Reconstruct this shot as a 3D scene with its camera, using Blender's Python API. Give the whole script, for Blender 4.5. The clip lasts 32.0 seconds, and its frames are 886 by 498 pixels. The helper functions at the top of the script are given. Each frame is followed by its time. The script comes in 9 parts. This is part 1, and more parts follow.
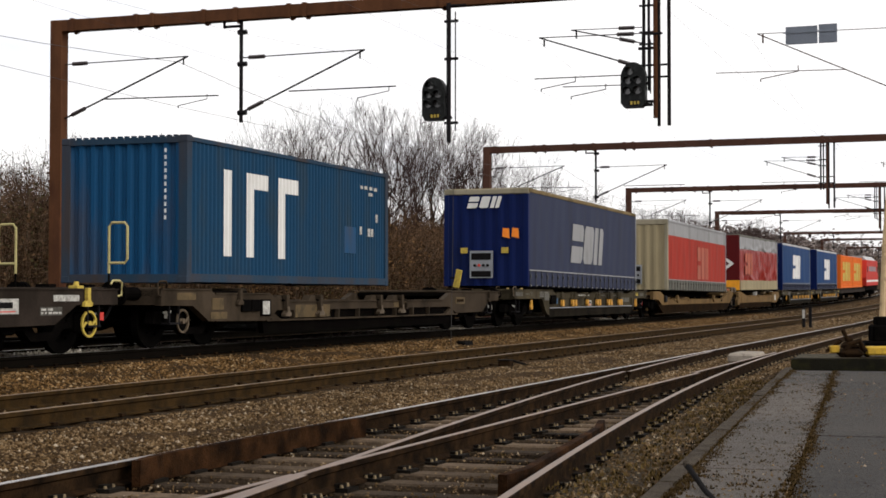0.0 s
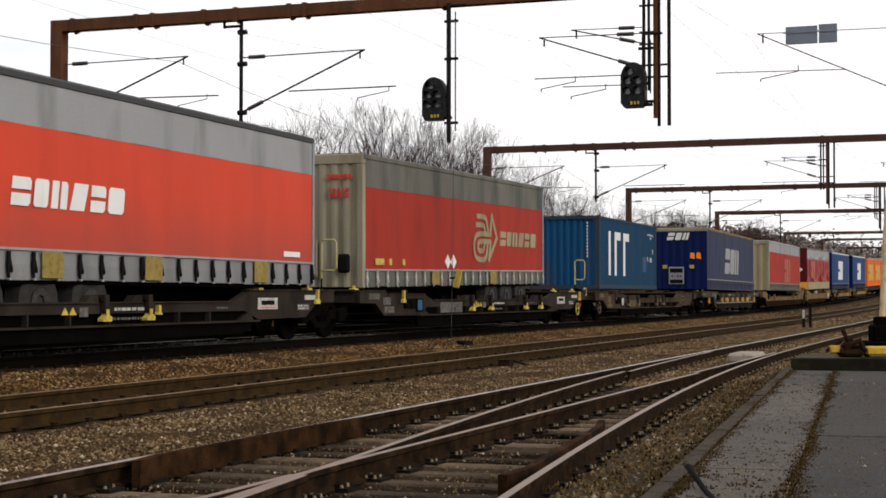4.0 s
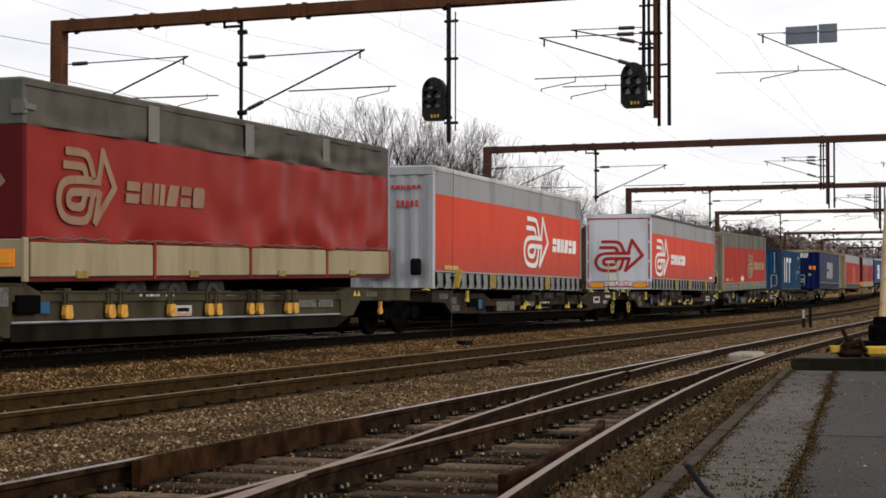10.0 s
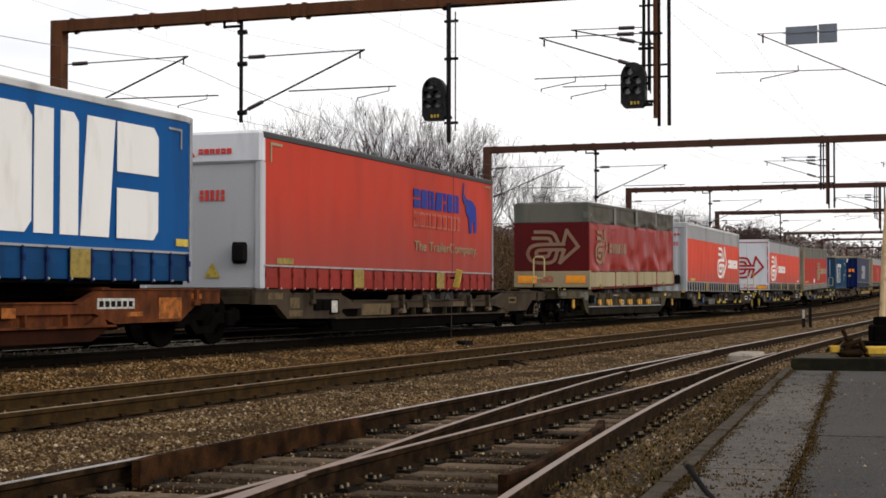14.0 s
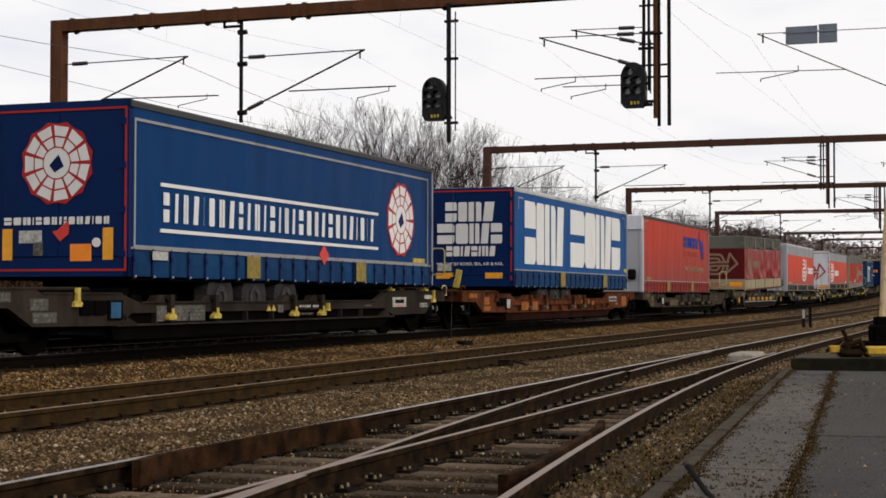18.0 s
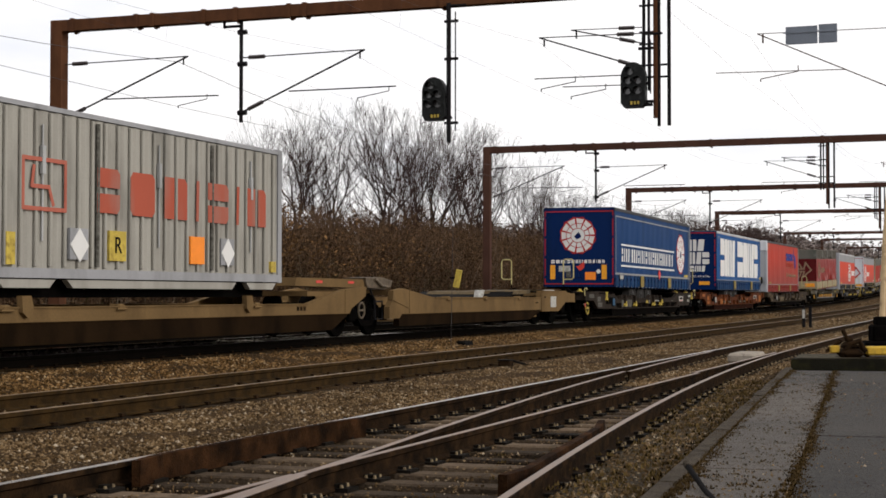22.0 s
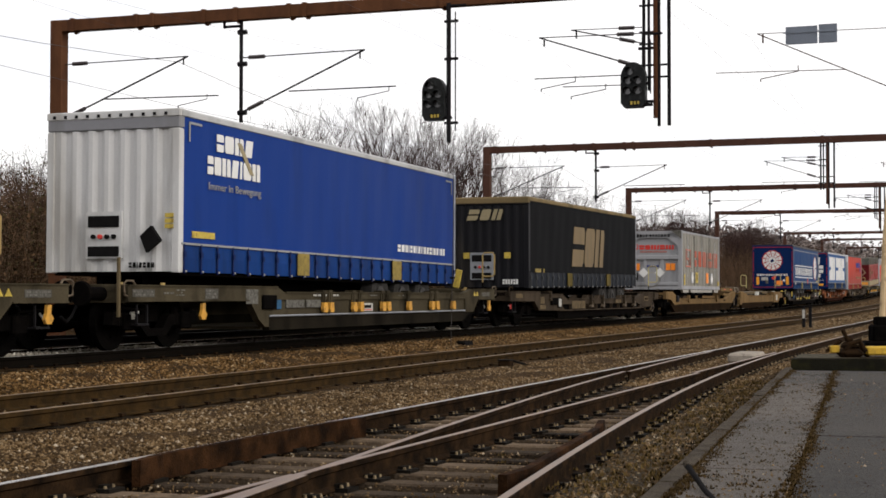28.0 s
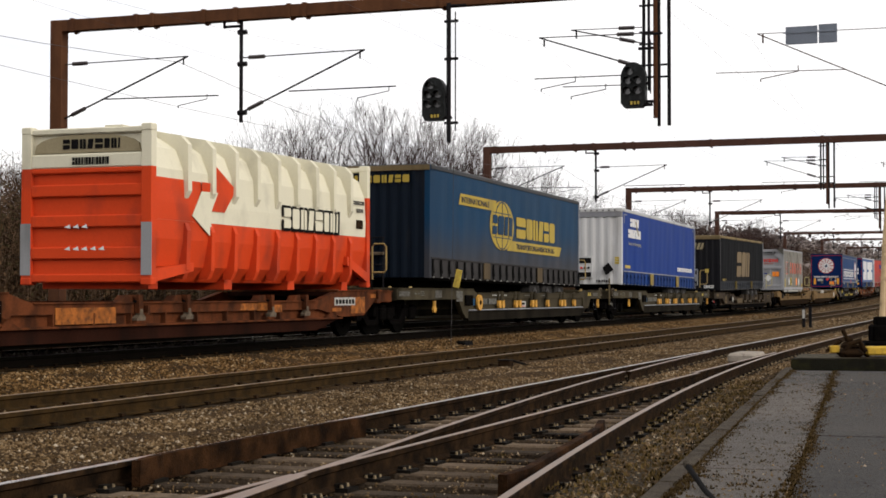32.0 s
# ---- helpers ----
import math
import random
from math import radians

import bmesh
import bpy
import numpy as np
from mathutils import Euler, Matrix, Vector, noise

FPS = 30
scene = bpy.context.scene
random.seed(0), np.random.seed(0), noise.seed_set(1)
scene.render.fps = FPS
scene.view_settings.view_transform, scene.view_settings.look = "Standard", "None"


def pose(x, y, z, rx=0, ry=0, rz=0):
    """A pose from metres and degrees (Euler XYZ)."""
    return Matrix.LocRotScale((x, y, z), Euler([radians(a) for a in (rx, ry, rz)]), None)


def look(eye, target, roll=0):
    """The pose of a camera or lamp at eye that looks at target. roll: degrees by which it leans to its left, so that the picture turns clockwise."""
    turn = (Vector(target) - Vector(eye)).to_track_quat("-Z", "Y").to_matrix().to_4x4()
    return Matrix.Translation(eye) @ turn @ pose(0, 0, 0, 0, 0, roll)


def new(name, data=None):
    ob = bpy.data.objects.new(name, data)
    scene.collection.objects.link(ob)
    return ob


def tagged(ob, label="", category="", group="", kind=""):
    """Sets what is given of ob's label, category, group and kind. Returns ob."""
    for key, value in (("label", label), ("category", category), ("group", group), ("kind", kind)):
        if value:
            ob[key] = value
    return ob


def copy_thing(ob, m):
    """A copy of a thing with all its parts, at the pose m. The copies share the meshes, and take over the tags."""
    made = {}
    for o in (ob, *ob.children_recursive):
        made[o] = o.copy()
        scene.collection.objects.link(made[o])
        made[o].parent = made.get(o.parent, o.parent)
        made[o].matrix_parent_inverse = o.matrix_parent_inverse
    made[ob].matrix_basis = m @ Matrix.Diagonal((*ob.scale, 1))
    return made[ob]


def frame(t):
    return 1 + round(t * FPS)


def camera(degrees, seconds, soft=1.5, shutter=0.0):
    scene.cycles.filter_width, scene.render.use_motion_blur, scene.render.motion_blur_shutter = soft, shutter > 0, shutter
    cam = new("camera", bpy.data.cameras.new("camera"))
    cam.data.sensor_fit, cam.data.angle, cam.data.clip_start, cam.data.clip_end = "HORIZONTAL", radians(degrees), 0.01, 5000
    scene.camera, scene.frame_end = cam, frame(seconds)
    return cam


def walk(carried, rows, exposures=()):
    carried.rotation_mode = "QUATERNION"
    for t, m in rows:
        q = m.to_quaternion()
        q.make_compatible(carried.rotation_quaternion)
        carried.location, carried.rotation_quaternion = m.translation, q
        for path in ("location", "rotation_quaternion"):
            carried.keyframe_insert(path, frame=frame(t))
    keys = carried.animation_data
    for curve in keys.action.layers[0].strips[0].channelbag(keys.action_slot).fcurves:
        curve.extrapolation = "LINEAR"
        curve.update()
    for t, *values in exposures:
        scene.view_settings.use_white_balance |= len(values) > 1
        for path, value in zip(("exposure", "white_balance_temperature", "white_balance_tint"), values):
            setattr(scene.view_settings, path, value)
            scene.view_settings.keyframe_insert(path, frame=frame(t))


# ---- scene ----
# ---- camera ----
cam = camera(31.66, 32.0, soft=1.65)
EYE = pose(0, 0, 0.823, 91.807, 0, 0) @ pose(0, 0, 0, 0, 0, 0.096)
walk(cam, [(0.0, EYE), (32.0, EYE)], exposures=[(0.0, 0.15), (3.0, 0.13), (7.0, 0.03), (10.0, 0.0), (14.0, 0.08), (17.0, -0.12), (19.0, -0.04), (21.0, 0.04), (25.0, 0.12), (29.0, 0.18), (32.0, 0.16)])

# ---- world and sun: a bright overcast sky ----
SUN_ELEV, SUN_TURN = radians(24), radians(122)
world = bpy.data.worlds.new("overcast_sky")
world.use_nodes = True
scene.world = world
wn, wl = world.node_tree.nodes, world.node_tree.links
sky = wn.new("ShaderNodeTexSky")
sky.sky_type, sky.sun_disc = "NISHITA", False
sky.sun_elevation, sky.sun_rotation, sky.dust_density = SUN_ELEV, SUN_TURN, 4.0
wc = wn.new("ShaderNodeTexCoord")
wm = wn.new("ShaderNodeMapping")
wm.inputs["Scale"].default_value = (1.0, 1.0, 3.2)
wcl = wn.new("ShaderNodeTexNoise")
wcl.inputs["Scale"].default_value, wcl.inputs["Detail"].default_value = 5.0, 6.0
wr = wn.new("ShaderNodeValToRGB")
wr.color_ramp.elements[0].position, wr.color_ramp.elements[0].color = 0.26, (9.1, 9.25, 10.0, 1)
wr.color_ramp.elements[1].position, wr.color_ramp.elements[1].color = 0.47, (10.9, 10.7, 10.7, 1)
wmix = wn.new("ShaderNodeMix")
wmix.data_type = "RGBA"
wmix.inputs[0].default_value = 0.93
wl.new(wc.outputs["Generated"], wm.inputs["Vector"])
wl.new(wm.outputs["Vector"], wcl.inputs["Vector"])
wl.new(wcl.outputs["Fac"], wr.inputs["Fac"])
wl.new(sky.outputs["Color"], wmix.inputs[6])
wl.new(wr.outputs["Color"], wmix.inputs[7])
wl.new(wmix.outputs[2], wn["Background"].inputs["Color"])
wn["Background"].inputs["Strength"].default_value = 0.10
sun = new("sun", bpy.data.lights.new("sun", "SUN"))
sun.data.energy, sun.data.angle, sun.data.color = 1.5, radians(28), (1.0, 0.95, 0.88)
sun.matrix_world = look((40 * math.sin(SUN_TURN), 40 * math.cos(SUN_TURN), 40 * math.tan(SUN_ELEV)), (0, 0, 0))

# ---- the line of the railway: s metres along it, lat metres to its right ----
X0, Y0, TURN0 = -4.127, 30.0, 0.34636
ALONG = np.arange(-400.0, 1600.0, 1.0)
BEND = np.interp(ALONG, [-20, 40, 70, 100, 140, 300, 420], [0, 5.3e-5, 5e-6, -2.5e-4, -2.6e-4, -2.6e-4, 0])
HEADING = TURN0 + np.cumsum(BEND) - np.cumsum(BEND)[400]
LINE_X = np.cumsum(np.sin(HEADING))
LINE_Y = np.cumsum(np.cos(HEADING))
LINE_X, LINE_Y = LINE_X - LINE_X[400] + X0, LINE_Y - LINE_Y[400] + Y0
_up = np.clip(ALONG - 30, 0, 170)
LINE_Z = 0.0025 * np.clip(ALONG, -60, 200) + 0.059e-3 * _up ** 2 + 0.005 * np.clip(ALONG - 200, 0, 400)


def grade(s):
    return np.interp(s, ALONG, LINE_Z)


def spot(s, lat=0.0, z=0.0):
    """The place s metres along the line, lat metres to its right, z above the train's rails."""
    a = float(np.interp(s, ALONG, HEADING))
    return Vector((float(np.interp(s, ALONG, LINE_X)) + lat * math.cos(a), float(np.interp(s, ALONG, LINE_Y)) - lat * math.sin(a), z + float(grade(s))))


def spots(s, lat, z):
    a = np.interp(s, ALONG, HEADING)
    return np.stack([np.interp(s, ALONG, LINE_X) + lat * np.cos(a), np.interp(s, ALONG, LINE_Y) - lat * np.sin(a), z + grade(s)], -1)


def on_line(s, lat=0.0, z=0.0):
    """A pose whose x runs along the line and whose y points to its left."""
    rise = (float(grade(s + 4)) - float(grade(s - 4))) / 8
    return Matrix.Translation(spot(s, lat, z)) @ pose(0, 0, 0, 0, 0, 90 - math.degrees(float(np.interp(s, ALONG, HEADING)))) @ pose(0, 0, 0, 0, -math.degrees(rise), 0)


# metres that the train has gone since the middle of the clip
_tt = np.arange(0, 32.01, 0.1)
_vv = np.interp(_tt, np.arange(0, 33, 4), [6.84, 7.167, 7.494, 7.792, 7.949, 7.962, 7.924, 7.87, 7.812])
_dd = np.concatenate([[0], np.cumsum((_vv[1:] + _vv[:-1]) / 2 * 0.1)])
_dd -= _dd[160]


def gone(t):
    return float(np.interp(t, _tt, _dd))


# ---- mesh helper ----
class Shape:
    """Collects plain solids into one mesh."""

    def __init__(self):
        self.v, self.f = [], []

    def add(self, v, f):
        n = len(self.v)
        self.v.extend(v)
        self.f.extend([tuple(i + n for i in q) for q in f])
        return self

    def box(self, x0, x1, y0, y1, z0, z1, m=None, c=0.0):
        """A box; c cuts its edges along z and its upper rim."""
        if c <= 0:
            v = [(x, y, z) for z in (z0, z1) for x, y in ((x0, y0), (x1, y0), (x1, y1), (x0, y1))]
            f = [(3, 2, 1, 0), (4, 5, 6, 7), (0, 1, 5, 4), (1, 2, 6, 5), (2, 3, 7, 6), (3, 0, 4, 7)]
        else:
            def ring(e, z):
                a0, a1, b0, b1 = x0 + e, x1 - e, y0 + e, y1 - e
                return [(a0 + c, b0, z), (a1 - c, b0, z), (a1, b0 + c, z), (a1, b1 - c, z), (a1 - c, b1, z), (a0 + c, b1, z), (a0, b1 - c, z), (a0, b0 + c, z)]
            v = ring(c, z0) + ring(0, z0 + c) + ring(0, z1 - c) + ring(c, z1)
            f = [tuple(range(7, -1, -1)), tuple(range(24, 32))]
            for k in range(3):
                f += [(8 * k + i, 8 * k + (i + 1) % 8, 8 * k + 8 + (i + 1) % 8, 8 * k + 8 + i) for i in range(8)]
        if m is not None:
            v = [tuple(m @ Vector(p)) for p in v]
        return self.add(v, f)

    def prism(self, outline, y0, y1, axis="y"):
        """An outline in the x-z plane (axis y), x-y plane (axis z) or y-z plane (axis x), drawn out."""
        n = len(outline)
        put = {"y": lambda a, b, c: (a, c, b), "z": lambda a, b, c: (a, b, c), "x": lambda a, b, c: (c, a, b)}[axis]
        v = [put(a, b, y0) for a, b in outline] + [put(a, b, y1) for a, b in outline]
        f = [(i, (i + 1) % n, n + (i + 1) % n, n + i) for i in range(n)]
        return self.add(v, f + [tuple(range(n - 1, -1, -1)), tuple(range(n, 2 * n))])

    def tube(self, pts, r, n=8, caps=True):
        """A round bar along pts; r is one radius or one for each point."""
        pts = [Vector(p) for p in pts]
        rr = r if isinstance(r, (list, tuple)) else [r] * len(pts)
        v, f = [], []
        for i, q in enumerate(pts):
            d = (pts[min(i + 1, len(pts) - 1)] - pts[max(i - 1, 0)]).normalized()
            a = d.cross(Vector((0, 0, 1)) if abs(d.z) < 0.9 else Vector((1, 0, 0))).normalized()
            b = d.cross(a)
            for k in range(n):
                w = 2 * math.pi * k / n
                v.append(tuple(q + rr[i] * (math.cos(w) * a + math.sin(w) * b)))
        for i in range(len(pts) - 1):
            f += [(i * n + k, i * n + (k + 1) % n, (i + 1) * n + (k + 1) % n, (i + 1) * n + k) for k in range(n)]
        if caps:
            f += [tuple(range(n - 1, -1, -1)), tuple(range((len(pts) - 1) * n, len(pts) * n))]
        return self.add(v, f)

    def disc(self, c, r, y0, y1, n=20, hole=0.0):
        """A wheel-like disc round the y axis, centred on (x, z)."""
        if hole <= 0:
            return self.prism([(c[0] + r * math.cos(2 * math.pi * k / n), c[1] + r * math.sin(2 * math.pi * k / n)) for k in range(n)], y0, y1)
        v, f = [], []
        for y in (y0, y1):
            for q in (r, hole):
                v += [(c[0] + q * math.cos(2 * math.pi * k / n), y, c[1] + q * math.sin(2 * math.pi * k / n)) for k in range(n)]
        for k in range(n):
            j = (k + 1) % n
            f += [(k, j, n + j, n + k), (2 * n + k, 3 * n + k, 3 * n + j, 2 * n + j), (k, 2 * n + k, 2 * n + j, j), (n + k, n + j, 3 * n + j, 3 * n + k)]
        return self.add(v, f)

    def turned(self, profile, c, n=20):
        """A profile of (radius, y) turned round the y axis through (x, z)."""
        v = [(c[0] + r * math.cos(2 * math.pi * k / n), y, c[1] + r * math.sin(2 * math.pi * k / n)) for r, y in profile for k in range(n)]
        f = [(i * n + k, i * n + (k + 1) % n, (i + 1) * n + (k + 1) % n, (i + 1) * n + k) for i in range(len(profile) - 1) for k in range(n)]
        return self.add(v, f + [tuple(range(n - 1, -1, -1)), tuple(range((len(profile) - 1) * n, len(profile) * n))])

    def mesh(self, name, smooth=False):
        me = bpy.data.meshes.new(name)
        me.from_pydata(self.v, [], self.f)
        me.update()
        if smooth:
            me.polygons.foreach_set("use_smooth", [True] * len(me.polygons))
        return me


def thing(name, label, category, group="", kind="", m=None):
    ob = tagged(new(name), label, category, group, kind)
    ob.empty_display_size = 0.2
    if m is not None:
        ob.matrix_world = m
    return ob


def part(name, shape, material, parent=None, label="", m=None, smooth=False):
    me = shape if isinstance(shape, bpy.types.Mesh) else shape.mesh(name, smooth)
    if not me.materials:
        me.materials.append(material)
    ob = new(name, me)
    if parent is not None:
        ob.parent = parent
    if m is not None:
        ob.matrix_basis = m
    if label:
        ob["label"] = label
    return ob


def lettering(text, size, depth=0.004):
    """Words as a mesh in the x-y plane, centred."""
    cu = bpy.data.curves.new("words", "FONT")
    cu.body, cu.size, cu.extrude, cu.align_x, cu.align_y = text, size, depth, "CENTER", "CENTER"
    ob = bpy.data.objects.new("words", cu)
    me = bpy.data.meshes.new_from_object(ob)
    bpy.data.objects.remove(ob)
    return me


# ---- materials ----
def mat(name, base, rough=0.6, metal=0.0, var=0.18, coarse=1.3, fine=45.0, bump=0.15, dirt=None, dirty=0.0, streak=1.0, spec=0.12, each=0.0, island=0.0, reach=0.02, grain=0.0, low_tint=None):
    """A painted, worn or grained surface: two scales of variation, dirt in patches or streaks, fine relief."""
    m = bpy.data.materials.new(name)
    m.use_nodes = True
    n, l = m.node_tree.nodes, m.node_tree.links
    b = n["Principled BSDF"]
    b.inputs["Metallic"].default_value = metal
    b.inputs["Specular IOR Level"].default_value = spec
    tc = n.new("ShaderNodeTexCoord")
    mp = n.new("ShaderNodeMapping")
    mp.inputs["Scale"].default_value = (1, 1, 1 / streak)
    l.new(tc.outputs["Object"], mp.inputs["Vector"])

    def noise_at(scale, detail, vec):
        t = n.new("ShaderNodeTexNoise")
        t.inputs["Scale"].default_value, t.inputs["Detail"].default_value = scale, detail
        l.new(vec, t.inputs["Vector"])
        return t.outputs["Fac"]

    def math_node(op, a, v):
        t = n.new("ShaderNodeMath")
        t.operation = op
        for i, q in enumerate((a, v)):
            if isinstance(q, (int, float)):
                t.inputs[i].default_value = q
            else:
                l.new(q, t.inputs[i])
        return t.outputs[0]

    big, small = noise_at(coarse, 4, mp.outputs["Vector"]), noise_at(fine, 3, tc.outputs["Object"])
    if grain:
        small = math_node("ADD", math_node("MULTIPLY", math_node("SUBTRACT", small, 0.5), 1 + grain), 0.5)
    both = math_node("ADD", math_node("MULTIPLY", big, 0.6), math_node("MULTIPLY", small, 0.4))
    if each or island:
        src = n.new("ShaderNodeObjectInfo").outputs["Random"] if each else n.new("ShaderNodeNewGeometry").outputs["Random Per Island"]
        both = math_node("ADD", both, math_node("MULTIPLY", math_node("SUBTRACT", src, 0.5), each or island))
    gain = n.new("ShaderNodeMapRange")
    gain.inputs["From Min"].default_value, gain.inputs["From Max"].default_value = 0.3, 0.7
    gain.inputs["To Min"].default_value, gain.inputs["To Max"].default_value = 1 - var, 1 + var
    gain.clamp = not (each or island)
    l.new(both, gain.inputs["Value"])
    hue = n.new("ShaderNodeMix")
    hue.data_type, hue.blend_type = "RGBA", "MULTIPLY"
    hue.inputs[0].default_value = 1.0
    hue.inputs[6].default_value = (*base, 1)
    l.new(gain.outputs["Result"], hue.inputs[7])
    col = hue.outputs[2]
    if dirt:
        ramp = n.new("ShaderNodeMapRange")
        ramp.inputs["From Min"].default_value, ramp.inputs["From Max"].default_value = 0.62 - 0.32 * dirty, 0.78 - 0.2 * dirty
        l.new(noise_at(coarse * 2.1, 7, mp.outputs["Vector"]), ramp.inputs["Value"])
        ramp.inputs["To Max"].default_value = min(1.0, 0.45 + dirty * 0.5)
        dm = n.new("ShaderNodeMix")
        dm.data_type = "RGBA"
        dm.inputs[7].default_value = (*dirt, 1)
        l.new(ramp.outputs["Result"], dm.inputs[0])
        l.new(col, dm.inputs[6])
        col = dm.outputs[2]
    if low_tint:    # a second colour towards the bottom, ragged upper edge, (colour, height where it ends, depth, strength)
        low_rgb, top, deep, much = low_tint
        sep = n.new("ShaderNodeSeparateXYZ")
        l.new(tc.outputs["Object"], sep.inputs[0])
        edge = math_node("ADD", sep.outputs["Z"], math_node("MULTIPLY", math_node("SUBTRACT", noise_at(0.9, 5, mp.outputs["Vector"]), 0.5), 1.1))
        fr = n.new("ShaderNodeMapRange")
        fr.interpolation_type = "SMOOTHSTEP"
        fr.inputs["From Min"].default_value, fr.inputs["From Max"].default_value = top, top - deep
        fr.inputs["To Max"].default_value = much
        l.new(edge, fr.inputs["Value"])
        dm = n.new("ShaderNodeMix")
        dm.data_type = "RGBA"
        dm.inputs[7].default_value = (*low_rgb, 1)
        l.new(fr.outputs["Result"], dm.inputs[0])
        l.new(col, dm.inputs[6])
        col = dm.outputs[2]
    l.new(col, b.inputs["Base Color"])
    rr = n.new("ShaderNodeMapRange")
    rr.inputs["To Min"].default_value, rr.inputs["To Max"].default_value = max(0.05, rough - 0.15), min(1.0, rough + 0.15)
    l.new(both, rr.inputs["Value"])
    l.new(rr.outputs["Result"], b.inputs["Roughness"])
    if bump:
        bp = n.new("ShaderNodeBump")
        bp.inputs["Strength"].default_value, bp.inputs["Distance"].default_value = bump, reach
        l.new(small, bp.inputs["Height"])
        l.new(bp.outputs["Normal"], b.inputs["Normal"])
    return m


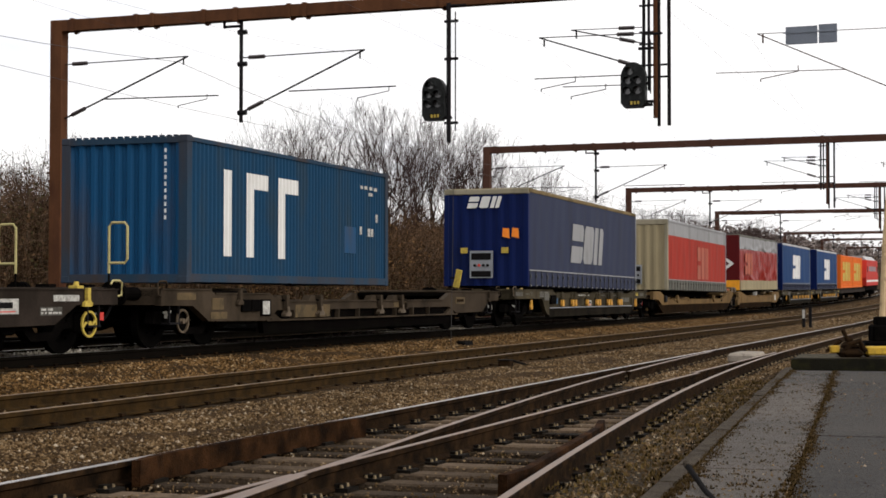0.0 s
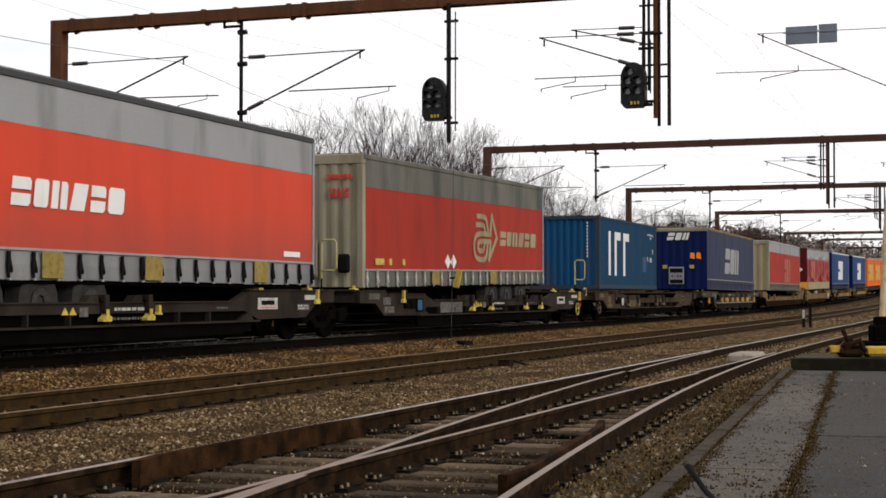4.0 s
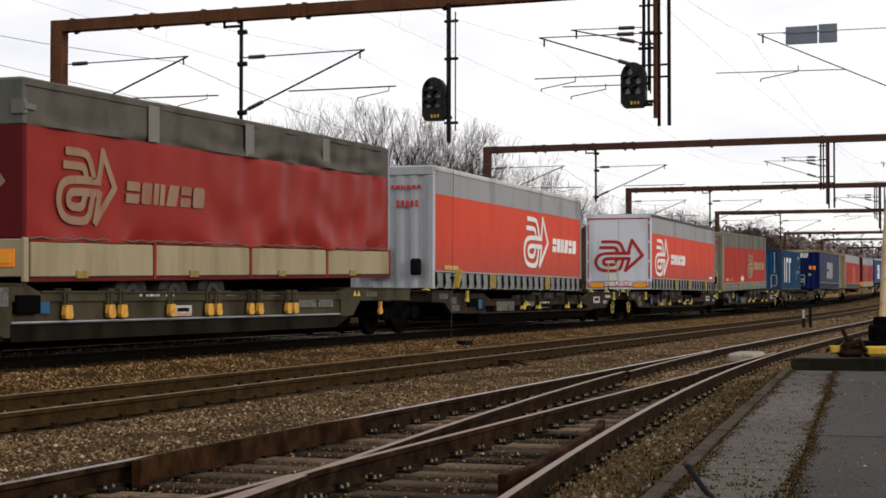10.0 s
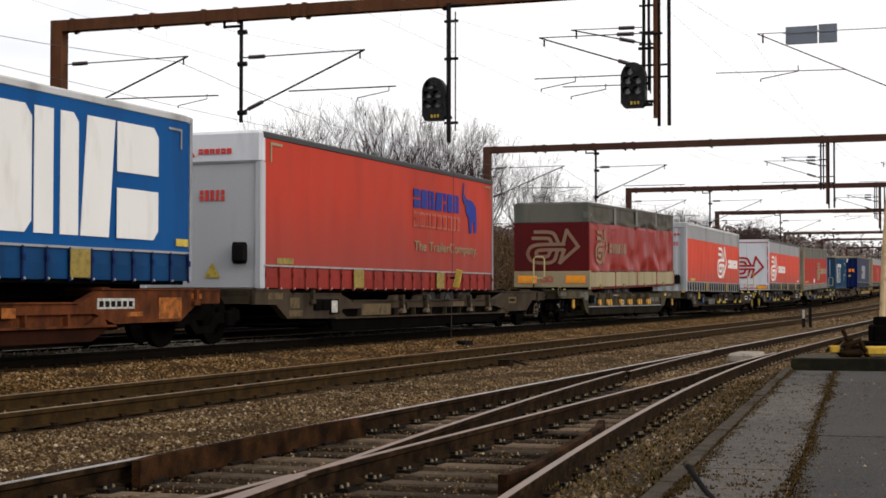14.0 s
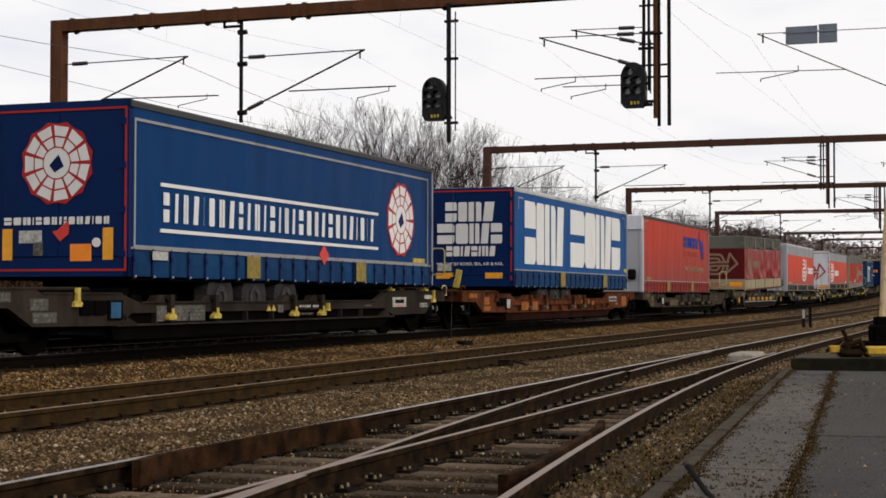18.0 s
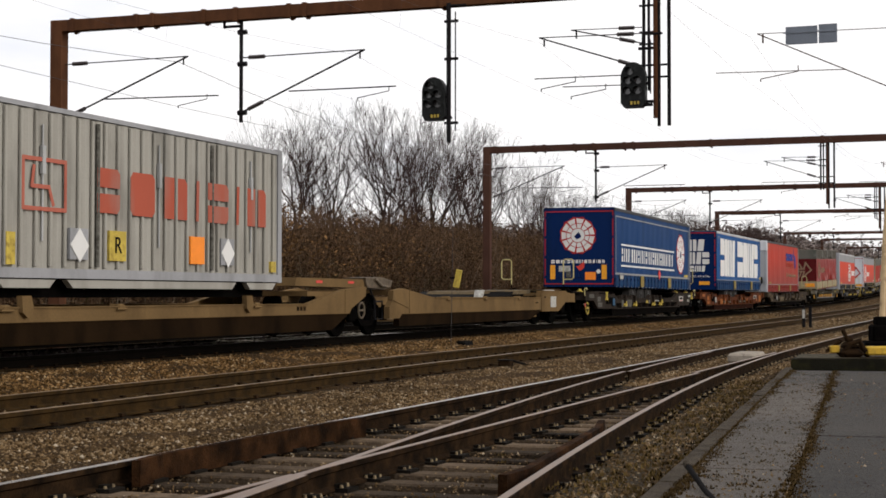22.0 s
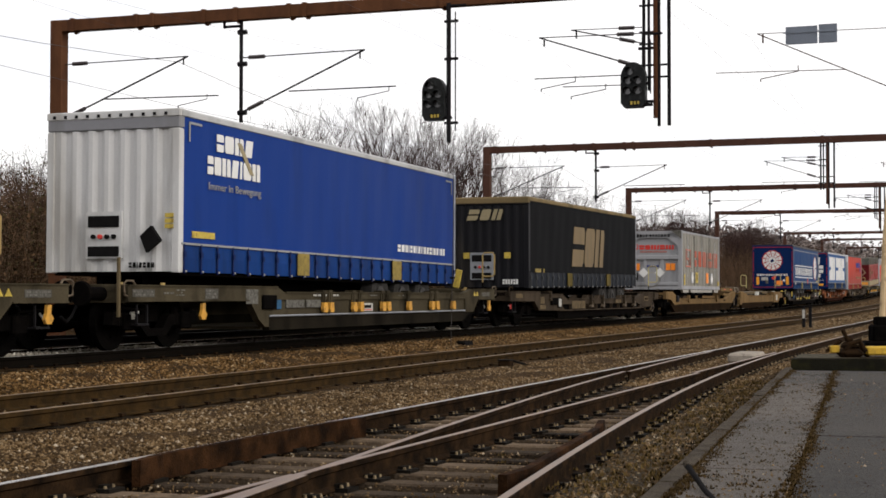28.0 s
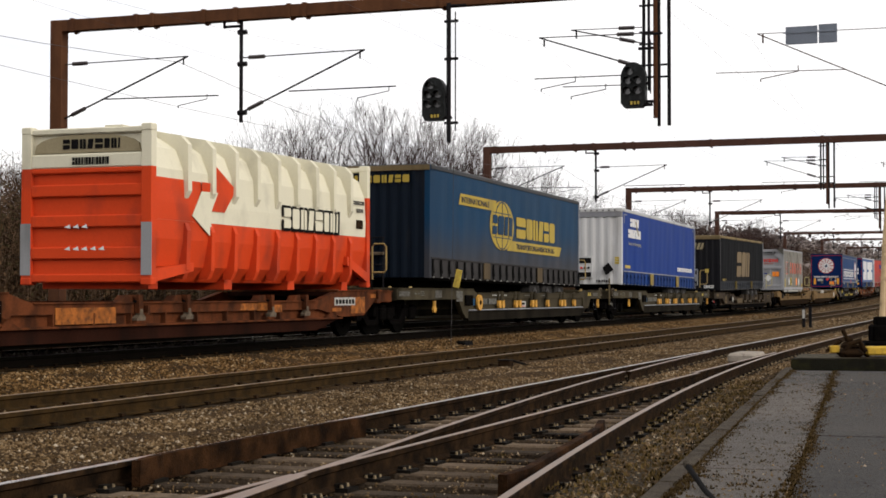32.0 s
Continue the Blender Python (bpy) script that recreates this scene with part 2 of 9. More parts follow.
GRIME = (0.045, 0.038, 0.03)
M = {
    "ballast": mat("ballast_gravel", (0.048, 0.029, 0.014), 0.95, var=0.5, coarse=2.5, fine=26, bump=1.0, reach=0.04, dirt=(0.024, 0.017, 0.010), dirty=0.4, spec=0.02, grain=1.5),
    "soil": mat("mossy_soil", (0.045, 0.032, 0.016), 0.95, var=0.5, coarse=1.8, fine=40, grain=2.0, bump=1.0, reach=0.03, dirt=(0.024, 0.022, 0.009), dirty=0.5, spec=0.1),
    "asphalt": mat("wet_worn_asphalt", (0.064, 0.054, 0.045), 0.85, var=0.6, coarse=0.8, fine=55, bump=1.0, reach=0.012, dirt=(0.075, 0.065, 0.055), dirty=0.4, spec=0.30, each=0.35, grain=2.2),
    "asphalt_dark": mat("darker_asphalt", (0.033, 0.029, 0.025), 0.85, var=0.6, coarse=0.8, fine=55, bump=1.0, reach=0.012, dirt=(0.036, 0.032, 0.028), dirty=0.35, spec=0.25, each=0.2, grain=2.2),
    "kerb": mat("worn_concrete", (0.062, 0.050, 0.038), 0.85, var=0.4, coarse=3, fine=70, bump=0.6, dirt=(0.018, 0.015, 0.009), dirty=0.5, spec=0.04, each=0.08, grain=1.5),
    "cover_grey": mat("pale_grey_cover", (0.27, 0.235, 0.195), 0.8, var=0.25, coarse=4, fine=60, bump=0.3, dirt=(0.12, 0.10, 0.08), dirty=0.3, spec=0.04),
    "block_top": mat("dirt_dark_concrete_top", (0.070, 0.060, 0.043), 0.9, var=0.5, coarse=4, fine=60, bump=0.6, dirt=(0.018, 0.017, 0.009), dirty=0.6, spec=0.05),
    # mossy concrete, with the shade on the block's front in its colour
    "dark_concrete": mat("shaded_mossy_concrete", (0.009, 0.0085, 0.006), 0.85, var=0.4, coarse=3, fine=40, bump=0.6, dirt=(0.02, 0.019, 0.008), dirty=0.5, spec=0.03),
    "moss": mat("moss_and_dead_grass", (0.050, 0.032, 0.013), 0.95, var=0.5, coarse=5, fine=60, bump=0.2, spec=0.02, island=0.7),
    "weed": mat("green_weeds", (0.075, 0.05, 0.018), 0.9, var=0.5, coarse=5, fine=50, bump=0.1, spec=0.03, island=0.8),
    "rail_side": mat("rusty_rail_web", (0.036, 0.0205, 0.0072), 0.9, 0.0, var=0.5, coarse=3, fine=50, bump=0.3, dirt=(0.013, 0.009, 0.005), dirty=0.62, spec=0.03),
    "rail_dark": mat("near_black_rail_web", (0.005, 0.004, 0.003), 0.95, 0.0, var=0.4, coarse=3, fine=50, bump=0.3, spec=0.01),
    "rail_brown": mat("dark_brown_rail_web", (0.026, 0.0145, 0.007), 0.9, 0.0, var=0.6, coarse=3, fine=50, bump=0.3, dirt=(0.0035, 0.0028, 0.0022), dirty=0.7, spec=0.02),
    "dull_plate": mat("dirty_yellow_plate", (0.24, 0.175, 0.045), 0.6, var=0.25, coarse=5, fine=60, bump=0.1, dirt=(0.09, 0.07, 0.03), dirty=0.45),
    "rail_rust": mat("rust_red_check_rail", (0.038, 0.017, 0.007), 0.9, 0.0, var=0.7, coarse=2.2, fine=60, bump=0.5, dirt=(0.005, 0.003, 0.002), dirty=0.8, spec=0.02),
    "rail_top": mat("polished_rail_head", (0.36, 0.335, 0.315), 0.30, 0.9, var=0.15, coarse=2, fine=80, bump=0.03, spec=0.5),
    "rail_top_black": mat("black_rail_head", (0.02, 0.018, 0.016), 0.7, 0.0, var=0.3, coarse=3, fine=80, bump=0.08, spec=0.05),
    "rail_top_brown": mat("brown_rail_head", (0.17, 0.115, 0.066), 0.5, 0.3, var=0.3, coarse=3, fine=80, bump=0.08),
    "rail_top_dull": mat("dull_rail_head", (0.185, 0.128, 0.096), 0.45, 0.4, var=0.3, coarse=3, fine=80, bump=0.08),
    "tie": mat("old_wooden_sleeper", (0.086, 0.062, 0.042), 0.95, var=0.5, coarse=2, fine=40, bump=0.8, dirt=(0.02, 0.015, 0.010), dirty=0.55, each=0.7, spec=0.03),
    "tie_dark": mat("oil_dark_sleeper", (0.028, 0.020, 0.0125), 0.95, var=0.4, coarse=2, fine=40, bump=0.5, each=0.5, spec=0.02),
    "bolt": mat("pale_clip_steel", (0.22, 0.165, 0.095), 0.6, 0.2, var=0.4, coarse=12, fine=90, bump=0.2, dirt=(0.06, 0.04, 0.025), dirty=0.5),
    "chair": mat("black_oily_iron", (0.011, 0.009, 0.007), 0.85, 0.1, var=0.4, coarse=9, fine=70, bump=0.3, spec=0.03),
    "gantry": mat("red_brown_painted_steel", (0.095, 0.041, 0.020), 0.8, 0.0, spec=0.04, var=0.3, coarse=1.6, fine=45, bump=0.25, dirt=(0.05, 0.022, 0.014), dirty=0.45, streak=3),
    "gantry_far": mat("dark_brown_painted_steel", (0.065, 0.032, 0.023), 0.8, 0.0, spec=0.04, var=0.3, coarse=1.6, fine=30, bump=0.2),
    "black_steel": mat("black_painted_steel", (0.012, 0.011, 0.012), 0.7, 0.2, var=0.35, coarse=3, fine=50, bump=0.2, spec=0.06),
    "galv": mat("grey_galvanised_steel", (0.28, 0.29, 0.31), 0.5, 0.6, var=0.2, coarse=2.5, fine=60, bump=0.1),
    "wire": mat("dark_copper_wire", (0.06, 0.055, 0.055), 0.6, 0.5, var=0.2, coarse=1, fine=20, bump=0),
    "insulator": mat("brown_porcelain", (0.035, 0.026, 0.026), 0.3, var=0.2, coarse=6, fine=40, bump=0.05, spec=0.5),
    "signal_black": mat("matt_black_signal_housing", (0.013, 0.014, 0.014), 0.55, var=0.35, coarse=4, fine=60, bump=0.15, dirt=(0.05, 0.055, 0.055), dirty=0.2),
    "lens": mat("dark_signal_glass", (0.10, 0.10, 0.105), 0.12, var=0.2, coarse=9, fine=90, bump=0, spec=0.8),
    "yellow": mat("yellow_safety_paint", (0.47, 0.35, 0.065), 0.55, var=0.3, coarse=6, fine=60, bump=0.1, dirt=(0.16, 0.10, 0.03), dirty=0.35),
    "pale_yellow": mat("pale_yellow_paint", (0.42, 0.365, 0.165), 0.5, var=0.15, coarse=5, fine=60, bump=0.1, dirt=(0.25, 0.2, 0.1), dirty=0.25),
    "orange_hook": mat("faded_orange_paint", (0.54, 0.275, 0.045), 0.55, var=0.2, coarse=5, fine=60, bump=0.1, dirt=(0.12, 0.08, 0.04), dirty=0.4),
    "weight_yellow": mat("orange_yellow_weight_paint", (0.48, 0.30, 0.035), 0.6, var=0.3, coarse=6, fine=60, bump=0.1, dirt=(0.2, 0.12, 0.03), dirty=0.35),
    "cream": mat("cream_painted_post", (0.52, 0.38, 0.22), 0.6, var=0.2, coarse=4, fine=60, bump=0.15, dirt=(0.16, 0.11, 0.06), dirty=0.4),
    "white": mat("white_vinyl", (0.66, 0.65, 0.63), 0.55, var=0.05, coarse=1.5, fine=50, bump=0.05, dirt=(0.52, 0.505, 0.48), dirty=0.25, streak=3),
    "label_white": mat("scuffed_white_marking", (0.42, 0.41, 0.38), 0.6, var=0.4, coarse=9, fine=70, bump=0.1, dirt=(0.15, 0.14, 0.12), dirty=0.5),
    "label_grey": mat("faded_grey_marking", (0.12, 0.115, 0.10), 0.75, var=0.5, coarse=9, fine=40, bump=0.1, dirt=(0.035, 0.03, 0.024), dirty=0.6),
    "red_mark": mat("red_reflective_marking", (0.55, 0.05, 0.04), 0.4, var=0.15, coarse=6, fine=60, bump=0.05),
    "orange_mark": mat("orange_reflective_marking", (0.85, 0.25, 0.03), 0.4, var=0.12, coarse=6, fine=60, bump=0.05),
    "amber": mat("amber_reflector", (0.75, 0.33, 0.03), 0.35, var=0.15, coarse=8, fine=60, bump=0.05),
    "black": mat("black_rubber", (0.008, 0.0075, 0.0075), 0.9, var=0.4, coarse=5, fine=60, bump=0.3, spec=0.04),
    "tyre": mat("dusty_tyre_rubber", (0.034, 0.032, 0.030), 0.9, var=0.4, coarse=5, fine=60, bump=0.4, spec=0.04),
    "rim": mat("dull_steel_rim", (0.055, 0.052, 0.05), 0.6, 0.4, var=0.4, coarse=7, fine=60, bump=0.3, dirt=(0.01, 0.009, 0.008), dirty=0.5),
    # near-black colours that hold the deep shade below the wagons
    "under": mat("near_black_running_gear", (0.003, 0.0026, 0.0024), 0.95, 0.0, var=0.4, coarse=3, fine=40, bump=0.3, dirt=(0.006, 0.005, 0.004), dirty=0.3, spec=0.01),
    "wheel": mat("near_black_wheel_steel", (0.003, 0.0027, 0.0024), 0.9, 0.0, var=0.4, coarse=5, fine=40, bump=0.2, spec=0.01),
    "blue_box": mat("dull_blue_plate", (0.02, 0.075, 0.15), 0.5, var=0.3, coarse=9, fine=60, bump=0.1),
}


def paint(name, base, rough=0.5, dirt=GRIME, dirty=0.25, var=0.1, streak=4.0, bump=0.06, coarse=0.9, fine=35.0, spec=0.1, low_tint=None):
    return mat(name, base, rough, var=var, coarse=coarse, fine=fine, bump=bump, dirt=dirt, dirty=dirty, streak=streak, spec=spec, low_tint=low_tint)


def stone_mat(name, tones):
    """Broken stones, each with a tone of its own."""
    m = mat(name, (0.1, 0.1, 0.1), 0.95, var=0.55, coarse=1.1, fine=24, bump=0.5, spec=0.03, grain=0.6)
    n, l = m.node_tree.nodes, m.node_tree.links
    ramp = n.new("ShaderNodeValToRGB")
    e = ramp.color_ramp.elements
    e[0].position, e[0].color = 0.0, (*tones[0], 1)
    e[1].position, e[1].color = 1.0, (*tones[-1], 1)
    for at, c in zip((0.35, 0.7, 0.93), tones[1:-1]):
        e.new(at).color = (*c, 1)
    l.new(n.new("ShaderNodeNewGeometry").outputs["Random Per Island"], ramp.inputs["Fac"])
    for k in n:
        if k.type == "MIX" and k.blend_type == "MULTIPLY":
            l.new(ramp.outputs["Color"], k.inputs[6])
    return m


M["stone"] = stone_mat("ballast_stones", ((0.022, 0.013, 0.006), (0.074, 0.045, 0.020), (0.132, 0.085, 0.042), (0.20, 0.140, 0.080), (0.34, 0.28, 0.205)))
M["stone_ochre"] = stone_mat("ochre_ballast_stones", ((0.03, 0.017, 0.006), (0.088, 0.048, 0.017), (0.165, 0.094, 0.037), (0.225, 0.142, 0.066), (0.34, 0.255, 0.155)))
M["stone_grey"] = stone_mat("grey_ballast_stones", ((0.05, 0.043, 0.034), (0.14, 0.125, 0.098), (0.25, 0.22, 0.18), (0.36, 0.325, 0.27), (0.50, 0.47, 0.41)))


M["wagon_dark"] = paint("grimy_brown_grey_wagon_paint", (0.028, 0.021, 0.0165), 0.8, (0.009, 0.007, 0.005), 0.5, 0.4, 2, 0.15, spec=0.04)
M["wagon_green"] = paint("grimy_olive_grey_wagon_paint", (0.054, 0.044, 0.027), 0.8, (0.010, 0.008, 0.005), 0.5, 0.4, 2, 0.15, spec=0.04)
M["wagon_plain"] = paint("grimy_brown_wagon_paint", (0.046, 0.034, 0.023), 0.8, (0.012, 0.009, 0.006), 0.5, 0.4, 2, 0.15, spec=0.04)
M["wagon_tan"] = paint("dusty_tan_wagon_paint", (0.140, 0.088, 0.039), 0.85, (0.075, 0.047, 0.022), 0.45, 0.25, 1.5, 0.15, spec=0.04)
M["wagon_tan_low"] = paint("dark_brown_wagon_sill", (0.015, 0.0085, 0.004), 0.9, (0.005, 0.0032, 0.002), 0.55, 0.35, 2, 0.15, spec=0.01)
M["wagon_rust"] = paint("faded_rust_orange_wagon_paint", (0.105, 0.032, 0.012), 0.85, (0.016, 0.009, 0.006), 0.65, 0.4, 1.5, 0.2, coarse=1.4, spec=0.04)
M["wagon_green_low"] = paint("near_black_olive_belly", (0.014, 0.0115, 0.008), 0.9, (0.004, 0.0035, 0.0025), 0.6, 0.4, 2, 0.15, spec=0.02)
# recess webs, floors and lower sills: their shade is painted in as this black
M["wagon_low"] = paint("shade_black_wagon_sill", (0.0025, 0.002, 0.0018), 0.95, (0.0045, 0.004, 0.003), 0.5, 0.3, 2, 0.2, spec=0.01)
# ---- ground ----
T2, T2Z = 4.54, -0.214          # the empty main track: centre and rail height
T3, T3Z = 8.95, -0.30           # the turnout's straight track
T0 = -4.5                       # the track behind the train


def bank(lat):
    """Height of the ground across the line, from the train's rail tops."""
    return np.interp(lat, [-400, -60, -30, -14, -10.5, -7.3, -6.0, -3.0, -2.3, -1.55, -0.95, -0.6, 0.5, 0.75, 1.55, 2.3, 2.9, 3.4, 5.7, 6.6, 7.6, 7.9, 10.2, 11, 14, 40, 400],
                     [9, 7, 3.2, 0.6, -0.5, -0.55, -0.36, -0.36, -0.30, -0.20, -0.15, -0.05, -0.06, -0.20, -0.20, -0.36, -0.42, -0.395, -0.395, -0.43, -0.49, -0.555, -0.555, -0.49, -0.46, -0.45, -0.45])


def hill(s, lat):
    """The wooded rise in the distance."""
    far = np.clip((s - 330) / 330, 0, 1)
    return far * far * (3 - 2 * far) * 16 * np.interp(lat, [-500, -60, -20, 20, 120, 500], [1.1, 1.0, 0.9, 1.0, 1.15, 1.2])


def ground_z(s, lat):
    return bank(lat) + hill(s, lat)


def build_ground():
    ss = np.concatenate([np.arange(-320, -40, 20), np.arange(-40, 60, 1.0), np.arange(60, 200, 4.0), np.arange(200, 1500, 25.0)])
    ll = np.concatenate([np.arange(-700, -60, 40), np.arange(-60, -12, 4), np.arange(-12, 15, 0.3), np.arange(15, 60, 4), np.arange(60, 900, 40)])
    a, b = np.meshgrid(ss, ll, indexing="ij")
    z = ground_z(a, b)
    near = (a < 60) & (np.abs(b) < 14)
    rng = np.random.default_rng(4)
    z = z + np.where(near, rng.normal(0, 0.012, z.shape), 0)
    v = spots(a.ravel(), b.ravel(), z.ravel())
    n, k = len(ss), len(ll)
    i, j = np.meshgrid(np.arange(n - 1), np.arange(k - 1), indexing="ij")
    q = (i * k + j).ravel()
    me = bpy.data.meshes.new("ground")
    me.from_pydata(v.tolist(), [], np.stack([q, q + k, q + k + 1, q + 1], -1).tolist())
    me.materials.append(M["ballast"])
    me.update()
    tagged(new("ground", me), "brown grey ballast gravel between the tracks", "ground", kind="structure")


build_ground()


def stones(name, s0, s1, l0, l1, count, size, seed, label, skip=(), m="stone", lift=0.0):
    """Loose ballast stones, eight-sided and uneven, over a strip of the ground."""
    rng = np.random.default_rng(seed)
    s = s0 + (s1 - s0) * rng.random(count) ** 1.5
    lat = rng.uniform(l0, l1, count)
    keep = np.ones(count, bool)
    for a, b in skip:
        keep &= ~((lat > a) & (lat < b))
    s, lat = s[keep], lat[keep]
    n = len(s)
    r = size * rng.uniform(0.55, 1.35, n)
    z = ground_z(s, lat) + lift + r * rng.uniform(-0.2, 0.45, n)
    c = spots(s, lat, z)
    base = np.array([(1, 0, 0), (0, 1, 0), (-1, 0, 0), (0, -1, 0), (0, 0, 0.8), (0, 0, -0.8)])
    v = base[None] * (1 + rng.uniform(-0.4, 0.4, (n, 6, 1))) + rng.normal(0, 0.18, (n, 6, 3))
    w = rng.uniform(0, 6.28, n)
    cs, sn = np.cos(w)[:, None], np.sin(w)[:, None]
    v = np.stack([v[..., 0] * cs - v[..., 1] * sn, v[..., 0] * sn + v[..., 1] * cs, v[..., 2]], -1) * r[:, None, None] + c[:, None]
    tri = np.array([(0, 1, 4), (1, 2, 4), (2, 3, 4), (3, 0, 4), (1, 0, 5), (3, 2, 5)])
    f = (tri[None] + 6 * np.arange(n)[:, None, None]).reshape(-1, 3)
    me = bpy.data.meshes.new(name)
    me.vertices.add(6 * n)
    me.vertices.foreach_set("co", v.reshape(-1))
    me.loops.add(3 * len(f))
    me.loops.foreach_set("vertex_index", f.reshape(-1).astype(np.int32))
    me.polygons.add(len(f))
    me.polygons.foreach_set("loop_start", np.arange(0, 3 * len(f), 3, dtype=np.int32))
    me.update(calc_edges=True)
    me.validate()
    me.materials.append(M[m])
    return tagged(new(name, me), label, "gravel", kind="stuff")


stones("ballast_stones", -25, 45, 5.6, 8.1, 125000, 0.0165, 11, "loose brown and pale ballast stones between two tracks")
stones("ballast_stones", -22, 60, 1.02, 3.7, 100000, 0.021, 12, "loose ochre ballast stones on the bank beside the train", m="stone_ochre")
stones("ballast_stones", -22, 50, 3.85, 5.25, 30000, 0.019, 13, "oily dark ballast stones between the rails")
stones("ballast_stones", -26, 34, 8.15, 10.4, 60000, 0.017, 14, "small stones lying between the turnout sleepers")
stones("turnout_grit", -22, 6, 7.8, 10.6, 9000, 0.011, 20, "brown grit strewn over the turnout sleepers", lift=0.075)
stones("turnout_grit", -4, 46, 7.7, 10.3, 52000, 0.021, 21, "dark brown stones that bury the far turnout sleepers", lift=0.085)
stones("ballast_stones", 45, 150, 1.6, 12.0, 36000, 0.04, 15, "far ballast stones between the tracks", skip=((3.7, 5.4),))
stones("ballast_stones", -24, 60, -1.0, 0.62, 34000, 0.028, 17, "grey ballast stones heaped between the rails under the train", m="stone_grey")
stones("ballast_stones", -20, 90, -3.7, -0.85, 30000, 0.03, 19, "grey brown ballast stones behind the train")

# ---- rails and sleepers ----
RAIL_H = 0.165
_head = [(-0.036, 0.0), (0.036, 0.0), (0.036, -0.038), (0.012, -0.052), (0.010, -0.135), (0.066, -0.152), (0.066, -0.165), (-0.066, -0.165), (-0.066, -0.152), (-0.010, -0.135), (-0.012, -0.052), (-0.036, -0.038)]


def rail(pts, parent, top="rail_top", side="rail_side", name="rail", widen=1.0, lift=0.0):
    """A rail swept along world points on its head; its worn top is a strip of its own."""
    pts = [Vector(p) for p in pts]
    v, f, tv, tf = [], [], [], []
    n = len(_head)
    for i, q in enumerate(pts):
        d = pts[min(i + 1, len(pts) - 1)] - pts[max(i - 1, 0)]
        r = Vector((d.y, -d.x, 0)).normalized()
        v += [tuple(q + r * a * widen + Vector((0, 0, b + lift))) for a, b in _head]
        tv += [tuple(q + r * a + Vector((0, 0, b + lift))) for a, b in ((-0.033, -0.004), (-0.026, 0.003), (0.026, 0.003), (0.033, -0.004))]
    for i in range(len(pts) - 1):
        f += [(i * n + k, i * n + (k + 1) % n, (i + 1) * n + (k + 1) % n, (i + 1) * n + k) for k in range(n)]
        tf += [(i * 4 + k, i * 4 + k + 1, i * 4 + k + 5, i * 4 + k + 4) for k in range(3)]
    f += [tuple(range(n - 1, -1, -1)), tuple(range((len(pts) - 1) * n, len(pts) * n))]
    ob = part(name, Shape().add(v, f), M[side], parent)
    if top:
        part("running_surface", Shape().add(tv, tf), M[top], ob, "worn bright running surface" if top == "rail_top" else "")
    return ob


def line_pts(s0, s1, lat, z, step=3.0):
    k = max(2, int((s1 - s0) / step))
    return [spot(s0 + (s1 - s0) * i / k, lat, z) for i in range(k + 1)]


def sleeper_mesh(name, half, wide, tall, m):
    me = Shape().box(-wide / 2, wide / 2, -half, half, -tall, 0, c=0.012).mesh(name)
    me.materials.append(m)
    return me


def plain_track(label, lat, z, s0, s1, top, ties, side_m="rail_side"):
    tr = thing("railway_track", label, "railway track", "tracks of the line", "structure")
    for side in (-0.7535, 0.7535):
        rail(line_pts(s0, s1, lat + side, z), tr, top, side_m)
    me = sleeper_mesh("sleeper", 1.3, 0.26, 0.16, M["tie_dark"])
    for i in range(ties):
        s = -38 + 0.62 * i
        if s > s1:
            break
        ob = part("sleeper", me, None, tr)
        ob.matrix_world = on_line(s, lat, z - RAIL_H - 0.012)
    clip = Shape()
    for i in range(min(ties, 130)):
        for side in (-0.7535, 0.7535):
            for o in (-0.075, 0.075):
                clip.box(-0.035, 0.035, -0.025, 0.025, -0.005, 0.03, on_line(-38 + 0.62 * i, lat + side + o, z - RAIL_H))
    tagged(part("rail_clips", clip, M["rail_brown"], tr), kind="stuff")
    return tr


plain_track("track under the moving train with dark rails", 0.0, 0.0, -60, 420, "rail_top", 170, "rail_dark")
plain_track("empty main track with rusty brown rails in gravel", T2, T2Z, -60, 420, "rail_top_brown", 170)
plain_track("track hidden behind the train", T0, 0.0, -60, 420, "rail_top_black", 60, "rail_dark")


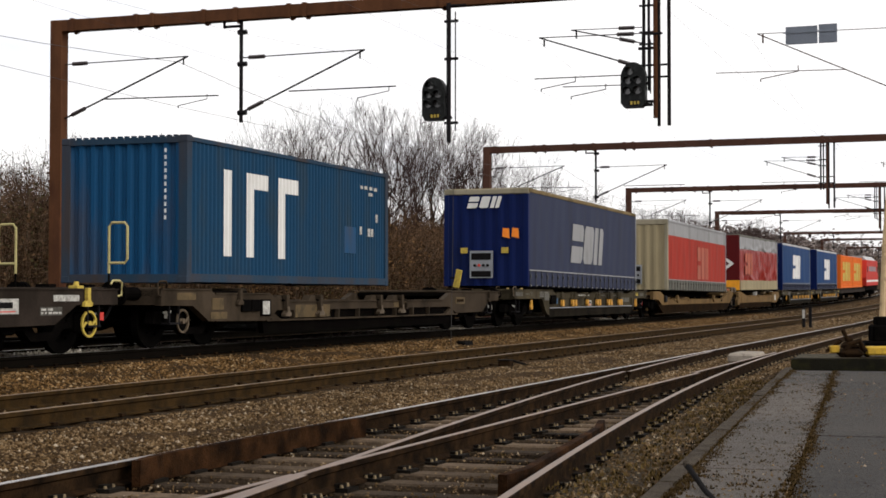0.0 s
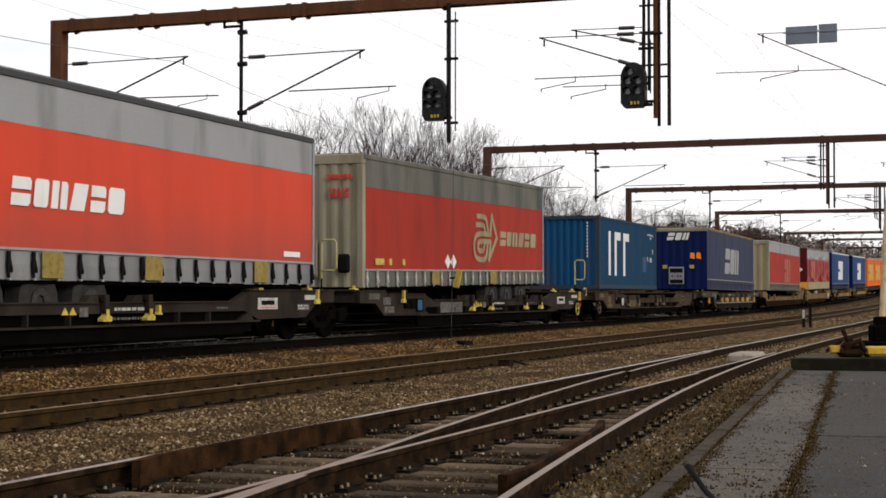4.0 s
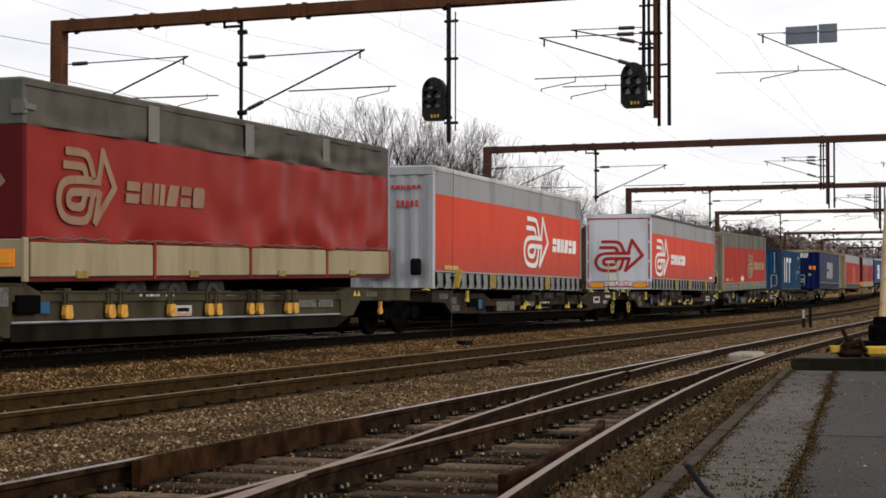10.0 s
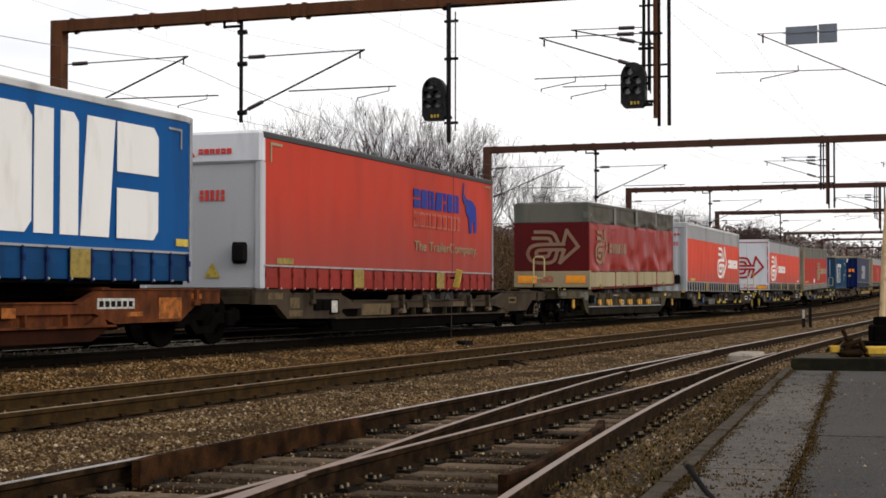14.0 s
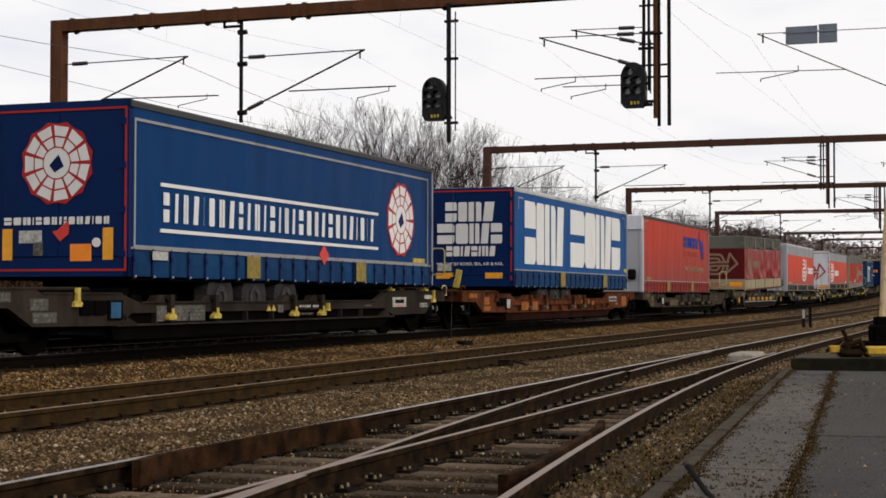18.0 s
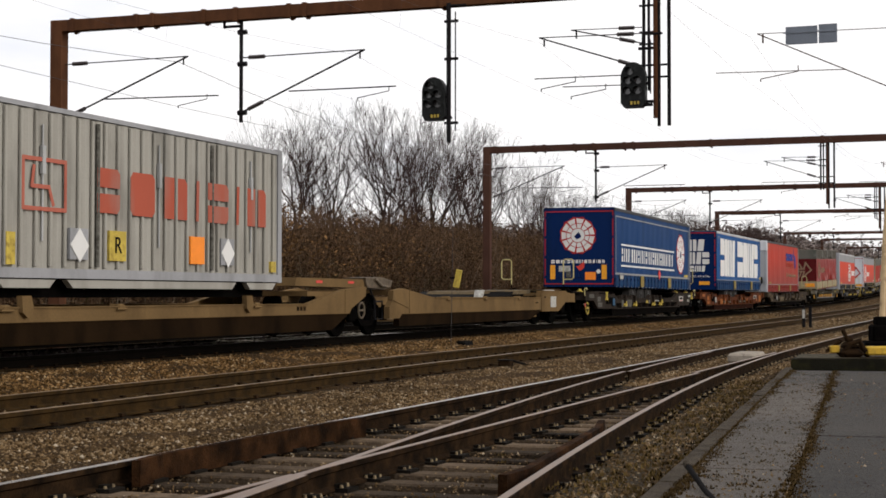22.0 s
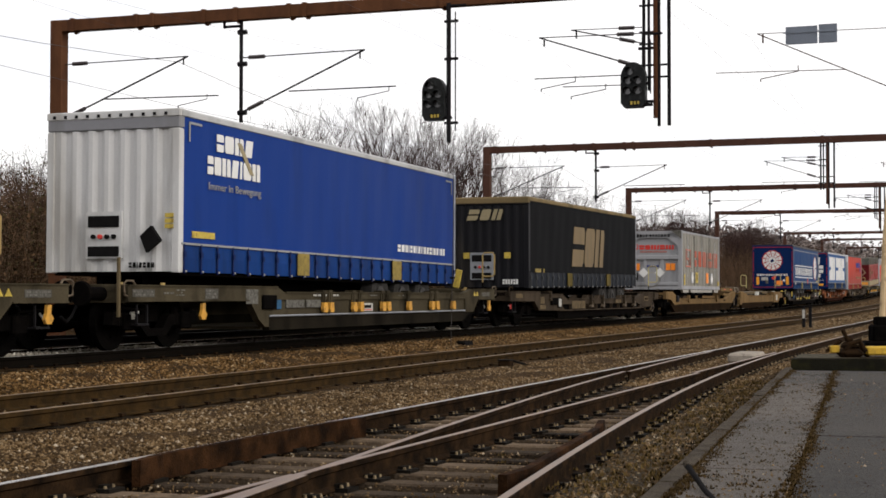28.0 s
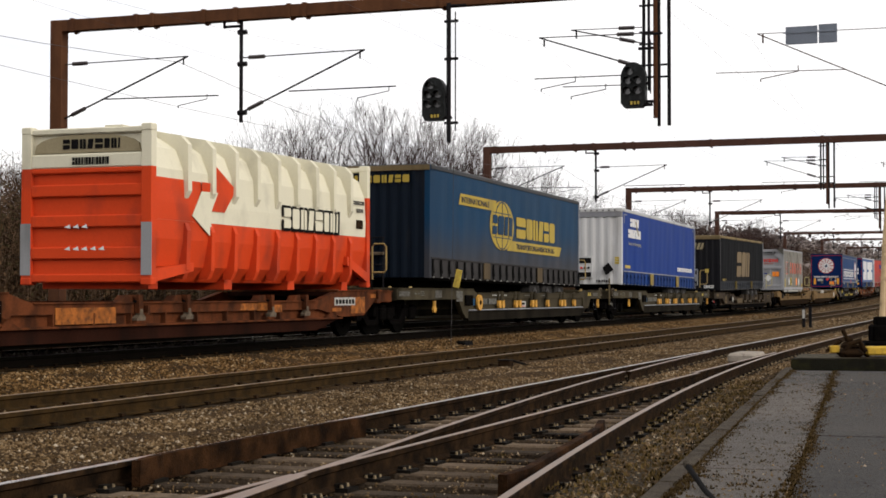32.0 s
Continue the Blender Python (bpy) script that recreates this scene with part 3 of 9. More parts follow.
def build_turnout():
    """A straight track with a branch that leaves to its right; the points lie far off, the frog near the eye."""
    tr = thing("railway_turnout", "worn wooden-sleepered turnout with rust-red check rails", "railway turnout", "tracks of the line", "structure")
    A, C, z, tip = T3 - 0.84, T3 + 0.67, T3Z, 10.0

    def off(s):
        u = max(0.0, tip - s)
        return 0.0021 * min(u, 28) ** 2 + max(0.0, u - 28) * 0.1176

    def branch(lat0, s0, s1, extra=0.0):
        k = int(abs(s1 - s0) / 1.0) + 1
        return [spot(s0 + (s1 - s0) * i / k, lat0 + extra + off(s0 + (s1 - s0) * i / k), z) for i in range(k + 1)]

    rail(line_pts(-40, 240, A, z), tr, "rail_top", "rail_brown", name="stock_rail")
    rail(branch(C, -42, 10) + line_pts(11, 240, C, z), tr, "rail_top_dull", "rail_brown", name="stock_rail")
    rail(line_pts(-3, 6, C - 0.07, z, 1.5), tr, "rail_top_dull", "rail_brown", name="switch_blade")
    rail(line_pts(-16.4, -3, C, z, 1.5), tr, "rail_top_dull", "rail_brown", name="closure_rail")
    rail(branch(A, -3, 6, 0.07), tr, "rail_top_dull", "rail_brown", name="switch_blade")
    rail(branch(A, -16.4, -3), tr, "rail_top_dull", "rail_brown", name="closure_rail")
    # frog: two rails that meet in a point, with wing rails beside them
    rail(line_pts(-40, -17.4, C, z, 1.5), tr, "rail_top_dull", "rail_brown", name="frog_rail")
    rail(branch(A, -42, -17.4), tr, "rail_top_dull", "rail_brown", name="frog_rail")
    wing = [spot(s, C + d, z) for s, d in ((-16.4, 0), (-17.4, 0.02), (-18.6, 0.16), (-19.6, 0.30))]
    rail(wing, tr, "rail_top_dull", "rail_brown", name="wing_rail")
    wing = [spot(s, A + off(s) + d, z) for s, d in ((-16.4, 0), (-17.4, -0.03), (-18.6, -0.06), (-19.6, -0.12))]
    rail(wing, tr, "rail_top_dull", "rail_brown", name="wing_rail")
    # raised check rails opposite the frog
    def check(pts):
        q = Shape()
        for (p0, p1) in zip(pts, pts[1:]):
            d = (p1 - p0)
            r = Vector((d.y, -d.x, 0)).normalized()
            v = [tuple(p + r * a + Vector((0, 0, b))) for p in (p0, p1) for a, b in ((-0.035, 0.02), (0.03, 0.02), (0.03, -0.165), (-0.035, -0.165))]
            q.add(v, [(0, 1, 5, 4), (1, 2, 6, 5), (2, 3, 7, 6), (3, 0, 4, 7), (3, 2, 1, 0), (4, 5, 6, 7)])
        return part("check_rail", q, M["rail_rust"], tr, "raised rust-red check rail")
    check([spot(s, A + d, z) for s, d in ((-17.15, 0.17), (-16.7, 0.10), (-13.7, 0.10), (-13.0, 0.16))])
    check([spot(s, C + off(s) + d, z) for s, d in ((-17.1, -0.19), (-16.6, -0.11), (-13.3, -0.11), (-12.5, -0.20))])
    # sleepers, each a little askew, and the chairs and clips on them
    rng = random.Random(5)
    chairs, clips = Shape(), Shape()
    i, s = 0, -34.8
    while s < 46:
        right = C + off(s) + 0.55
        left = A - 0.55
        ob = part("sleeper", Shape().box(-0.12, 0.12, -(right - left) / 2, (right - left) / 2, -0.15, 0, c=0.014), M["tie"], tr)
        ob.matrix_world = on_line(s, (left + right) / 2, z - RAIL_H - 0.004 + rng.uniform(-0.012, 0.004)) @ pose(0, 0, 0, 0, 0, rng.uniform(-0.8, 0.8) + math.degrees(off(s) * 0.02))
        lats = {A, C, A + off(s), C + off(s)}
        for lat in lats:
            m = on_line(s, lat, z - RAIL_H)
            chairs.box(-0.10, 0.10, -0.17, 0.17, -0.01, 0.018, m)
            for sd in (-1, 1):
                for dx in (-0.05, 0.05):
                    clips.tube([m @ Vector((dx, sd * 0.105, 0.012)), m @ Vector((dx, sd * 0.105, 0.034 + rng.uniform(0, 0.012)))], [0.016, 0.011], 6)
                chairs.box(-0.04, 0.04, sd * 0.075 - 0.03, sd * 0.075 + 0.03, 0.0, 0.04, m)
        s += 0.6
    tagged(part("rail_chairs", chairs, M["chair"], tr), kind="stuff")
    tagged(part("rail_bolts", clips, M["bolt"], tr, "pale rail bolts"), kind="stuff")
    return tr


build_turnout()

# ---- pavement with its kerb, and the concrete block at its end ----
EDGE_AT, EDGE_DIR = Vector((1.1, 8.85, 0)), Vector((0.2587, 0.966, 0))
SIDE_DIR = Vector((0.966, -0.2587, 0))
PAVE_Z = -0.30


def pave(a, w, z=PAVE_Z):
    p = EDGE_AT + EDGE_DIR * a + SIDE_DIR * w
    return (p.x, p.y, z)


def slab(name, a0, a1, w0, w1, z0, z1, m, label, c=0.0):
    frame_m = Matrix(((EDGE_DIR.x, -SIDE_DIR.x, 0, EDGE_AT.x), (EDGE_DIR.y, -SIDE_DIR.y, 0, EDGE_AT.y), (0, 0, 1, 0), (0, 0, 0, 1)))
    ob = part(name, Shape().box(a0, a1, -w1, -w0, z0, z1, c=c), m)
    ob.matrix_world = frame_m
    return ob


paving = thing("pavement", "dark worn wet asphalt pavement with mossy joints", "pavement", kind="structure")
slab_rng = random.Random(6)
for w0, w1, mm in ((0.15, 0.80, "asphalt"), (0.835, 2.40, "asphalt_dark"), (2.42, 7.0, "asphalt_dark")):
    ob = slab("asphalt_strip", -40, -3, w0, w1, PAVE_Z - 0.35, PAVE_Z, M[mm], "")
    ob.parent = paving
    a = -3.0
    while a < 16.2:
        n = min(slab_rng.uniform(1.9, 2.6), 16.4 - a)
        ob = slab("asphalt_strip", a + 0.004, a + n - 0.004, w0, w1, PAVE_Z - 0.35, PAVE_Z + slab_rng.uniform(-0.006, 0.004), M[mm], "", 0.003)
        ob.parent = paving
        a += n
slab("joint_bed", -40, 16.4, 0.12, 7.0, PAVE_Z - 0.4, PAVE_Z - 0.014, M["soil"], "").parent = paving
a = -12.0
kerb_rng = random.Random(2)
while a < 17:
    n = 0.98 + kerb_rng.uniform(-0.01, 0.01)
    ob = slab("kerbstone", a, a + n - 0.012, kerb_rng.uniform(-0.014, 0.014), 0.135, PAVE_Z - 0.4, PAVE_Z + kerb_rng.uniform(0.0, 0.014), M["kerb"], "", 0.015)
    ob.parent = paving
    a += n


def tufts(name, spots_list, label, m, tall=0.05, blades=5, seed=1):
    """Small clumps of narrow blades."""
    rng = random.Random(seed)
    q = Shape()
    for (x, y, z) in spots_list:
        for _ in range(blades):
            w, t = rng.uniform(0, 6.28), tall * rng.uniform(0.4, 1.3)
            dx, dy = math.cos(w) * 0.012, math.sin(w) * 0.012
            lx, ly = rng.uniform(-1, 1) * t * 0.7, rng.uniform(-1, 1) * t * 0.7
            bx, by = x + rng.uniform(-0.035, 0.035), y + rng.uniform(-0.035, 0.035)
            q.add([(bx - dx, by - dy, z - 0.01), (bx + dx, by + dy, z - 0.01), (bx + lx + dx * 0.3, by + ly + dy * 0.3, z + t)], [(0, 1, 2)])
    return tagged(part(name, q, m), label, "plants", kind="stuff")


moss_rng = random.Random(8)
strip = []
for _ in range(1500):
    a = -1 + 17.5 * moss_rng.random() ** 1.3
    strip.append(pave(a, 0.15 + moss_rng.gauss(0, 0.035) * (0.5 + 1.1 * math.sin(a * 1.7) ** 2) + 0.02 * math.sin(a * 0.9)))
for _ in range(1500):
    a = -1 + 17.5 * moss_rng.random() ** 1.3
    strip.append(pave(a, 0.82 + moss_rng.gauss(0, 0.04) * (0.5 + 1.0 * math.sin(a * 1.3 + 1) ** 2) + 0.015 * math.sin(a * 2.1)))
for _ in range(500):
    a = -1 + 16.5 * moss_rng.random() ** 1.3
    strip.append(pave(a, moss_rng.uniform(-0.02, 0.8)))
tufts("moss_strip", strip, "olive moss and dead grass in the pavement joints", M["moss"], 0.011, 5, 3)
weed_rng = random.Random(9)
tufts("weeds", [pave(weed_rng.uniform(-1, 16), -abs(weed_rng.gauss(0, 0.45)) - 0.03, -0.44) for _ in range(700)], "low dry weeds beside the kerb", M["weed"], 0.02, 5, 4)
stones("kerb_gravel", -24, 3, 10.2, 11.6, 15000, 0.012, 18, "mixed brown and pale gravel beside the kerb")


def grit(name, a0, a1, w0, w1, count, size, level, seed, label):
    """Fine grit strewn over the pavement or the soil beside it."""
    rng = random.Random(seed)
    q = Shape()
    for _ in range(count):
        x, y, _z = pave(a0 + (a1 - a0) * rng.random() ** 1.4, rng.uniform(w0, w1))
        r, w = size * rng.uniform(0.5, 1.5) * (1 if rng.random() < 0.85 else 2), rng.uniform(0, 6)
        p = [(x + r * rng.uniform(0.6, 1.2) * math.cos(w + k * 1.57), y + r * rng.uniform(0.6, 1.2) * math.sin(w + k * 1.57), level - 0.003) for k in range(4)]
        q.add(p + [(x, y, level + r * rng.uniform(0.4, 0.9))], [(0, 1, 4), (1, 2, 4), (2, 3, 4), (3, 0, 4)])
    return tagged(part(name, q, M["stone"]), label, "gravel", kind="stuff")


grit("pavement_grit", -1.5, 16, 0.3, 3.5, 5000, 0.006, PAVE_Z, 31, "fine pale grit strewn on the pavement")
grit("soil_pebbles", -1.5, 17, -0.75, -0.02, 9000, 0.011, -0.473, 32, "brown and pale pebbles on the soil strip")
soil_edge = slab("soil_strip", -12, 17, -0.75, 0.0, -0.8, -0.475, M["soil"], "")
tagged(soil_edge, "mossy soil strip beside the kerb", "soil", kind="structure")
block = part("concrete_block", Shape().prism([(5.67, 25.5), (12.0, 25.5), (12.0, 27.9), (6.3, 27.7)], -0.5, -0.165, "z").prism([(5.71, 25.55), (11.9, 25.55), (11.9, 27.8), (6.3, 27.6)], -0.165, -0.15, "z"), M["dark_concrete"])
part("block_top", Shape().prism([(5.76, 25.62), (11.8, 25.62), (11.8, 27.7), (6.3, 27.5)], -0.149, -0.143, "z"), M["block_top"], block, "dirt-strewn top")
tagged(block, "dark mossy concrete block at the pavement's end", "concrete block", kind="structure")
# ---- portals over the line, with their brackets, signals and wires ----
POST_LAT, BEAM_Z = -8.05, 7.54


def rod(q, m, a, b, r=0.022, n=6):
    q.tube([m @ Vector((0, -a[0], a[1])), m @ Vector((0, -b[0], b[1]))], r, n)
    return q


def bracket(s, parent, root, foot_z, tip, knee, contact, far_arm, steel, flip=1, fine=1.0):
    """A catenary bracket: an upper tie and a lower strut on insulators, a steady arm and its registration arm."""
    m = on_line(s)
    tie = part("tie_rod", rod(Shape(), m, (root, tip[1] - 0.03), tip, 0.015 * fine), steel, parent)
    br = part("strut", rod(Shape(), m, (root, foot_z), tip, 0.022 * fine), steel, parent)
    part("arm", rod(Shape(), m, knee, far_arm, 0.017 * fine), steel, parent)
    for a, b, holder in (((root, tip[1] - 0.03), tip, tie), ((root, foot_z), tip, br)):
        va, vb = Vector(a), Vector(b)
        d = (vb - va).normalized()
        p0, p1 = va + d * 0.20, va + d * (0.20 + 0.42 * min(1.0, 0.4 + 0.6 * fine))
        pts, rr = [], []
        for k in range(15):
            pts.append(m @ Vector((0, -(p0 + (p1 - p0) * k / 14)[0], (p0 + (p1 - p0) * k / 14)[1])))
            rr.append((0.056 if k % 2 else 0.042) * (0.5 + 0.5 * fine))
        part("insulator", Shape().tube(pts, rr, 8), M["insulator"], holder, "dark ribbed insulator")
    hook = (contact[0] + 0.78, contact[1] + 0.13)
    arm = rod(rod(Shape(), m, hook, contact, 0.011, 5), m, hook, (hook[0], hook[1] + 0.12), 0.011, 5)
    rod(arm, m, contact, (contact[0], contact[1] - 0.06), 0.014, 5)
    part("steady_arm", arm, steel, br)
    part("wire_clamp", rod(Shape(), m, (tip[0] - 0.12 * flip, tip[1] - 0.02), (tip[0] - 0.12 * flip, tip[1] - 0.2), 0.02, 5), steel, br)
    return br


def portal(s, label, main, steel, right, z_top=BEAM_Z):
    g = thing("catenary_portal", label, "railway portal", "portals over the tracks")
    m = on_line(s)
    q = Shape().box(-0.15, 0.15, -POST_LAT - 0.16, -POST_LAT + 0.16, -1.2, z_top + 0.14, m)
    post = part("post", q, main, g)
    part("base_plate", Shape().box(-0.3, 0.3, -POST_LAT - 0.3, -POST_LAT + 0.3, -0.75, -0.5, m), M["kerb"], post)
    part("beam", Shape().box(-0.14, 0.14, -right, -POST_LAT - 0.16, z_top - 0.14, z_top + 0.14, m), main, g)
    part("post", Shape().box(-0.15, 0.15, -right - 0.2, -right + 0.12, -1.2, z_top + 0.13, m), main, g)
    for lat in (-7.6, -5.8, -5.35, -3.95, -3.1, -1.7, -1.3, 2.1, 6.8):
        collar = Shape().box(-0.165, 0.165, -lat - 0.05, -lat + 0.05, z_top - 0.165, z_top + 0.165, m)
        collar.box(-0.04, 0.04, -lat - 0.07, -lat - 0.01, z_top - 0.21, z_top - 0.14, m)
        part("beam_clamp", collar, main, g)
    d = z_top - 0.14
    # dropper post with its bracket over the train's track
    dr = rod(Shape(), m, (-3.0, d), (-3.0, 4.97), 0.045, 8)
    rod(dr, m, (-3.45, d - 0.13), (-3.0, d - 0.13), 0.035)
    rod(dr, m, (-3.45, d), (-3.45, d - 0.16), 0.035)
    for zz in (7.12, 6.36, 5.2):
        rod(dr, m, (-3.08, zz), (-2.86, zz), 0.06, 8)
    part("dropper_post", dr, M["black_steel"], g)
    bracket(s, g, -7.86, 5.25, (-4.43, 6.62), (-6.73, 5.68), (-4.69, 5.44), (-3.6, 5.64), steel)
    bracket(s, g, -3.0, 5.2, (0.18, 6.54), (-1.75, 5.66), (0.0, 5.43), (0.95, 5.66), steel)
    # cluster of dropper posts between the two nearer tracks
    for lat, low, r in ((6.72, 5.3, 0.036), (6.83, 5.3, 0.030), (6.98, 4.70, 0.055), (7.05, 4.52, 0.036), (7.27, 4.53, 0.040)):
        part("dropper_post", rod(Shape(), m, (lat, d), (lat, low), r, 8), main if r > 0.05 else M["black_steel"], g)
    for zz in (7.15, 6.57, 6.31, 5.85, 5.59):
        part("crosspiece", rod(Shape(), m, (6.62, zz), (7.3 if zz < 6.3 else 7.0, zz), 0.025), M["black_steel"], g)
    bracket(s, g, 6.70, 5.80, (4.36, 6.58), (6.65, 5.66), (4.41, 5.44), (4.26, 5.67), steel, -1, 0.8)
    bracket(s + 0.05, g, 6.70, 6.34, (5.08, 6.72), (6.65, 5.45), (5.08, 5.25), (4.89, 5.47), steel, -1, 0.7)
    bracket(s, g, 12.6, 4.80, (9.15, 6.40), (10.97, 5.56), (9.22, 5.44), (8.28, 5.61), M["gantry_far"], -1, 0.6)
    return g


portal(6.34, "rust brown steel catenary portal across all tracks", M["gantry"], M["black_steel"], 16.0)
portal(40.3, "brown steel catenary portal further along the line", M["gantry_far"], M["black_steel"], 16.0, z_top=7.42)
portal(68.2, "brown steel catenary portal further along the line", M["gantry_far"], M["black_steel"], 16.0, z_top=7.28)
portal(99.5, "brown steel catenary portal further along the line", M["gantry_far"], M["black_steel"], 16.0, z_top=7.22)
portal(143.0, "distant dark catenary portal over the tracks", M["gantry_far"], M["black_steel"], 16.0, z_top=6.72)
portal(186.0, "distant dark catenary portal over the tracks", M["gantry_far"], M["black_steel"], 16.0, z_top=6.8)
portal(236.0, "distant dark catenary portal over the tracks", M["gantry_far"], M["black_steel"], 16.0, z_top=6.8)


def signal(s, lat, z, label, post, pole=0.055):
    sg = thing("railway_signal", label, "railway signal", "signals hung from the portal")
    m = on_line(s, lat, z)
    # facing back along the line
    out = [(0.27 * math.cos(w), 0.20 + 0.33 * math.sin(w)) for w in [math.pi * k / 14 for k in range(15)]]
    out += [(-0.27, -0.34), (-0.19, -0.45), (0.19, -0.45), (0.27, -0.34)]
    ob = part("housing", Shape().prism([(-y, zz) for y, zz in out], -0.12, 0.10, "x"), M["signal_black"], sg, m=m)
    for y, zz in ((0.06, 0.33), (0.10, 0.13), (-0.12, 0.13), (0.11, -0.09), (-0.11, -0.09)):
        mm = m @ pose(0, y, zz)
        hood = Shape()
        ring = [(0.088 * math.cos(w), 0.088 * math.sin(w)) for w in [math.radians(-20 + 220 * k / 12) for k in range(13)]]
        inner = [(a * 0.88, b * 0.88) for a, b in reversed(ring)]
        hood.prism(ring + inner, -0.32, -0.12, "x")
        part("hood", hood, M["signal_black"], sg, m=mm)
        part("lens", Shape().prism([(0.075 * math.cos(math.pi * k / 8), 0.075 * math.sin(math.pi * k / 8)) for k in range(16)], -0.14, -0.12, "x"), M["lens"], sg, m=mm)
    plate = part("number_plate", Shape().box(-0.135, -0.12, -0.13, 0.09, -0.40, -0.31), M["black"], sg, m=m)
    for k in range(3):
        part("plate_bar", Shape().box(-0.142, -0.136, 0.05 - 0.075 * k - 0.045, 0.05 - 0.075 * k, -0.39, -0.32), M["yellow"], plate)
    part("arm", Shape().box(-0.05, 0.05, -0.40, 0.05, -0.42, -0.36).box(-0.05, 0.05, -0.36, -0.2, 0.05, 0.1), M["black_steel"], sg, m=m)
    q = Shape()
    q.tube([(0, -post[0], post[1]), (0, -post[0], post[2])], pole, 8)
    q.tube([(0, -post[0] - 0.16, post[1] - 0.2), (0, -post[0] - 0.16, post[2] + 0.25)], 0.016, 6)
    for zz in (7.05, 6.2, 4.75) if pole > 0.04 else (6.2, 5.05):
        q.tube([(0, -post[0] + 0.1, zz - z), (0, -post[0] - 0.22, zz - z)], 0.035, 6)
    q.tube([(0, -post[0], post[1] - 0.06), (0, -post[0] - 0.42, post[1] - 0.06)], 0.03, 6)
    part("hanger", q, M["black_steel"], sg, m=m)
    return sg


signal(6.2, 1.95, 5.26, "black five-lamp railway signal hung from the portal", (0.33, 2.2, -0.95))
signal(6.2, 6.53, 5.37, "black five-lamp railway signal beside dropper posts", (0.20, 1.2, -0.40), 0.030)

M["board_grey"] = mat("blue_grey_sheet_metal", (0.16, 0.18, 0.215), 0.6, 0.1, var=0.15, coarse=3, fine=40, bump=0.1)
board = thing("sign_board", "blue grey metal sign board on a catenary bracket", "sign board")
part("plate", Shape().box(-0.02, 0.02, -10.40, -9.75, 6.13, 6.50, on_line(6.3)), M["board_grey"], board)
part("plate", Shape().box(-0.02, 0.02, -10.80, -10.43, 6.13, 6.52, on_line(6.3)), M["board_grey"], board)
part("rail", Shape().box(-0.035, -0.02, -10.81, -9.7, 6.36, 6.39, on_line(6.3)), M["board_grey"], board)

# cord with a yellow tag from the signal to a box on the ground
tag = thing("pull_cord", "thin cord with a yellow tag", "cord")
cord = Shape().tube([spot(6.6, 2.26, 4.5), spot(6.6, 2.24, 2.0), spot(6.6, 2.2, -0.3)], 0.006, 5)
part("cord", cord, M["wire"], tag)
part("tag", Shape().box(-0.02, 0.02, -0.075, 0.075, -0.21, 0.21, c=0.012), M["yellow"], tag, m=on_line(6.6, 2.36, 1.25) @ pose(0, 0, 0, 12, 0, 0))
part("tie", Shape().box(-0.02, 0.02, -0.05, 0.12, -0.02, 0.02), M["black"], tag, m=on_line(6.6, 2.30, 1.27))


def wires(lat, z_contact, z_mess, label, r=0.0018):
    w = thing("overhead_line", label, "overhead line", "overhead lines")
    knots = [-66, -28, 6.34, 40.3, 68.2, 99.5, 143, 186, 236, 300]
    me, co, dr = [], [], Shape()
    for a, b in zip(knots, knots[1:]):
        for k in range(12):
            u = k / 12
            s = a + (b - a) * u
            sag = 4 * u * (1 - u)
            drift = 0.2 * (1 if knots.index(a) % 2 else -1) * (1 - 2 * u)
            me.append(spot(s, lat + drift * 0.5, z_mess - 0.75 * sag))
            co.append(spot(s, lat + drift, z_contact))
            if 0 < k and k % 3 == 0:
                dr.tube([me[-1], co[-1]], 0.001, 4)
    part("messenger_wire", Shape().tube(me, r * 1.2, 5), M["wire"], w)
    part("contact_wire", Shape().tube(co, r, 5), M["wire"], w)
    part("droppers", dr, M["wire"], w)


wires(-4.6, 5.44, 6.5, "thin catenary wires over the rear track", 0.0055)
wires(0.0, 5.43, 6.45, "thin catenary wires over the train's track")
wires(4.5, 5.42, 6.45, "thin catenary wires over the empty main track")
wires(9.1, 5.45, 6.35, "thin catenary wires over the turnout")

# ---- small things beside the tracks ----
lever = thing("point_lever", "point lever with yellow weight and black gear", "point lever")
lm = Matrix.Translation((7.13, 26.0, -0.17))
part("base", Shape().box(-0.55, 1.3, -0.3, 0.3, 0.0, 0.03, c=0.01), M["rail_brown"], lever, m=lm)
part("weight", Shape().box(-0.12, 1.25, -0.12, 0.12, 0.06, 0.21, c=0.03), M["weight_yellow"], lever, "yellow weight bar", m=lm)
part("weight", Shape().box(-0.70, -0.55, -0.07, 0.07, 0.10, 0.22, c=0.015), M["weight_yellow"], lever, "yellow weight end", m=lm)
gear = Shape().box(-0.56, -0.16, -0.2, 0.2, 0.02, 0.17, c=0.06).box(-0.50, -0.26, -0.14, 0.14, 0.15, 0.28, c=0.05).box(-0.44, -0.32, -0.09, 0.09, 0.27, 0.37, c=0.035)
gear.tube([(-0.52, -0.12, 0.05), (-0.40, -0.12, 0.24), (-0.24, -0.12, 0.3), (-0.14, -0.12, 0.12)], 0.045, 8)
gear.tube([(-0.38, -0.05, 0.25), (-0.50, -0.05, 0.48)], 0.035, 8).tube([(-0.25, 0.0, 0.2), (-0.05, 0.0, 0.05)], 0.05, 8).tube([(-0.5, 0.05, 0.3), (-0.75, 0.05, 0.12)], 0.03, 8)
part("gear", gear, M["rail_brown"], lever, "greasy lever gear", m=lm)
post = thing("lineside_post", "cream lineside post on a black foot", "post")
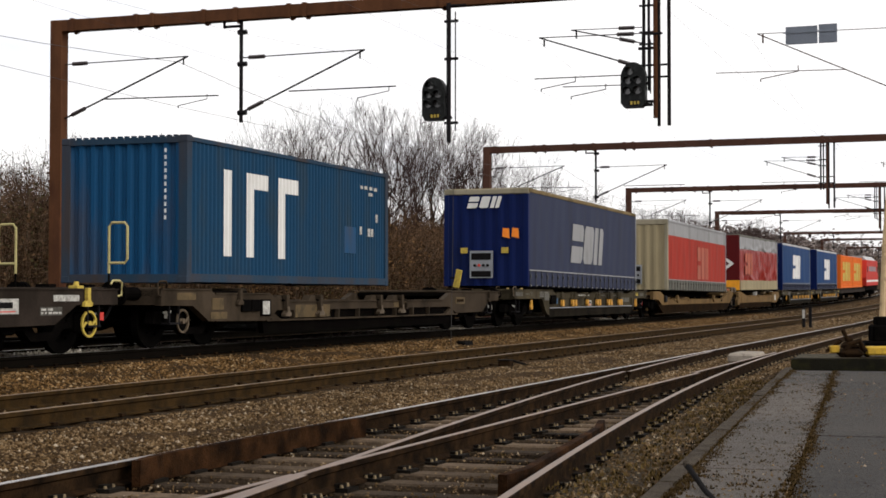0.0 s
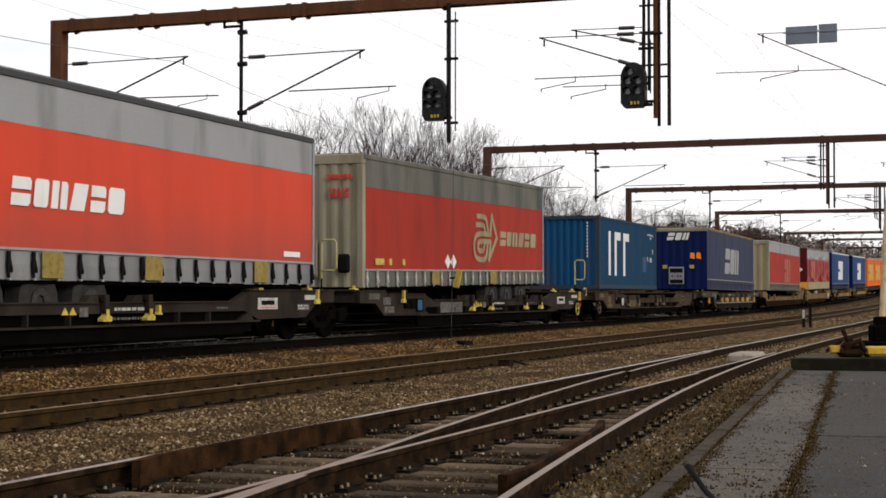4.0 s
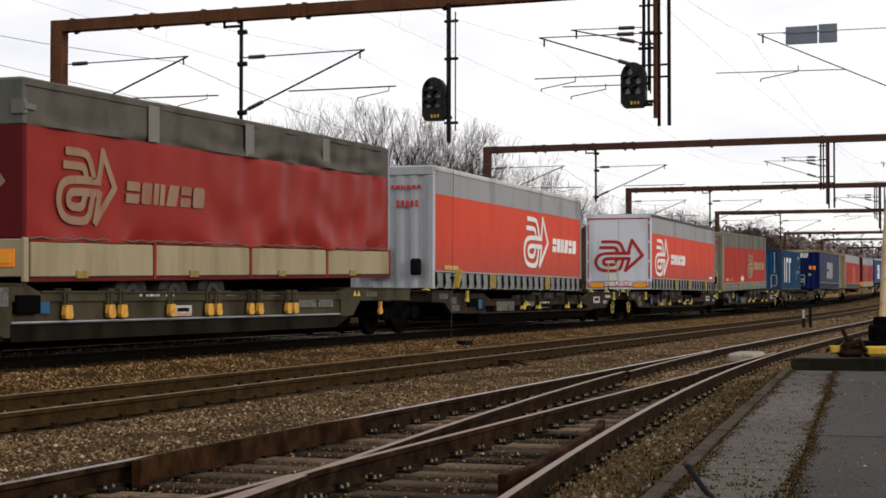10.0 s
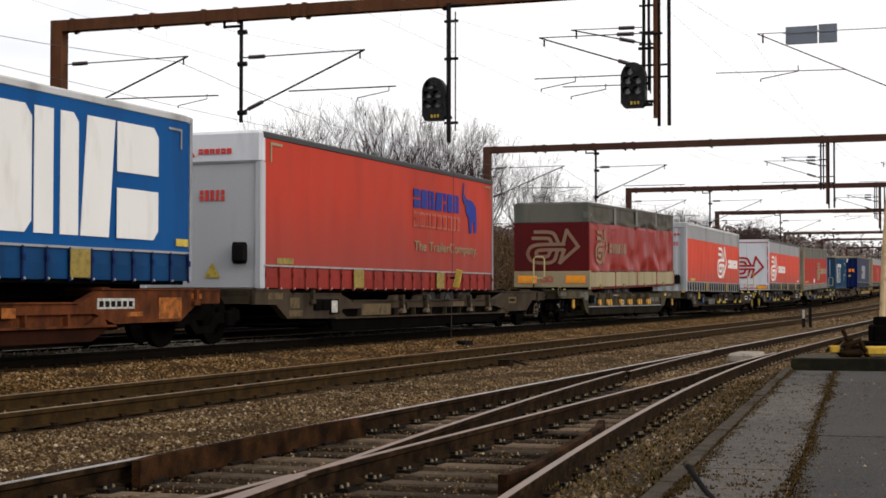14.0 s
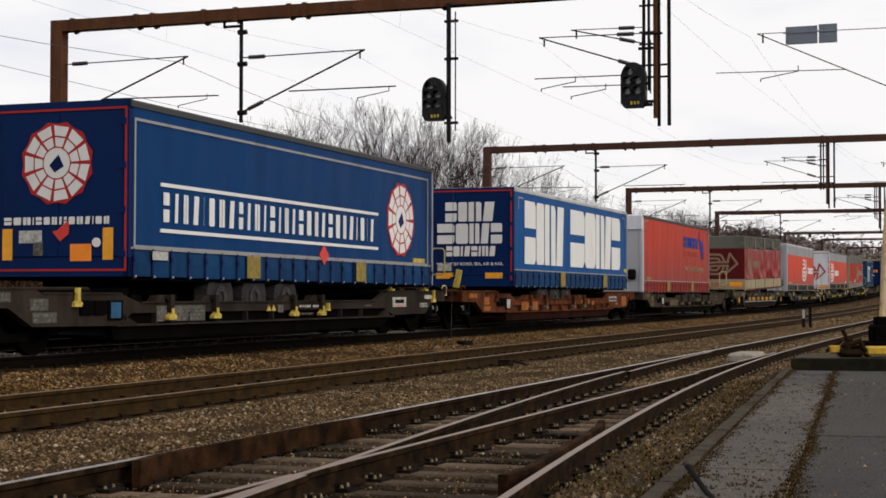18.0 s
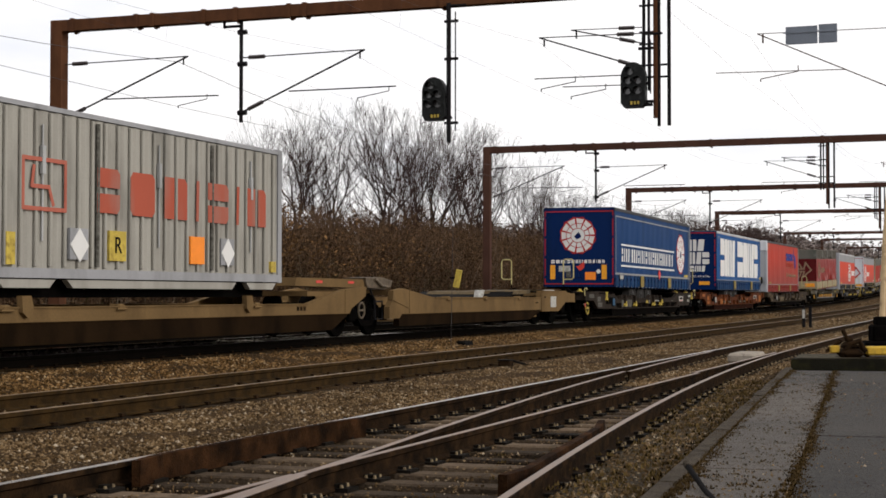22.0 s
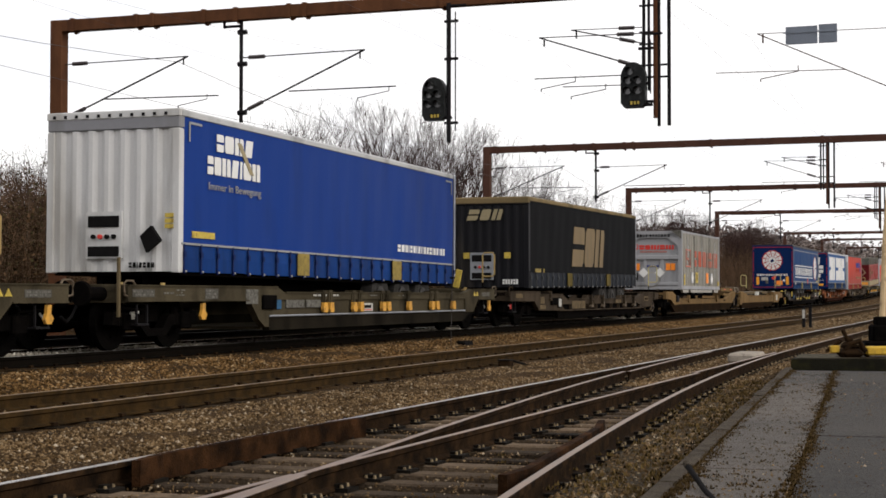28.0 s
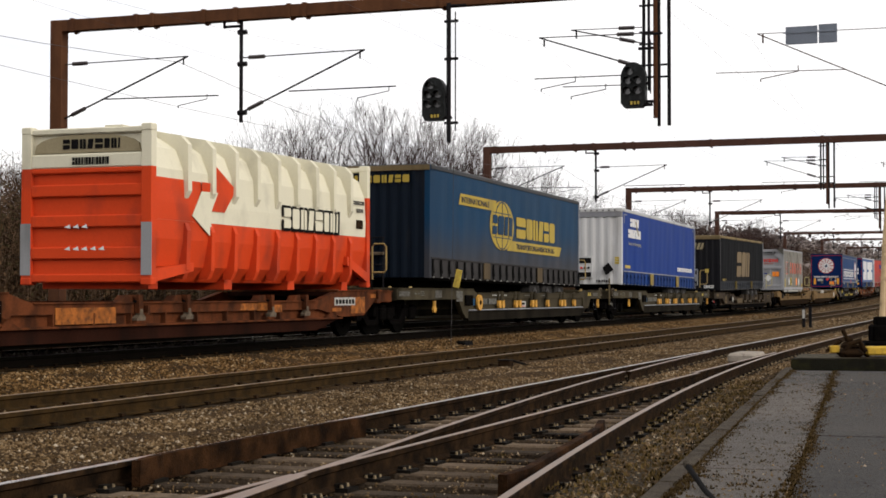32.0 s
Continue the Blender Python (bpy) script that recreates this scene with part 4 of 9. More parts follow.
pm = Matrix.Translation((8.62, 30.95, -0.3))
part("pole", Shape().tube([(0.06, 0, 0.3), (0.14, 0, 2.2), (0.4, 0, 5.5)], [0.065, 0.055, 0.05], 10), M["cream"], post, m=pm)
part("foot", Shape().box(-0.30, 0.5, -0.25, 0.25, 0.0, 0.30, c=0.04).box(-0.16, 0.4, -0.2, 0.2, 0.28, 0.62, c=0.04).box(-0.08, 0.3, -0.12, 0.12, 0.6, 0.78, c=0.03), M["under"], post, "black iron foot", m=pm)
cover = part("cable_cover", Shape().box(-0.72, 0.72, -0.26, 0.26, 0.0, 0.19, c=0.04), M["cover_grey"])
cover.matrix_world = on_line(4.15, 9.24, -0.43)
tagged(cover, "pale grey cover plate between the turnout rails", "cover plate")
for s, lat, w in ((8.2, 1.98, 0.30), (-0.1, 5.62, 0.12)):
    bx = thing("track_box", "small black cable box beside the rail", "cable box", "cable boxes", m=on_line(s, lat, -0.42))
    part("body", Shape().box(-w, w, -0.11, 0.11, 0.0, 0.13 if w < 0.2 else 0.2, c=0.02), M["rail_brown"] if w < 0.2 else M["black"], bx)
    part("lid", Shape().box(-w - 0.01, w + 0.01, -0.12, 0.12, 0.13 if w < 0.2 else 0.2, 0.15 if w < 0.2 else 0.22, c=0.008), M["chair"], bx)
    part("cable", Shape().tube([(w, 0, 0.1), (w + 0.35, 0.05, 0.12), (w + 0.6, -0.2, 0.02)], 0.02, 6), M["black"], bx)
for lat in (6.38, 6.64):
    mk = thing("marker_post", "short dark post with a white mark", "marker post", "short posts beside the line", m=on_line(37.0, lat, -0.45))
    part("stake", Shape().box(-0.05, 0.05, -0.06, 0.06, 0, 0.85, c=0.01), M["black_steel"], mk)
    part("mark", Shape().box(-0.058, -0.051, -0.05, 0.05, 0.4, 0.75) if lat < 6.5 else Shape().box(-0.06, 0.06, -0.08, 0.08, 0.83, 0.87), M["label_white"] if lat < 6.5 else M["black_steel"], mk)
stub = thing("bent_pipe", "bent rusty black pipe standing by the kerb", "pipe")
part("stem", Shape().tube([(1.53, 8.5, -0.33), (1.52, 9.1, -0.285), (1.50, 9.6, -0.20)], [0.017, 0.016, 0.018], 10), M["black"], stub)
part("lip", Shape().tube([(1.50, 9.58, -0.203), (1.497, 9.64, -0.188)], 0.022, 10), M["kerb"], stub)
# ---- bare trees and scrub behind the line ----
M["bark"] = mat("grey_brown_bark", (0.026, 0.018, 0.015), 0.9, var=0.4, coarse=2, fine=30, bump=0.4, spec=0.03)
M["twig"] = mat("thin_brown_twigs", (0.037, 0.022, 0.019), 0.9, var=0.4, coarse=1, fine=12, bump=0, island=0.5, spec=0.02)
M["dead_leaf"] = mat("dry_rust_leaves", (0.084, 0.050, 0.026), 0.9, var=0.35, coarse=0.5, fine=12, bump=0, island=0.45, spec=0.02)
M["scrub"] = mat("brown_scrub_twigs", (0.070, 0.043, 0.026), 0.95, var=0.5, coarse=0.6, fine=8, bump=0, island=0.8, spec=0.02)


def grow(rng, tall, spread, order, width, twig_to):
    """A leafless tree: a trunk that forks into rising, wavering limbs, and these into ever finer twigs."""
    limbs, twigs = Shape(), Shape()

    def limb(p, d, length, r, level):
        n = 5 if level == 0 else 4 if level < 3 else 3
        pts, rr, q = [p], [r], p
        wob = 0.05 if level == 0 else 0.09 if level < 4 else 0.12
        for k in range(n):
            d = (d + Vector((rng.gauss(0, wob), rng.gauss(0, wob), rng.gauss(0.06, 0.05)))).normalized()
            q = q + d * (length / n)
            pts.append(q)
            rr.append(max(0.0105 if level < 5 else 0.0085, r * (1 - 0.22 * (k + 1) / n)))
        thin = level >= twig_to
        (twigs if thin else limbs).tube(pts, rr, 3 if thin else (7 if level == 0 else 5 if level < 3 else 4), caps=False)
        if level >= order:
            return
        turn = rng.uniform(0, 6.28)
        kids = 3 if rng.random() < 0.18 or level == 0 else 2
        for k in range(kids):       # the fork at its end
            w = turn + 6.28 * k / kids + rng.uniform(-0.5, 0.5)
            dd = (d + Vector((math.cos(w), math.sin(w), 0)) * spread * rng.uniform(0.6, 1.35) + Vector((0, 0, 0.10))).normalized()
            limb(q, dd, length * rng.uniform(0.70, 0.95), max(0.0105 if level < 4 else 0.0085, rr[-1] * rng.uniform(0.66, 0.90)), level + 1)
        for k in range(2 if level in (1, 2, 3) else 1):       # side shoots
            u = rng.uniform(0.35, 0.95) if level else rng.uniform(0.7, 0.95)
            i = min(int(u * n), n - 1)
            w = turn + 1.3 + 2.4 * k
            dd = (d + Vector((math.cos(w), math.sin(w), 0.1)) * rng.uniform(0.7, 1.3)).normalized()
            limb(pts[i].lerp(pts[i + 1], u * n - i), dd, length * rng.uniform(0.5, 0.75), max(0.0105, rr[i] * 0.5), min(level + 2, order))

    limb(Vector((0, 0, -0.6)), Vector((rng.gauss(0, 0.05), rng.gauss(0, 0.05), 1)), tall * 0.26, width, 0)
    return limbs, twigs


def tree_kind(seed, tall, spread, order, width, label, twig_to=3):
    rng = random.Random(seed)
    limbs, twigs = grow(rng, tall, spread, order, width, twig_to)
    top = max(v[2] for v in twigs.v)
    t = thing("tree", label, "tree", "trees along the line")
    k = tall / top
    for q in (limbs, twigs):
        q.v = [(a * k, b * k, c * k) for a, b, c in q.v]
    part("trunk", limbs, M["bark"], t, smooth=True)
    part("crown", twigs, M["twig"], t, "fine leafless twigs")
    return t


KINDS = [tree_kind(31, 12, 0.40, 7, 0.21, "tall leafless broadleaf tree in the strip of wood", 5),
         tree_kind(32, 12, 0.28, 7, 0.19, "slender leafless tree with many upright twigs", 5),
         tree_kind(36, 12, 0.50, 7, 0.22, "wide leafless tree with a forked crown", 5),
         tree_kind(34, 8, 0.34, 6, 0.11, "young leafless tree with thin twigs", 4)]
TREES = [(21.3, -20, 6.4), (24.6, -19, 7.0), (30.5, -22, 8.0), (37.7, -24, 8.6), (40.8, -22, 8.2),
         (51.2, -26, 10.9), (57.5, -24, 12.3), (66.2, -30, 13.6), (63.2, -22, 13.2), (78.9, -27, 14.5),
         (71.3, -22, 13.0), (92.9, -28, 14.4), (86.1, -24, 13.8), (105.4, -26, 13.2), (99.5, -22, 11.3), (123.2, -26, 11.6), (112.3, -20, 9.8),
         (139.4, -22, 10.0), (174.2, -26, 11.0), (160.0, -20, 9.4), (218.4, -24, 10.8), (206.9, -20, 10.8), (275.0, -24, 11.5)]
wood_rng = random.Random(77)
used = set()


def plant(k, s, lat, top):
    z = float(ground_z(np.array(s), np.array(lat)))
    tall = 8 if k == 3 else 12
    f = (top - z) / tall
    m = Matrix.Translation(spot(s, lat, z)) @ pose(0, 0, 0, 0, 0, wood_rng.uniform(0, 360))
    if k in used:
        ob = copy_thing(KINDS[k], m)
    else:
        ob = KINDS[k]
        ob.matrix_basis = m
        used.add(k)
    ob.scale = (f, f, f)


for i, (s, lat, top) in enumerate(TREES):
    plant((i * 7 + i // 3) % 3 if top > 7.5 else 3, s, lat, top)
for i in range(32):
    s = 9 + 2.9 * i + wood_rng.uniform(-2, 2)
    lat = wood_rng.uniform(-34, -15)
    near_top = float(np.interp(s, [10, 30, 45, 60, 80, 110, 160], [6.0, 6.6, 7.6, 8.2, 8.6, 7.6, 7.5]))
    plant(3 if i % 3 else 1, s, lat, near_top * wood_rng.uniform(0.75, 1.0))

for i in range(26):
    s = 135 + 8.0 * i + wood_rng.uniform(-3, 3)
    plant(i % 3, s, wood_rng.uniform(-36, -17), wood_rng.uniform(8.5, 11.5))


def thicket(name, s0, s1, l0, l1, count, tall, seed, label, leaf=0.0, m="scrub", leaf_m="dead_leaf", size=0.032):
    """Dense brown undergrowth: many crossing twigs with a few dry leaves."""
    rng = np.random.default_rng(seed)
    q, lv = Shape(), Shape()
    ss, ll = rng.uniform(s0, s1, count), rng.uniform(l0, l1, count)
    zz = ground_z(ss, ll)
    base = spots(ss, ll, zz)
    hh = tall * rng.uniform(0.35, 1.0, count) * (0.75 + 0.25 * np.sin(ss * 0.9) * np.sin(ss * 0.23 + 1))
    lean = np.clip(rng.normal(0, 0.20, (count, 2)), -0.36, 0.36)
    for i in range(count):
        b, h = base[i], hh[i]
        p0 = (b[0], b[1], b[2] - 0.1)
        p1 = (b[0] + lean[i, 0] * h * 0.45, b[1] + lean[i, 1] * h * 0.45, b[2] + h * 0.55)
        p2 = (b[0] + lean[i, 0] * h * 1.2, b[1] + lean[i, 1] * h * 1.2, b[2] + h)
        q.tube([p0, p1, p2], [0.011, 0.008, 0.005], 3, caps=False)
        for _ in range(9):
            u = rng.uniform(0.15, 0.95)
            c = np.array(p0) + (np.array(p2) - np.array(p0)) * u
            d = rng.normal(0, 1, 3)
            d = d / np.linalg.norm(d) * h * rng.uniform(0.08, 0.24)
            d[2] = abs(d[2]) * 0.7
            q.tube([tuple(c), tuple(c + d)], [0.007, 0.004], 3, caps=False)
            if rng.random() < leaf:
                for _ in range(4):
                    e = c + d * rng.uniform(0.3, 1.1) + rng.normal(0, 0.12, 3)
                    a, g = rng.normal(0, size, 3), rng.normal(0, size, 3)
                    lv.add([tuple(e), tuple(e + a), tuple(e + a + g), tuple(e + g)], [(0, 1, 2, 3)])
    t = thing(name, label, "undergrowth", "scrub along the line", "stuff")
    part("twigs", q, M[m], t)
    if lv.v:
        part("leaves", lv, M[leaf_m], t, "dry clinging leaves")
    return t


thicket("scrub", 8, 50, -20, -11.5, 6000, 4.9, 41, "dense leafless brown scrub behind the train", 0.30, size=0.045)
thicket("scrub", 50, 100, -24, -12, 6000, 5.1, 42, "dense reddish brown scrub with dry leaves", 0.55, size=0.05)
thicket("scrub", 100, 230, -28, -12, 3400, 6.2, 43, "brown leafless scrub along the line", 0.22)
M["ochre_leaf"] = mat("ochre_dry_leaves", (0.17, 0.094, 0.038), 0.9, var=0.4, coarse=1, fine=12, bump=0, island=0.5, spec=0.02)
M["olive_leaf"] = mat("olive_ivy_leaves", (0.045, 0.040, 0.017), 0.9, var=0.5, coarse=1, fine=12, bump=0, island=0.8, spec=0.02)
thicket("scrub", 23.5, 29.5, -15.2, -12.6, 420, 4.6, 46, "bush bearing pale ochre dry leaves", 0.95, leaf_m="ochre_leaf", size=0.06)
M["scrub_pale"] = mat("grey_brown_scrub_stems", (0.12, 0.092, 0.066), 0.95, var=0.4, coarse=0.6, fine=8, bump=0, island=0.8, spec=0.02)
thicket("scrub", 9, 62, -14.5, -11.4, 260, 4.8, 49, "pale grey brown stems at the edge of the scrub", 0.05, "scrub_pale")
thicket("scrub", 30, 42, -14.5, -12.0, 420, 4.2, 50, "patch of scrub with orange brown leaves", 0.8, leaf_m="ochre_leaf", size=0.045)
thicket("scrub", 9, 24, -18, -12.2, 1500, 5.0, 47, "olive green tangle of ivy and twigs", 0.7, leaf_m="olive_leaf")
thicket("scrub", 27, 48, -15, -11.6, 900, 3.0, 48, "low olive brown tangle beside the line", 0.6, leaf_m="olive_leaf")
thicket("scrub", 34, 58, -19, -12.5, 700, 5.2, 45, "bush still bearing dry rust-coloured leaves", 0.9, size=0.05)


# the haze of distance is put into the wood's paler colour
M["far_wood"] = mat("hazy_far_wood", (0.165, 0.138, 0.127), 0.95, var=0.4, coarse=0.1, fine=2, bump=0, island=0.6, spec=0.02)


def far_wood():
    """Woods on the distant rise, as one uneven mass of small clumps, with a few houses among them."""
    rng = np.random.default_rng(6)
    n = 34000
    s = rng.uniform(250, 760, n)
    lat = rng.uniform(-220, 230, n)
    keep = (np.abs(lat - 4) > 13) | (s > 520)
    s, lat = s[keep], lat[keep]
    n = len(s)
    r = rng.uniform(0.25, 0.75, n)
    c = spots(s, lat, ground_z(s, lat) + r * 0.6 + rng.uniform(0, 1, n) * (3.2 + 2.6 * np.sin(s * 0.11) * np.sin(lat * 0.17)))
    base = np.array([(1, 0, 0), (0, 1, 0), (-1, 0, 0), (0, -1, 0), (0, 0, 0.7), (0, 0, -1)])
    v = (base[None] * (1 + rng.uniform(-0.5, 0.6, (n, 6, 1))) + rng.normal(0, 0.3, (n, 6, 3))) * r[:, None, None] + c[:, None]
    tri = np.array([(0, 1, 4), (1, 2, 4), (2, 3, 4), (3, 0, 4), (1, 0, 5), (2, 1, 5), (3, 2, 5), (0, 3, 5)])
    me = bpy.data.meshes.new("far_wood")
    me.from_pydata(v.reshape(-1, 3).tolist(), [], (tri[None] + 6 * np.arange(n)[:, None, None]).reshape(-1, 3).tolist())
    me.materials.append(M["far_wood"])
    tagged(new("far_wood", me), "distant leafless brown wood on the rise", "woods", kind="stuff")


far_wood()
M["roof_red"] = mat("red_roof_tiles", (0.13, 0.068, 0.054), 0.9, var=0.25, coarse=0.8, fine=6, bump=0.2)
M["wall_pale"] = mat("pale_rendered_wall", (0.28, 0.24, 0.22), 0.85, var=0.12, coarse=0.6, fine=8, bump=0.1)
M["wall_brick"] = mat("red_brick_wall_far", (0.28, 0.13, 0.09), 0.85, var=0.2, coarse=0.6, fine=8, bump=0.1)
M["glass_dark"] = mat("dark_window_glass", (0.03, 0.035, 0.04), 0.1, var=0.2, coarse=2, fine=10, bump=0, spec=0.6)


def house(s, lat, wide, turn, wall, label):
    z = float(ground_z(np.array(s), np.array(lat)))
    h = thing("house", label, "house", "houses on the rise", m=on_line(s, lat, z - 1.5) @ pose(0, 0, 0, 0, 0, turn))
    part("wall", Shape().box(-4, 4, -wide / 2, wide / 2, -2, 4.0), wall, h)
    part("roof", Shape().prism([(-4.5, 4.0), (4.5, 4.0), (0, 7.0)], -wide / 2 - 0.4, wide / 2 + 0.4), M["roof_red"], h)
    part("chimney", Shape().box(-0.4, 0.4, 1.5, 2.3, 6.2, 7.9), M["wall_brick"], h)
    for k in range(int(wide / 2.6)):
        for zz in (0.3, 2.3):
            y = -wide / 2 + 1.3 + 2.6 * k
            part("window", Shape().box(-4.06, -3.98, y - 0.55, y + 0.55, zz, zz + 1.2), M["glass_dark"], h)


for i, (s, lat) in enumerate(((540, 30), (630, 18), (580, 50), (620, 70))):
    house(s, lat, 9 + 2 * (i % 3), 12 * (i % 5) - 20, M["wall_pale" if i % 2 else "wall_brick"], "distant house with red tiled roof on the rise")
# a dark shed roof among the trees
shed = thing("shed", "dark weathered shed half hidden in the scrub", "shed", m=on_line(36.0, -24.0, 0.9))
M["shed"] = mat("weathered_dark_boards", (0.034, 0.033, 0.026), 0.9, var=0.3, coarse=1, fine=20, bump=0.3, spec=0.03)
part("wall", Shape().box(-1.5, 1.5, -2.0, 2.0, -1, 3.3), M["shed"], shed)
part("roof", Shape().prism([(-2.2, 3.3), (2.2, 3.3), (0.4, 3.95), (-0.4, 3.95)], -1.7, 1.7, "x"), M["shed"], shed)
part("door", Shape().box(-0.5, 0.5, -2.06, -2.0, -0.5, 1.6), M["bark"], shed)
# ---- the train ----
MOVERS = []


def moving(name, label, category, group, s):
    """A thing of the train; s is its origin on the line at the middle of the clip."""
    t = thing(name, label, category, group)
    MOVERS.append((t, s, 0.0))
    return t


WHEELS = []
_wheel = {}


def wheelset(parent, x, r=0.46):
    """Two wheels on their axle, turned round their own centre so that they can roll."""
    if "me" not in _wheel:
        q = Shape()
        for y in (-0.79, 0.66):
            q.turned([(0.10, y - 0.02), (0.30, y + 0.01), (r - 0.06, y), (r, y + 0.005), (r, y + 0.12), (r - 0.05, y + 0.13), (0.3, y + 0.1), (0.1, y + 0.16)], (0, 0), 22)
            for k in range(6):
                w = math.pi * k / 3
                q.tube([(0.24 * math.cos(w), y - 0.03, 0.24 * math.sin(w)), (0.24 * math.cos(w), y + 0.02, 0.24 * math.sin(w))], 0.022, 6)
        q.tube([(0, -1.05, 0), (0, 1.05, 0)], 0.08, 8)
        _wheel["me"] = q.mesh("wheelset")
    ob = part("wheelset", _wheel["me"], M["wheel"], parent, m=pose(x, 0, r))
    WHEELS.append((ob, x, r))
    return ob


def bogie(parent, x, brake=None, tone="yellow"):
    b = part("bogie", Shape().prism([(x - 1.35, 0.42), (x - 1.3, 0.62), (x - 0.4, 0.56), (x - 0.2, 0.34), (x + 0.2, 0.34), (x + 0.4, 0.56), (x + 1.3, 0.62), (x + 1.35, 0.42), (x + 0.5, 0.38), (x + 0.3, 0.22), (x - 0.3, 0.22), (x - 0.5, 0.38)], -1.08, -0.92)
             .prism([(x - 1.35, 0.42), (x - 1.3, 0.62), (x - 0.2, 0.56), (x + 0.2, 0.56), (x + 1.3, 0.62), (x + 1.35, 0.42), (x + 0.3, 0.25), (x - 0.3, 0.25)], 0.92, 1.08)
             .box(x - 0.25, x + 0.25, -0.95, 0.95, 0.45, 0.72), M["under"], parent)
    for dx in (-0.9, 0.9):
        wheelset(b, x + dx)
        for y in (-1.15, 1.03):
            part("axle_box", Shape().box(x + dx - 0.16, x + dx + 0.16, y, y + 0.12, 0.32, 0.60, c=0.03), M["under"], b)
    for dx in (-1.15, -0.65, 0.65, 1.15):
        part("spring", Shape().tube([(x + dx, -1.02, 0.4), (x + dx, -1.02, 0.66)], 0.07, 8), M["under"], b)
    if brake:
        q = Shape().disc((brake, 0.45), 0.20, -1.275, -1.245, 24, 0.168).disc((brake, 0.45), 0.045, -1.285, -1.22, 12)
        q.tube([(brake - 0.17, -1.26, 0.40), (brake - 0.08, -1.26, 0.47), (brake, -1.26, 0.45), (brake + 0.08, -1.26, 0.43), (brake + 0.17, -1.26, 0.50)], 0.022, 6)
        part("brake_wheel", q, M[tone], b, "yellow hand brake wheel" if tone == "yellow" else "bare steel hand brake wheel")
    return b


def buffers(parent, x, d):
    for y in (-0.875, 0.875):
        bf = part("buffer", Shape().tube([(x, y, 0.9), (x + d * 0.42, y, 0.9)], [0.11, 0.10], 12), M["under"], parent)
        part("buffer_plate", Shape().tube([(x + d * 0.42, y, 0.9), (x + d * 0.56, y, 0.9)], 0.075, 10).tube([(x + d * 0.55, y, 0.9), (x + d * 0.60, y, 0.9)], [0.2, 0.18], 16), M["under"], bf)
    part("coupling", Shape().tube([(x, 0, 0.95), (x + d * 0.35, 0, 0.9), (x + d * 0.62, 0, 0.75)], 0.05, 8).box(min(x, x + d * 0.2), max(x, x + d * 0.2), -0.12, 0.12, 0.85, 1.05), M["under"], parent)


def loop_rail(parent, x, m="pale_yellow"):
    """A pair of standing hand rails at a wagon's end: each a rounded loop on one leg."""
    for sd in (-1, 1):
        a, b = sd * 0.86, sd * 1.19
        ob = part("hand_rail", Shape().tube([(x, a, 1.22), (x, a, 1.95), (x, a + sd * 0.05, 2.01), (x, b - sd * 0.05, 2.01), (x, b, 1.95), (x, b, 1.44), (x, b - sd * 0.05, 1.38), (x, a, 1.38)], 0.021, 7), M[m], parent, "pale yellow hand rail")
        part("rail_foot", Shape().tube([(x - 0.9, a, 0.90), (x - 0.05, a, 0.90), (x, a, 0.95), (x, a, 1.23)], 0.018, 6), M["under"], ob)


# the outline of each kind of pocket wagon: platform ends, the pocket between, hooks along it
LAYOUTS = {
    "B": {"left": 0.90, "step": (1.75, 2.24), "low0": 4.32, "dip": (4.72, 5.30), "rise": (14.75, 15.75), "diag": (15.0, 16.0), "up": (17.78, 18.34), "right": 19.15,
          "hooks": (8.03, 9.55, 12.66, 14.15), "small": 8.30},
    "A": {"left": 0.05, "step": (1.08, 1.64), "low0": 3.70, "dip": (3.95, 4.50), "rise": (14.45, 15.05), "diag": (15.0, 15.45), "up": (17.45, 18.0), "right": 18.80,
          "hooks": (5.58, 7.10, 10.22, 11.48), "small": 11.80},
}
GREEN_HOOKS = (5.0, 6.15, 6.49, 7.97, 9.24, 9.55, 10.77, 11.13, 12.32, 12.62)


def near_far(sd, depth0, depth1):
    """The band across the wagon between two distances from its middle, on one side."""
    return (-depth1, -depth0) if sd < 0 else (depth0, depth1)


def plate_words(parent, x, z, n, t, m, rows=3, seed=1):
    """A stencilled panel: short bars of unreadable writing on the bare paint."""
    rng = random.Random(seed)
    q = Shape()
    for k in range(rows):
        zz, a = z + t / 2 - (k + 0.5) * t / rows, x
        while a < x + n - 0.04:
            w = rng.uniform(0.03, 0.13)
            if rng.random() < 0.82:
                q.box(a, min(a + w, x + n), -1.3565, -1.349, zz - t / rows * 0.30, zz + t / rows * 0.30)
            a += w + rng.uniform(0.012, 0.05)
    if rows > 1 and n > 0.3:
        part("data_panel", Shape().box(x - 0.02, x + n + 0.02, -1.3545, -1.349, z - t / 2 - 0.01, z + t / 2 + 0.01), M["dim_panel"], parent)
    if q.v:
        part("marking", q, M[m], parent)


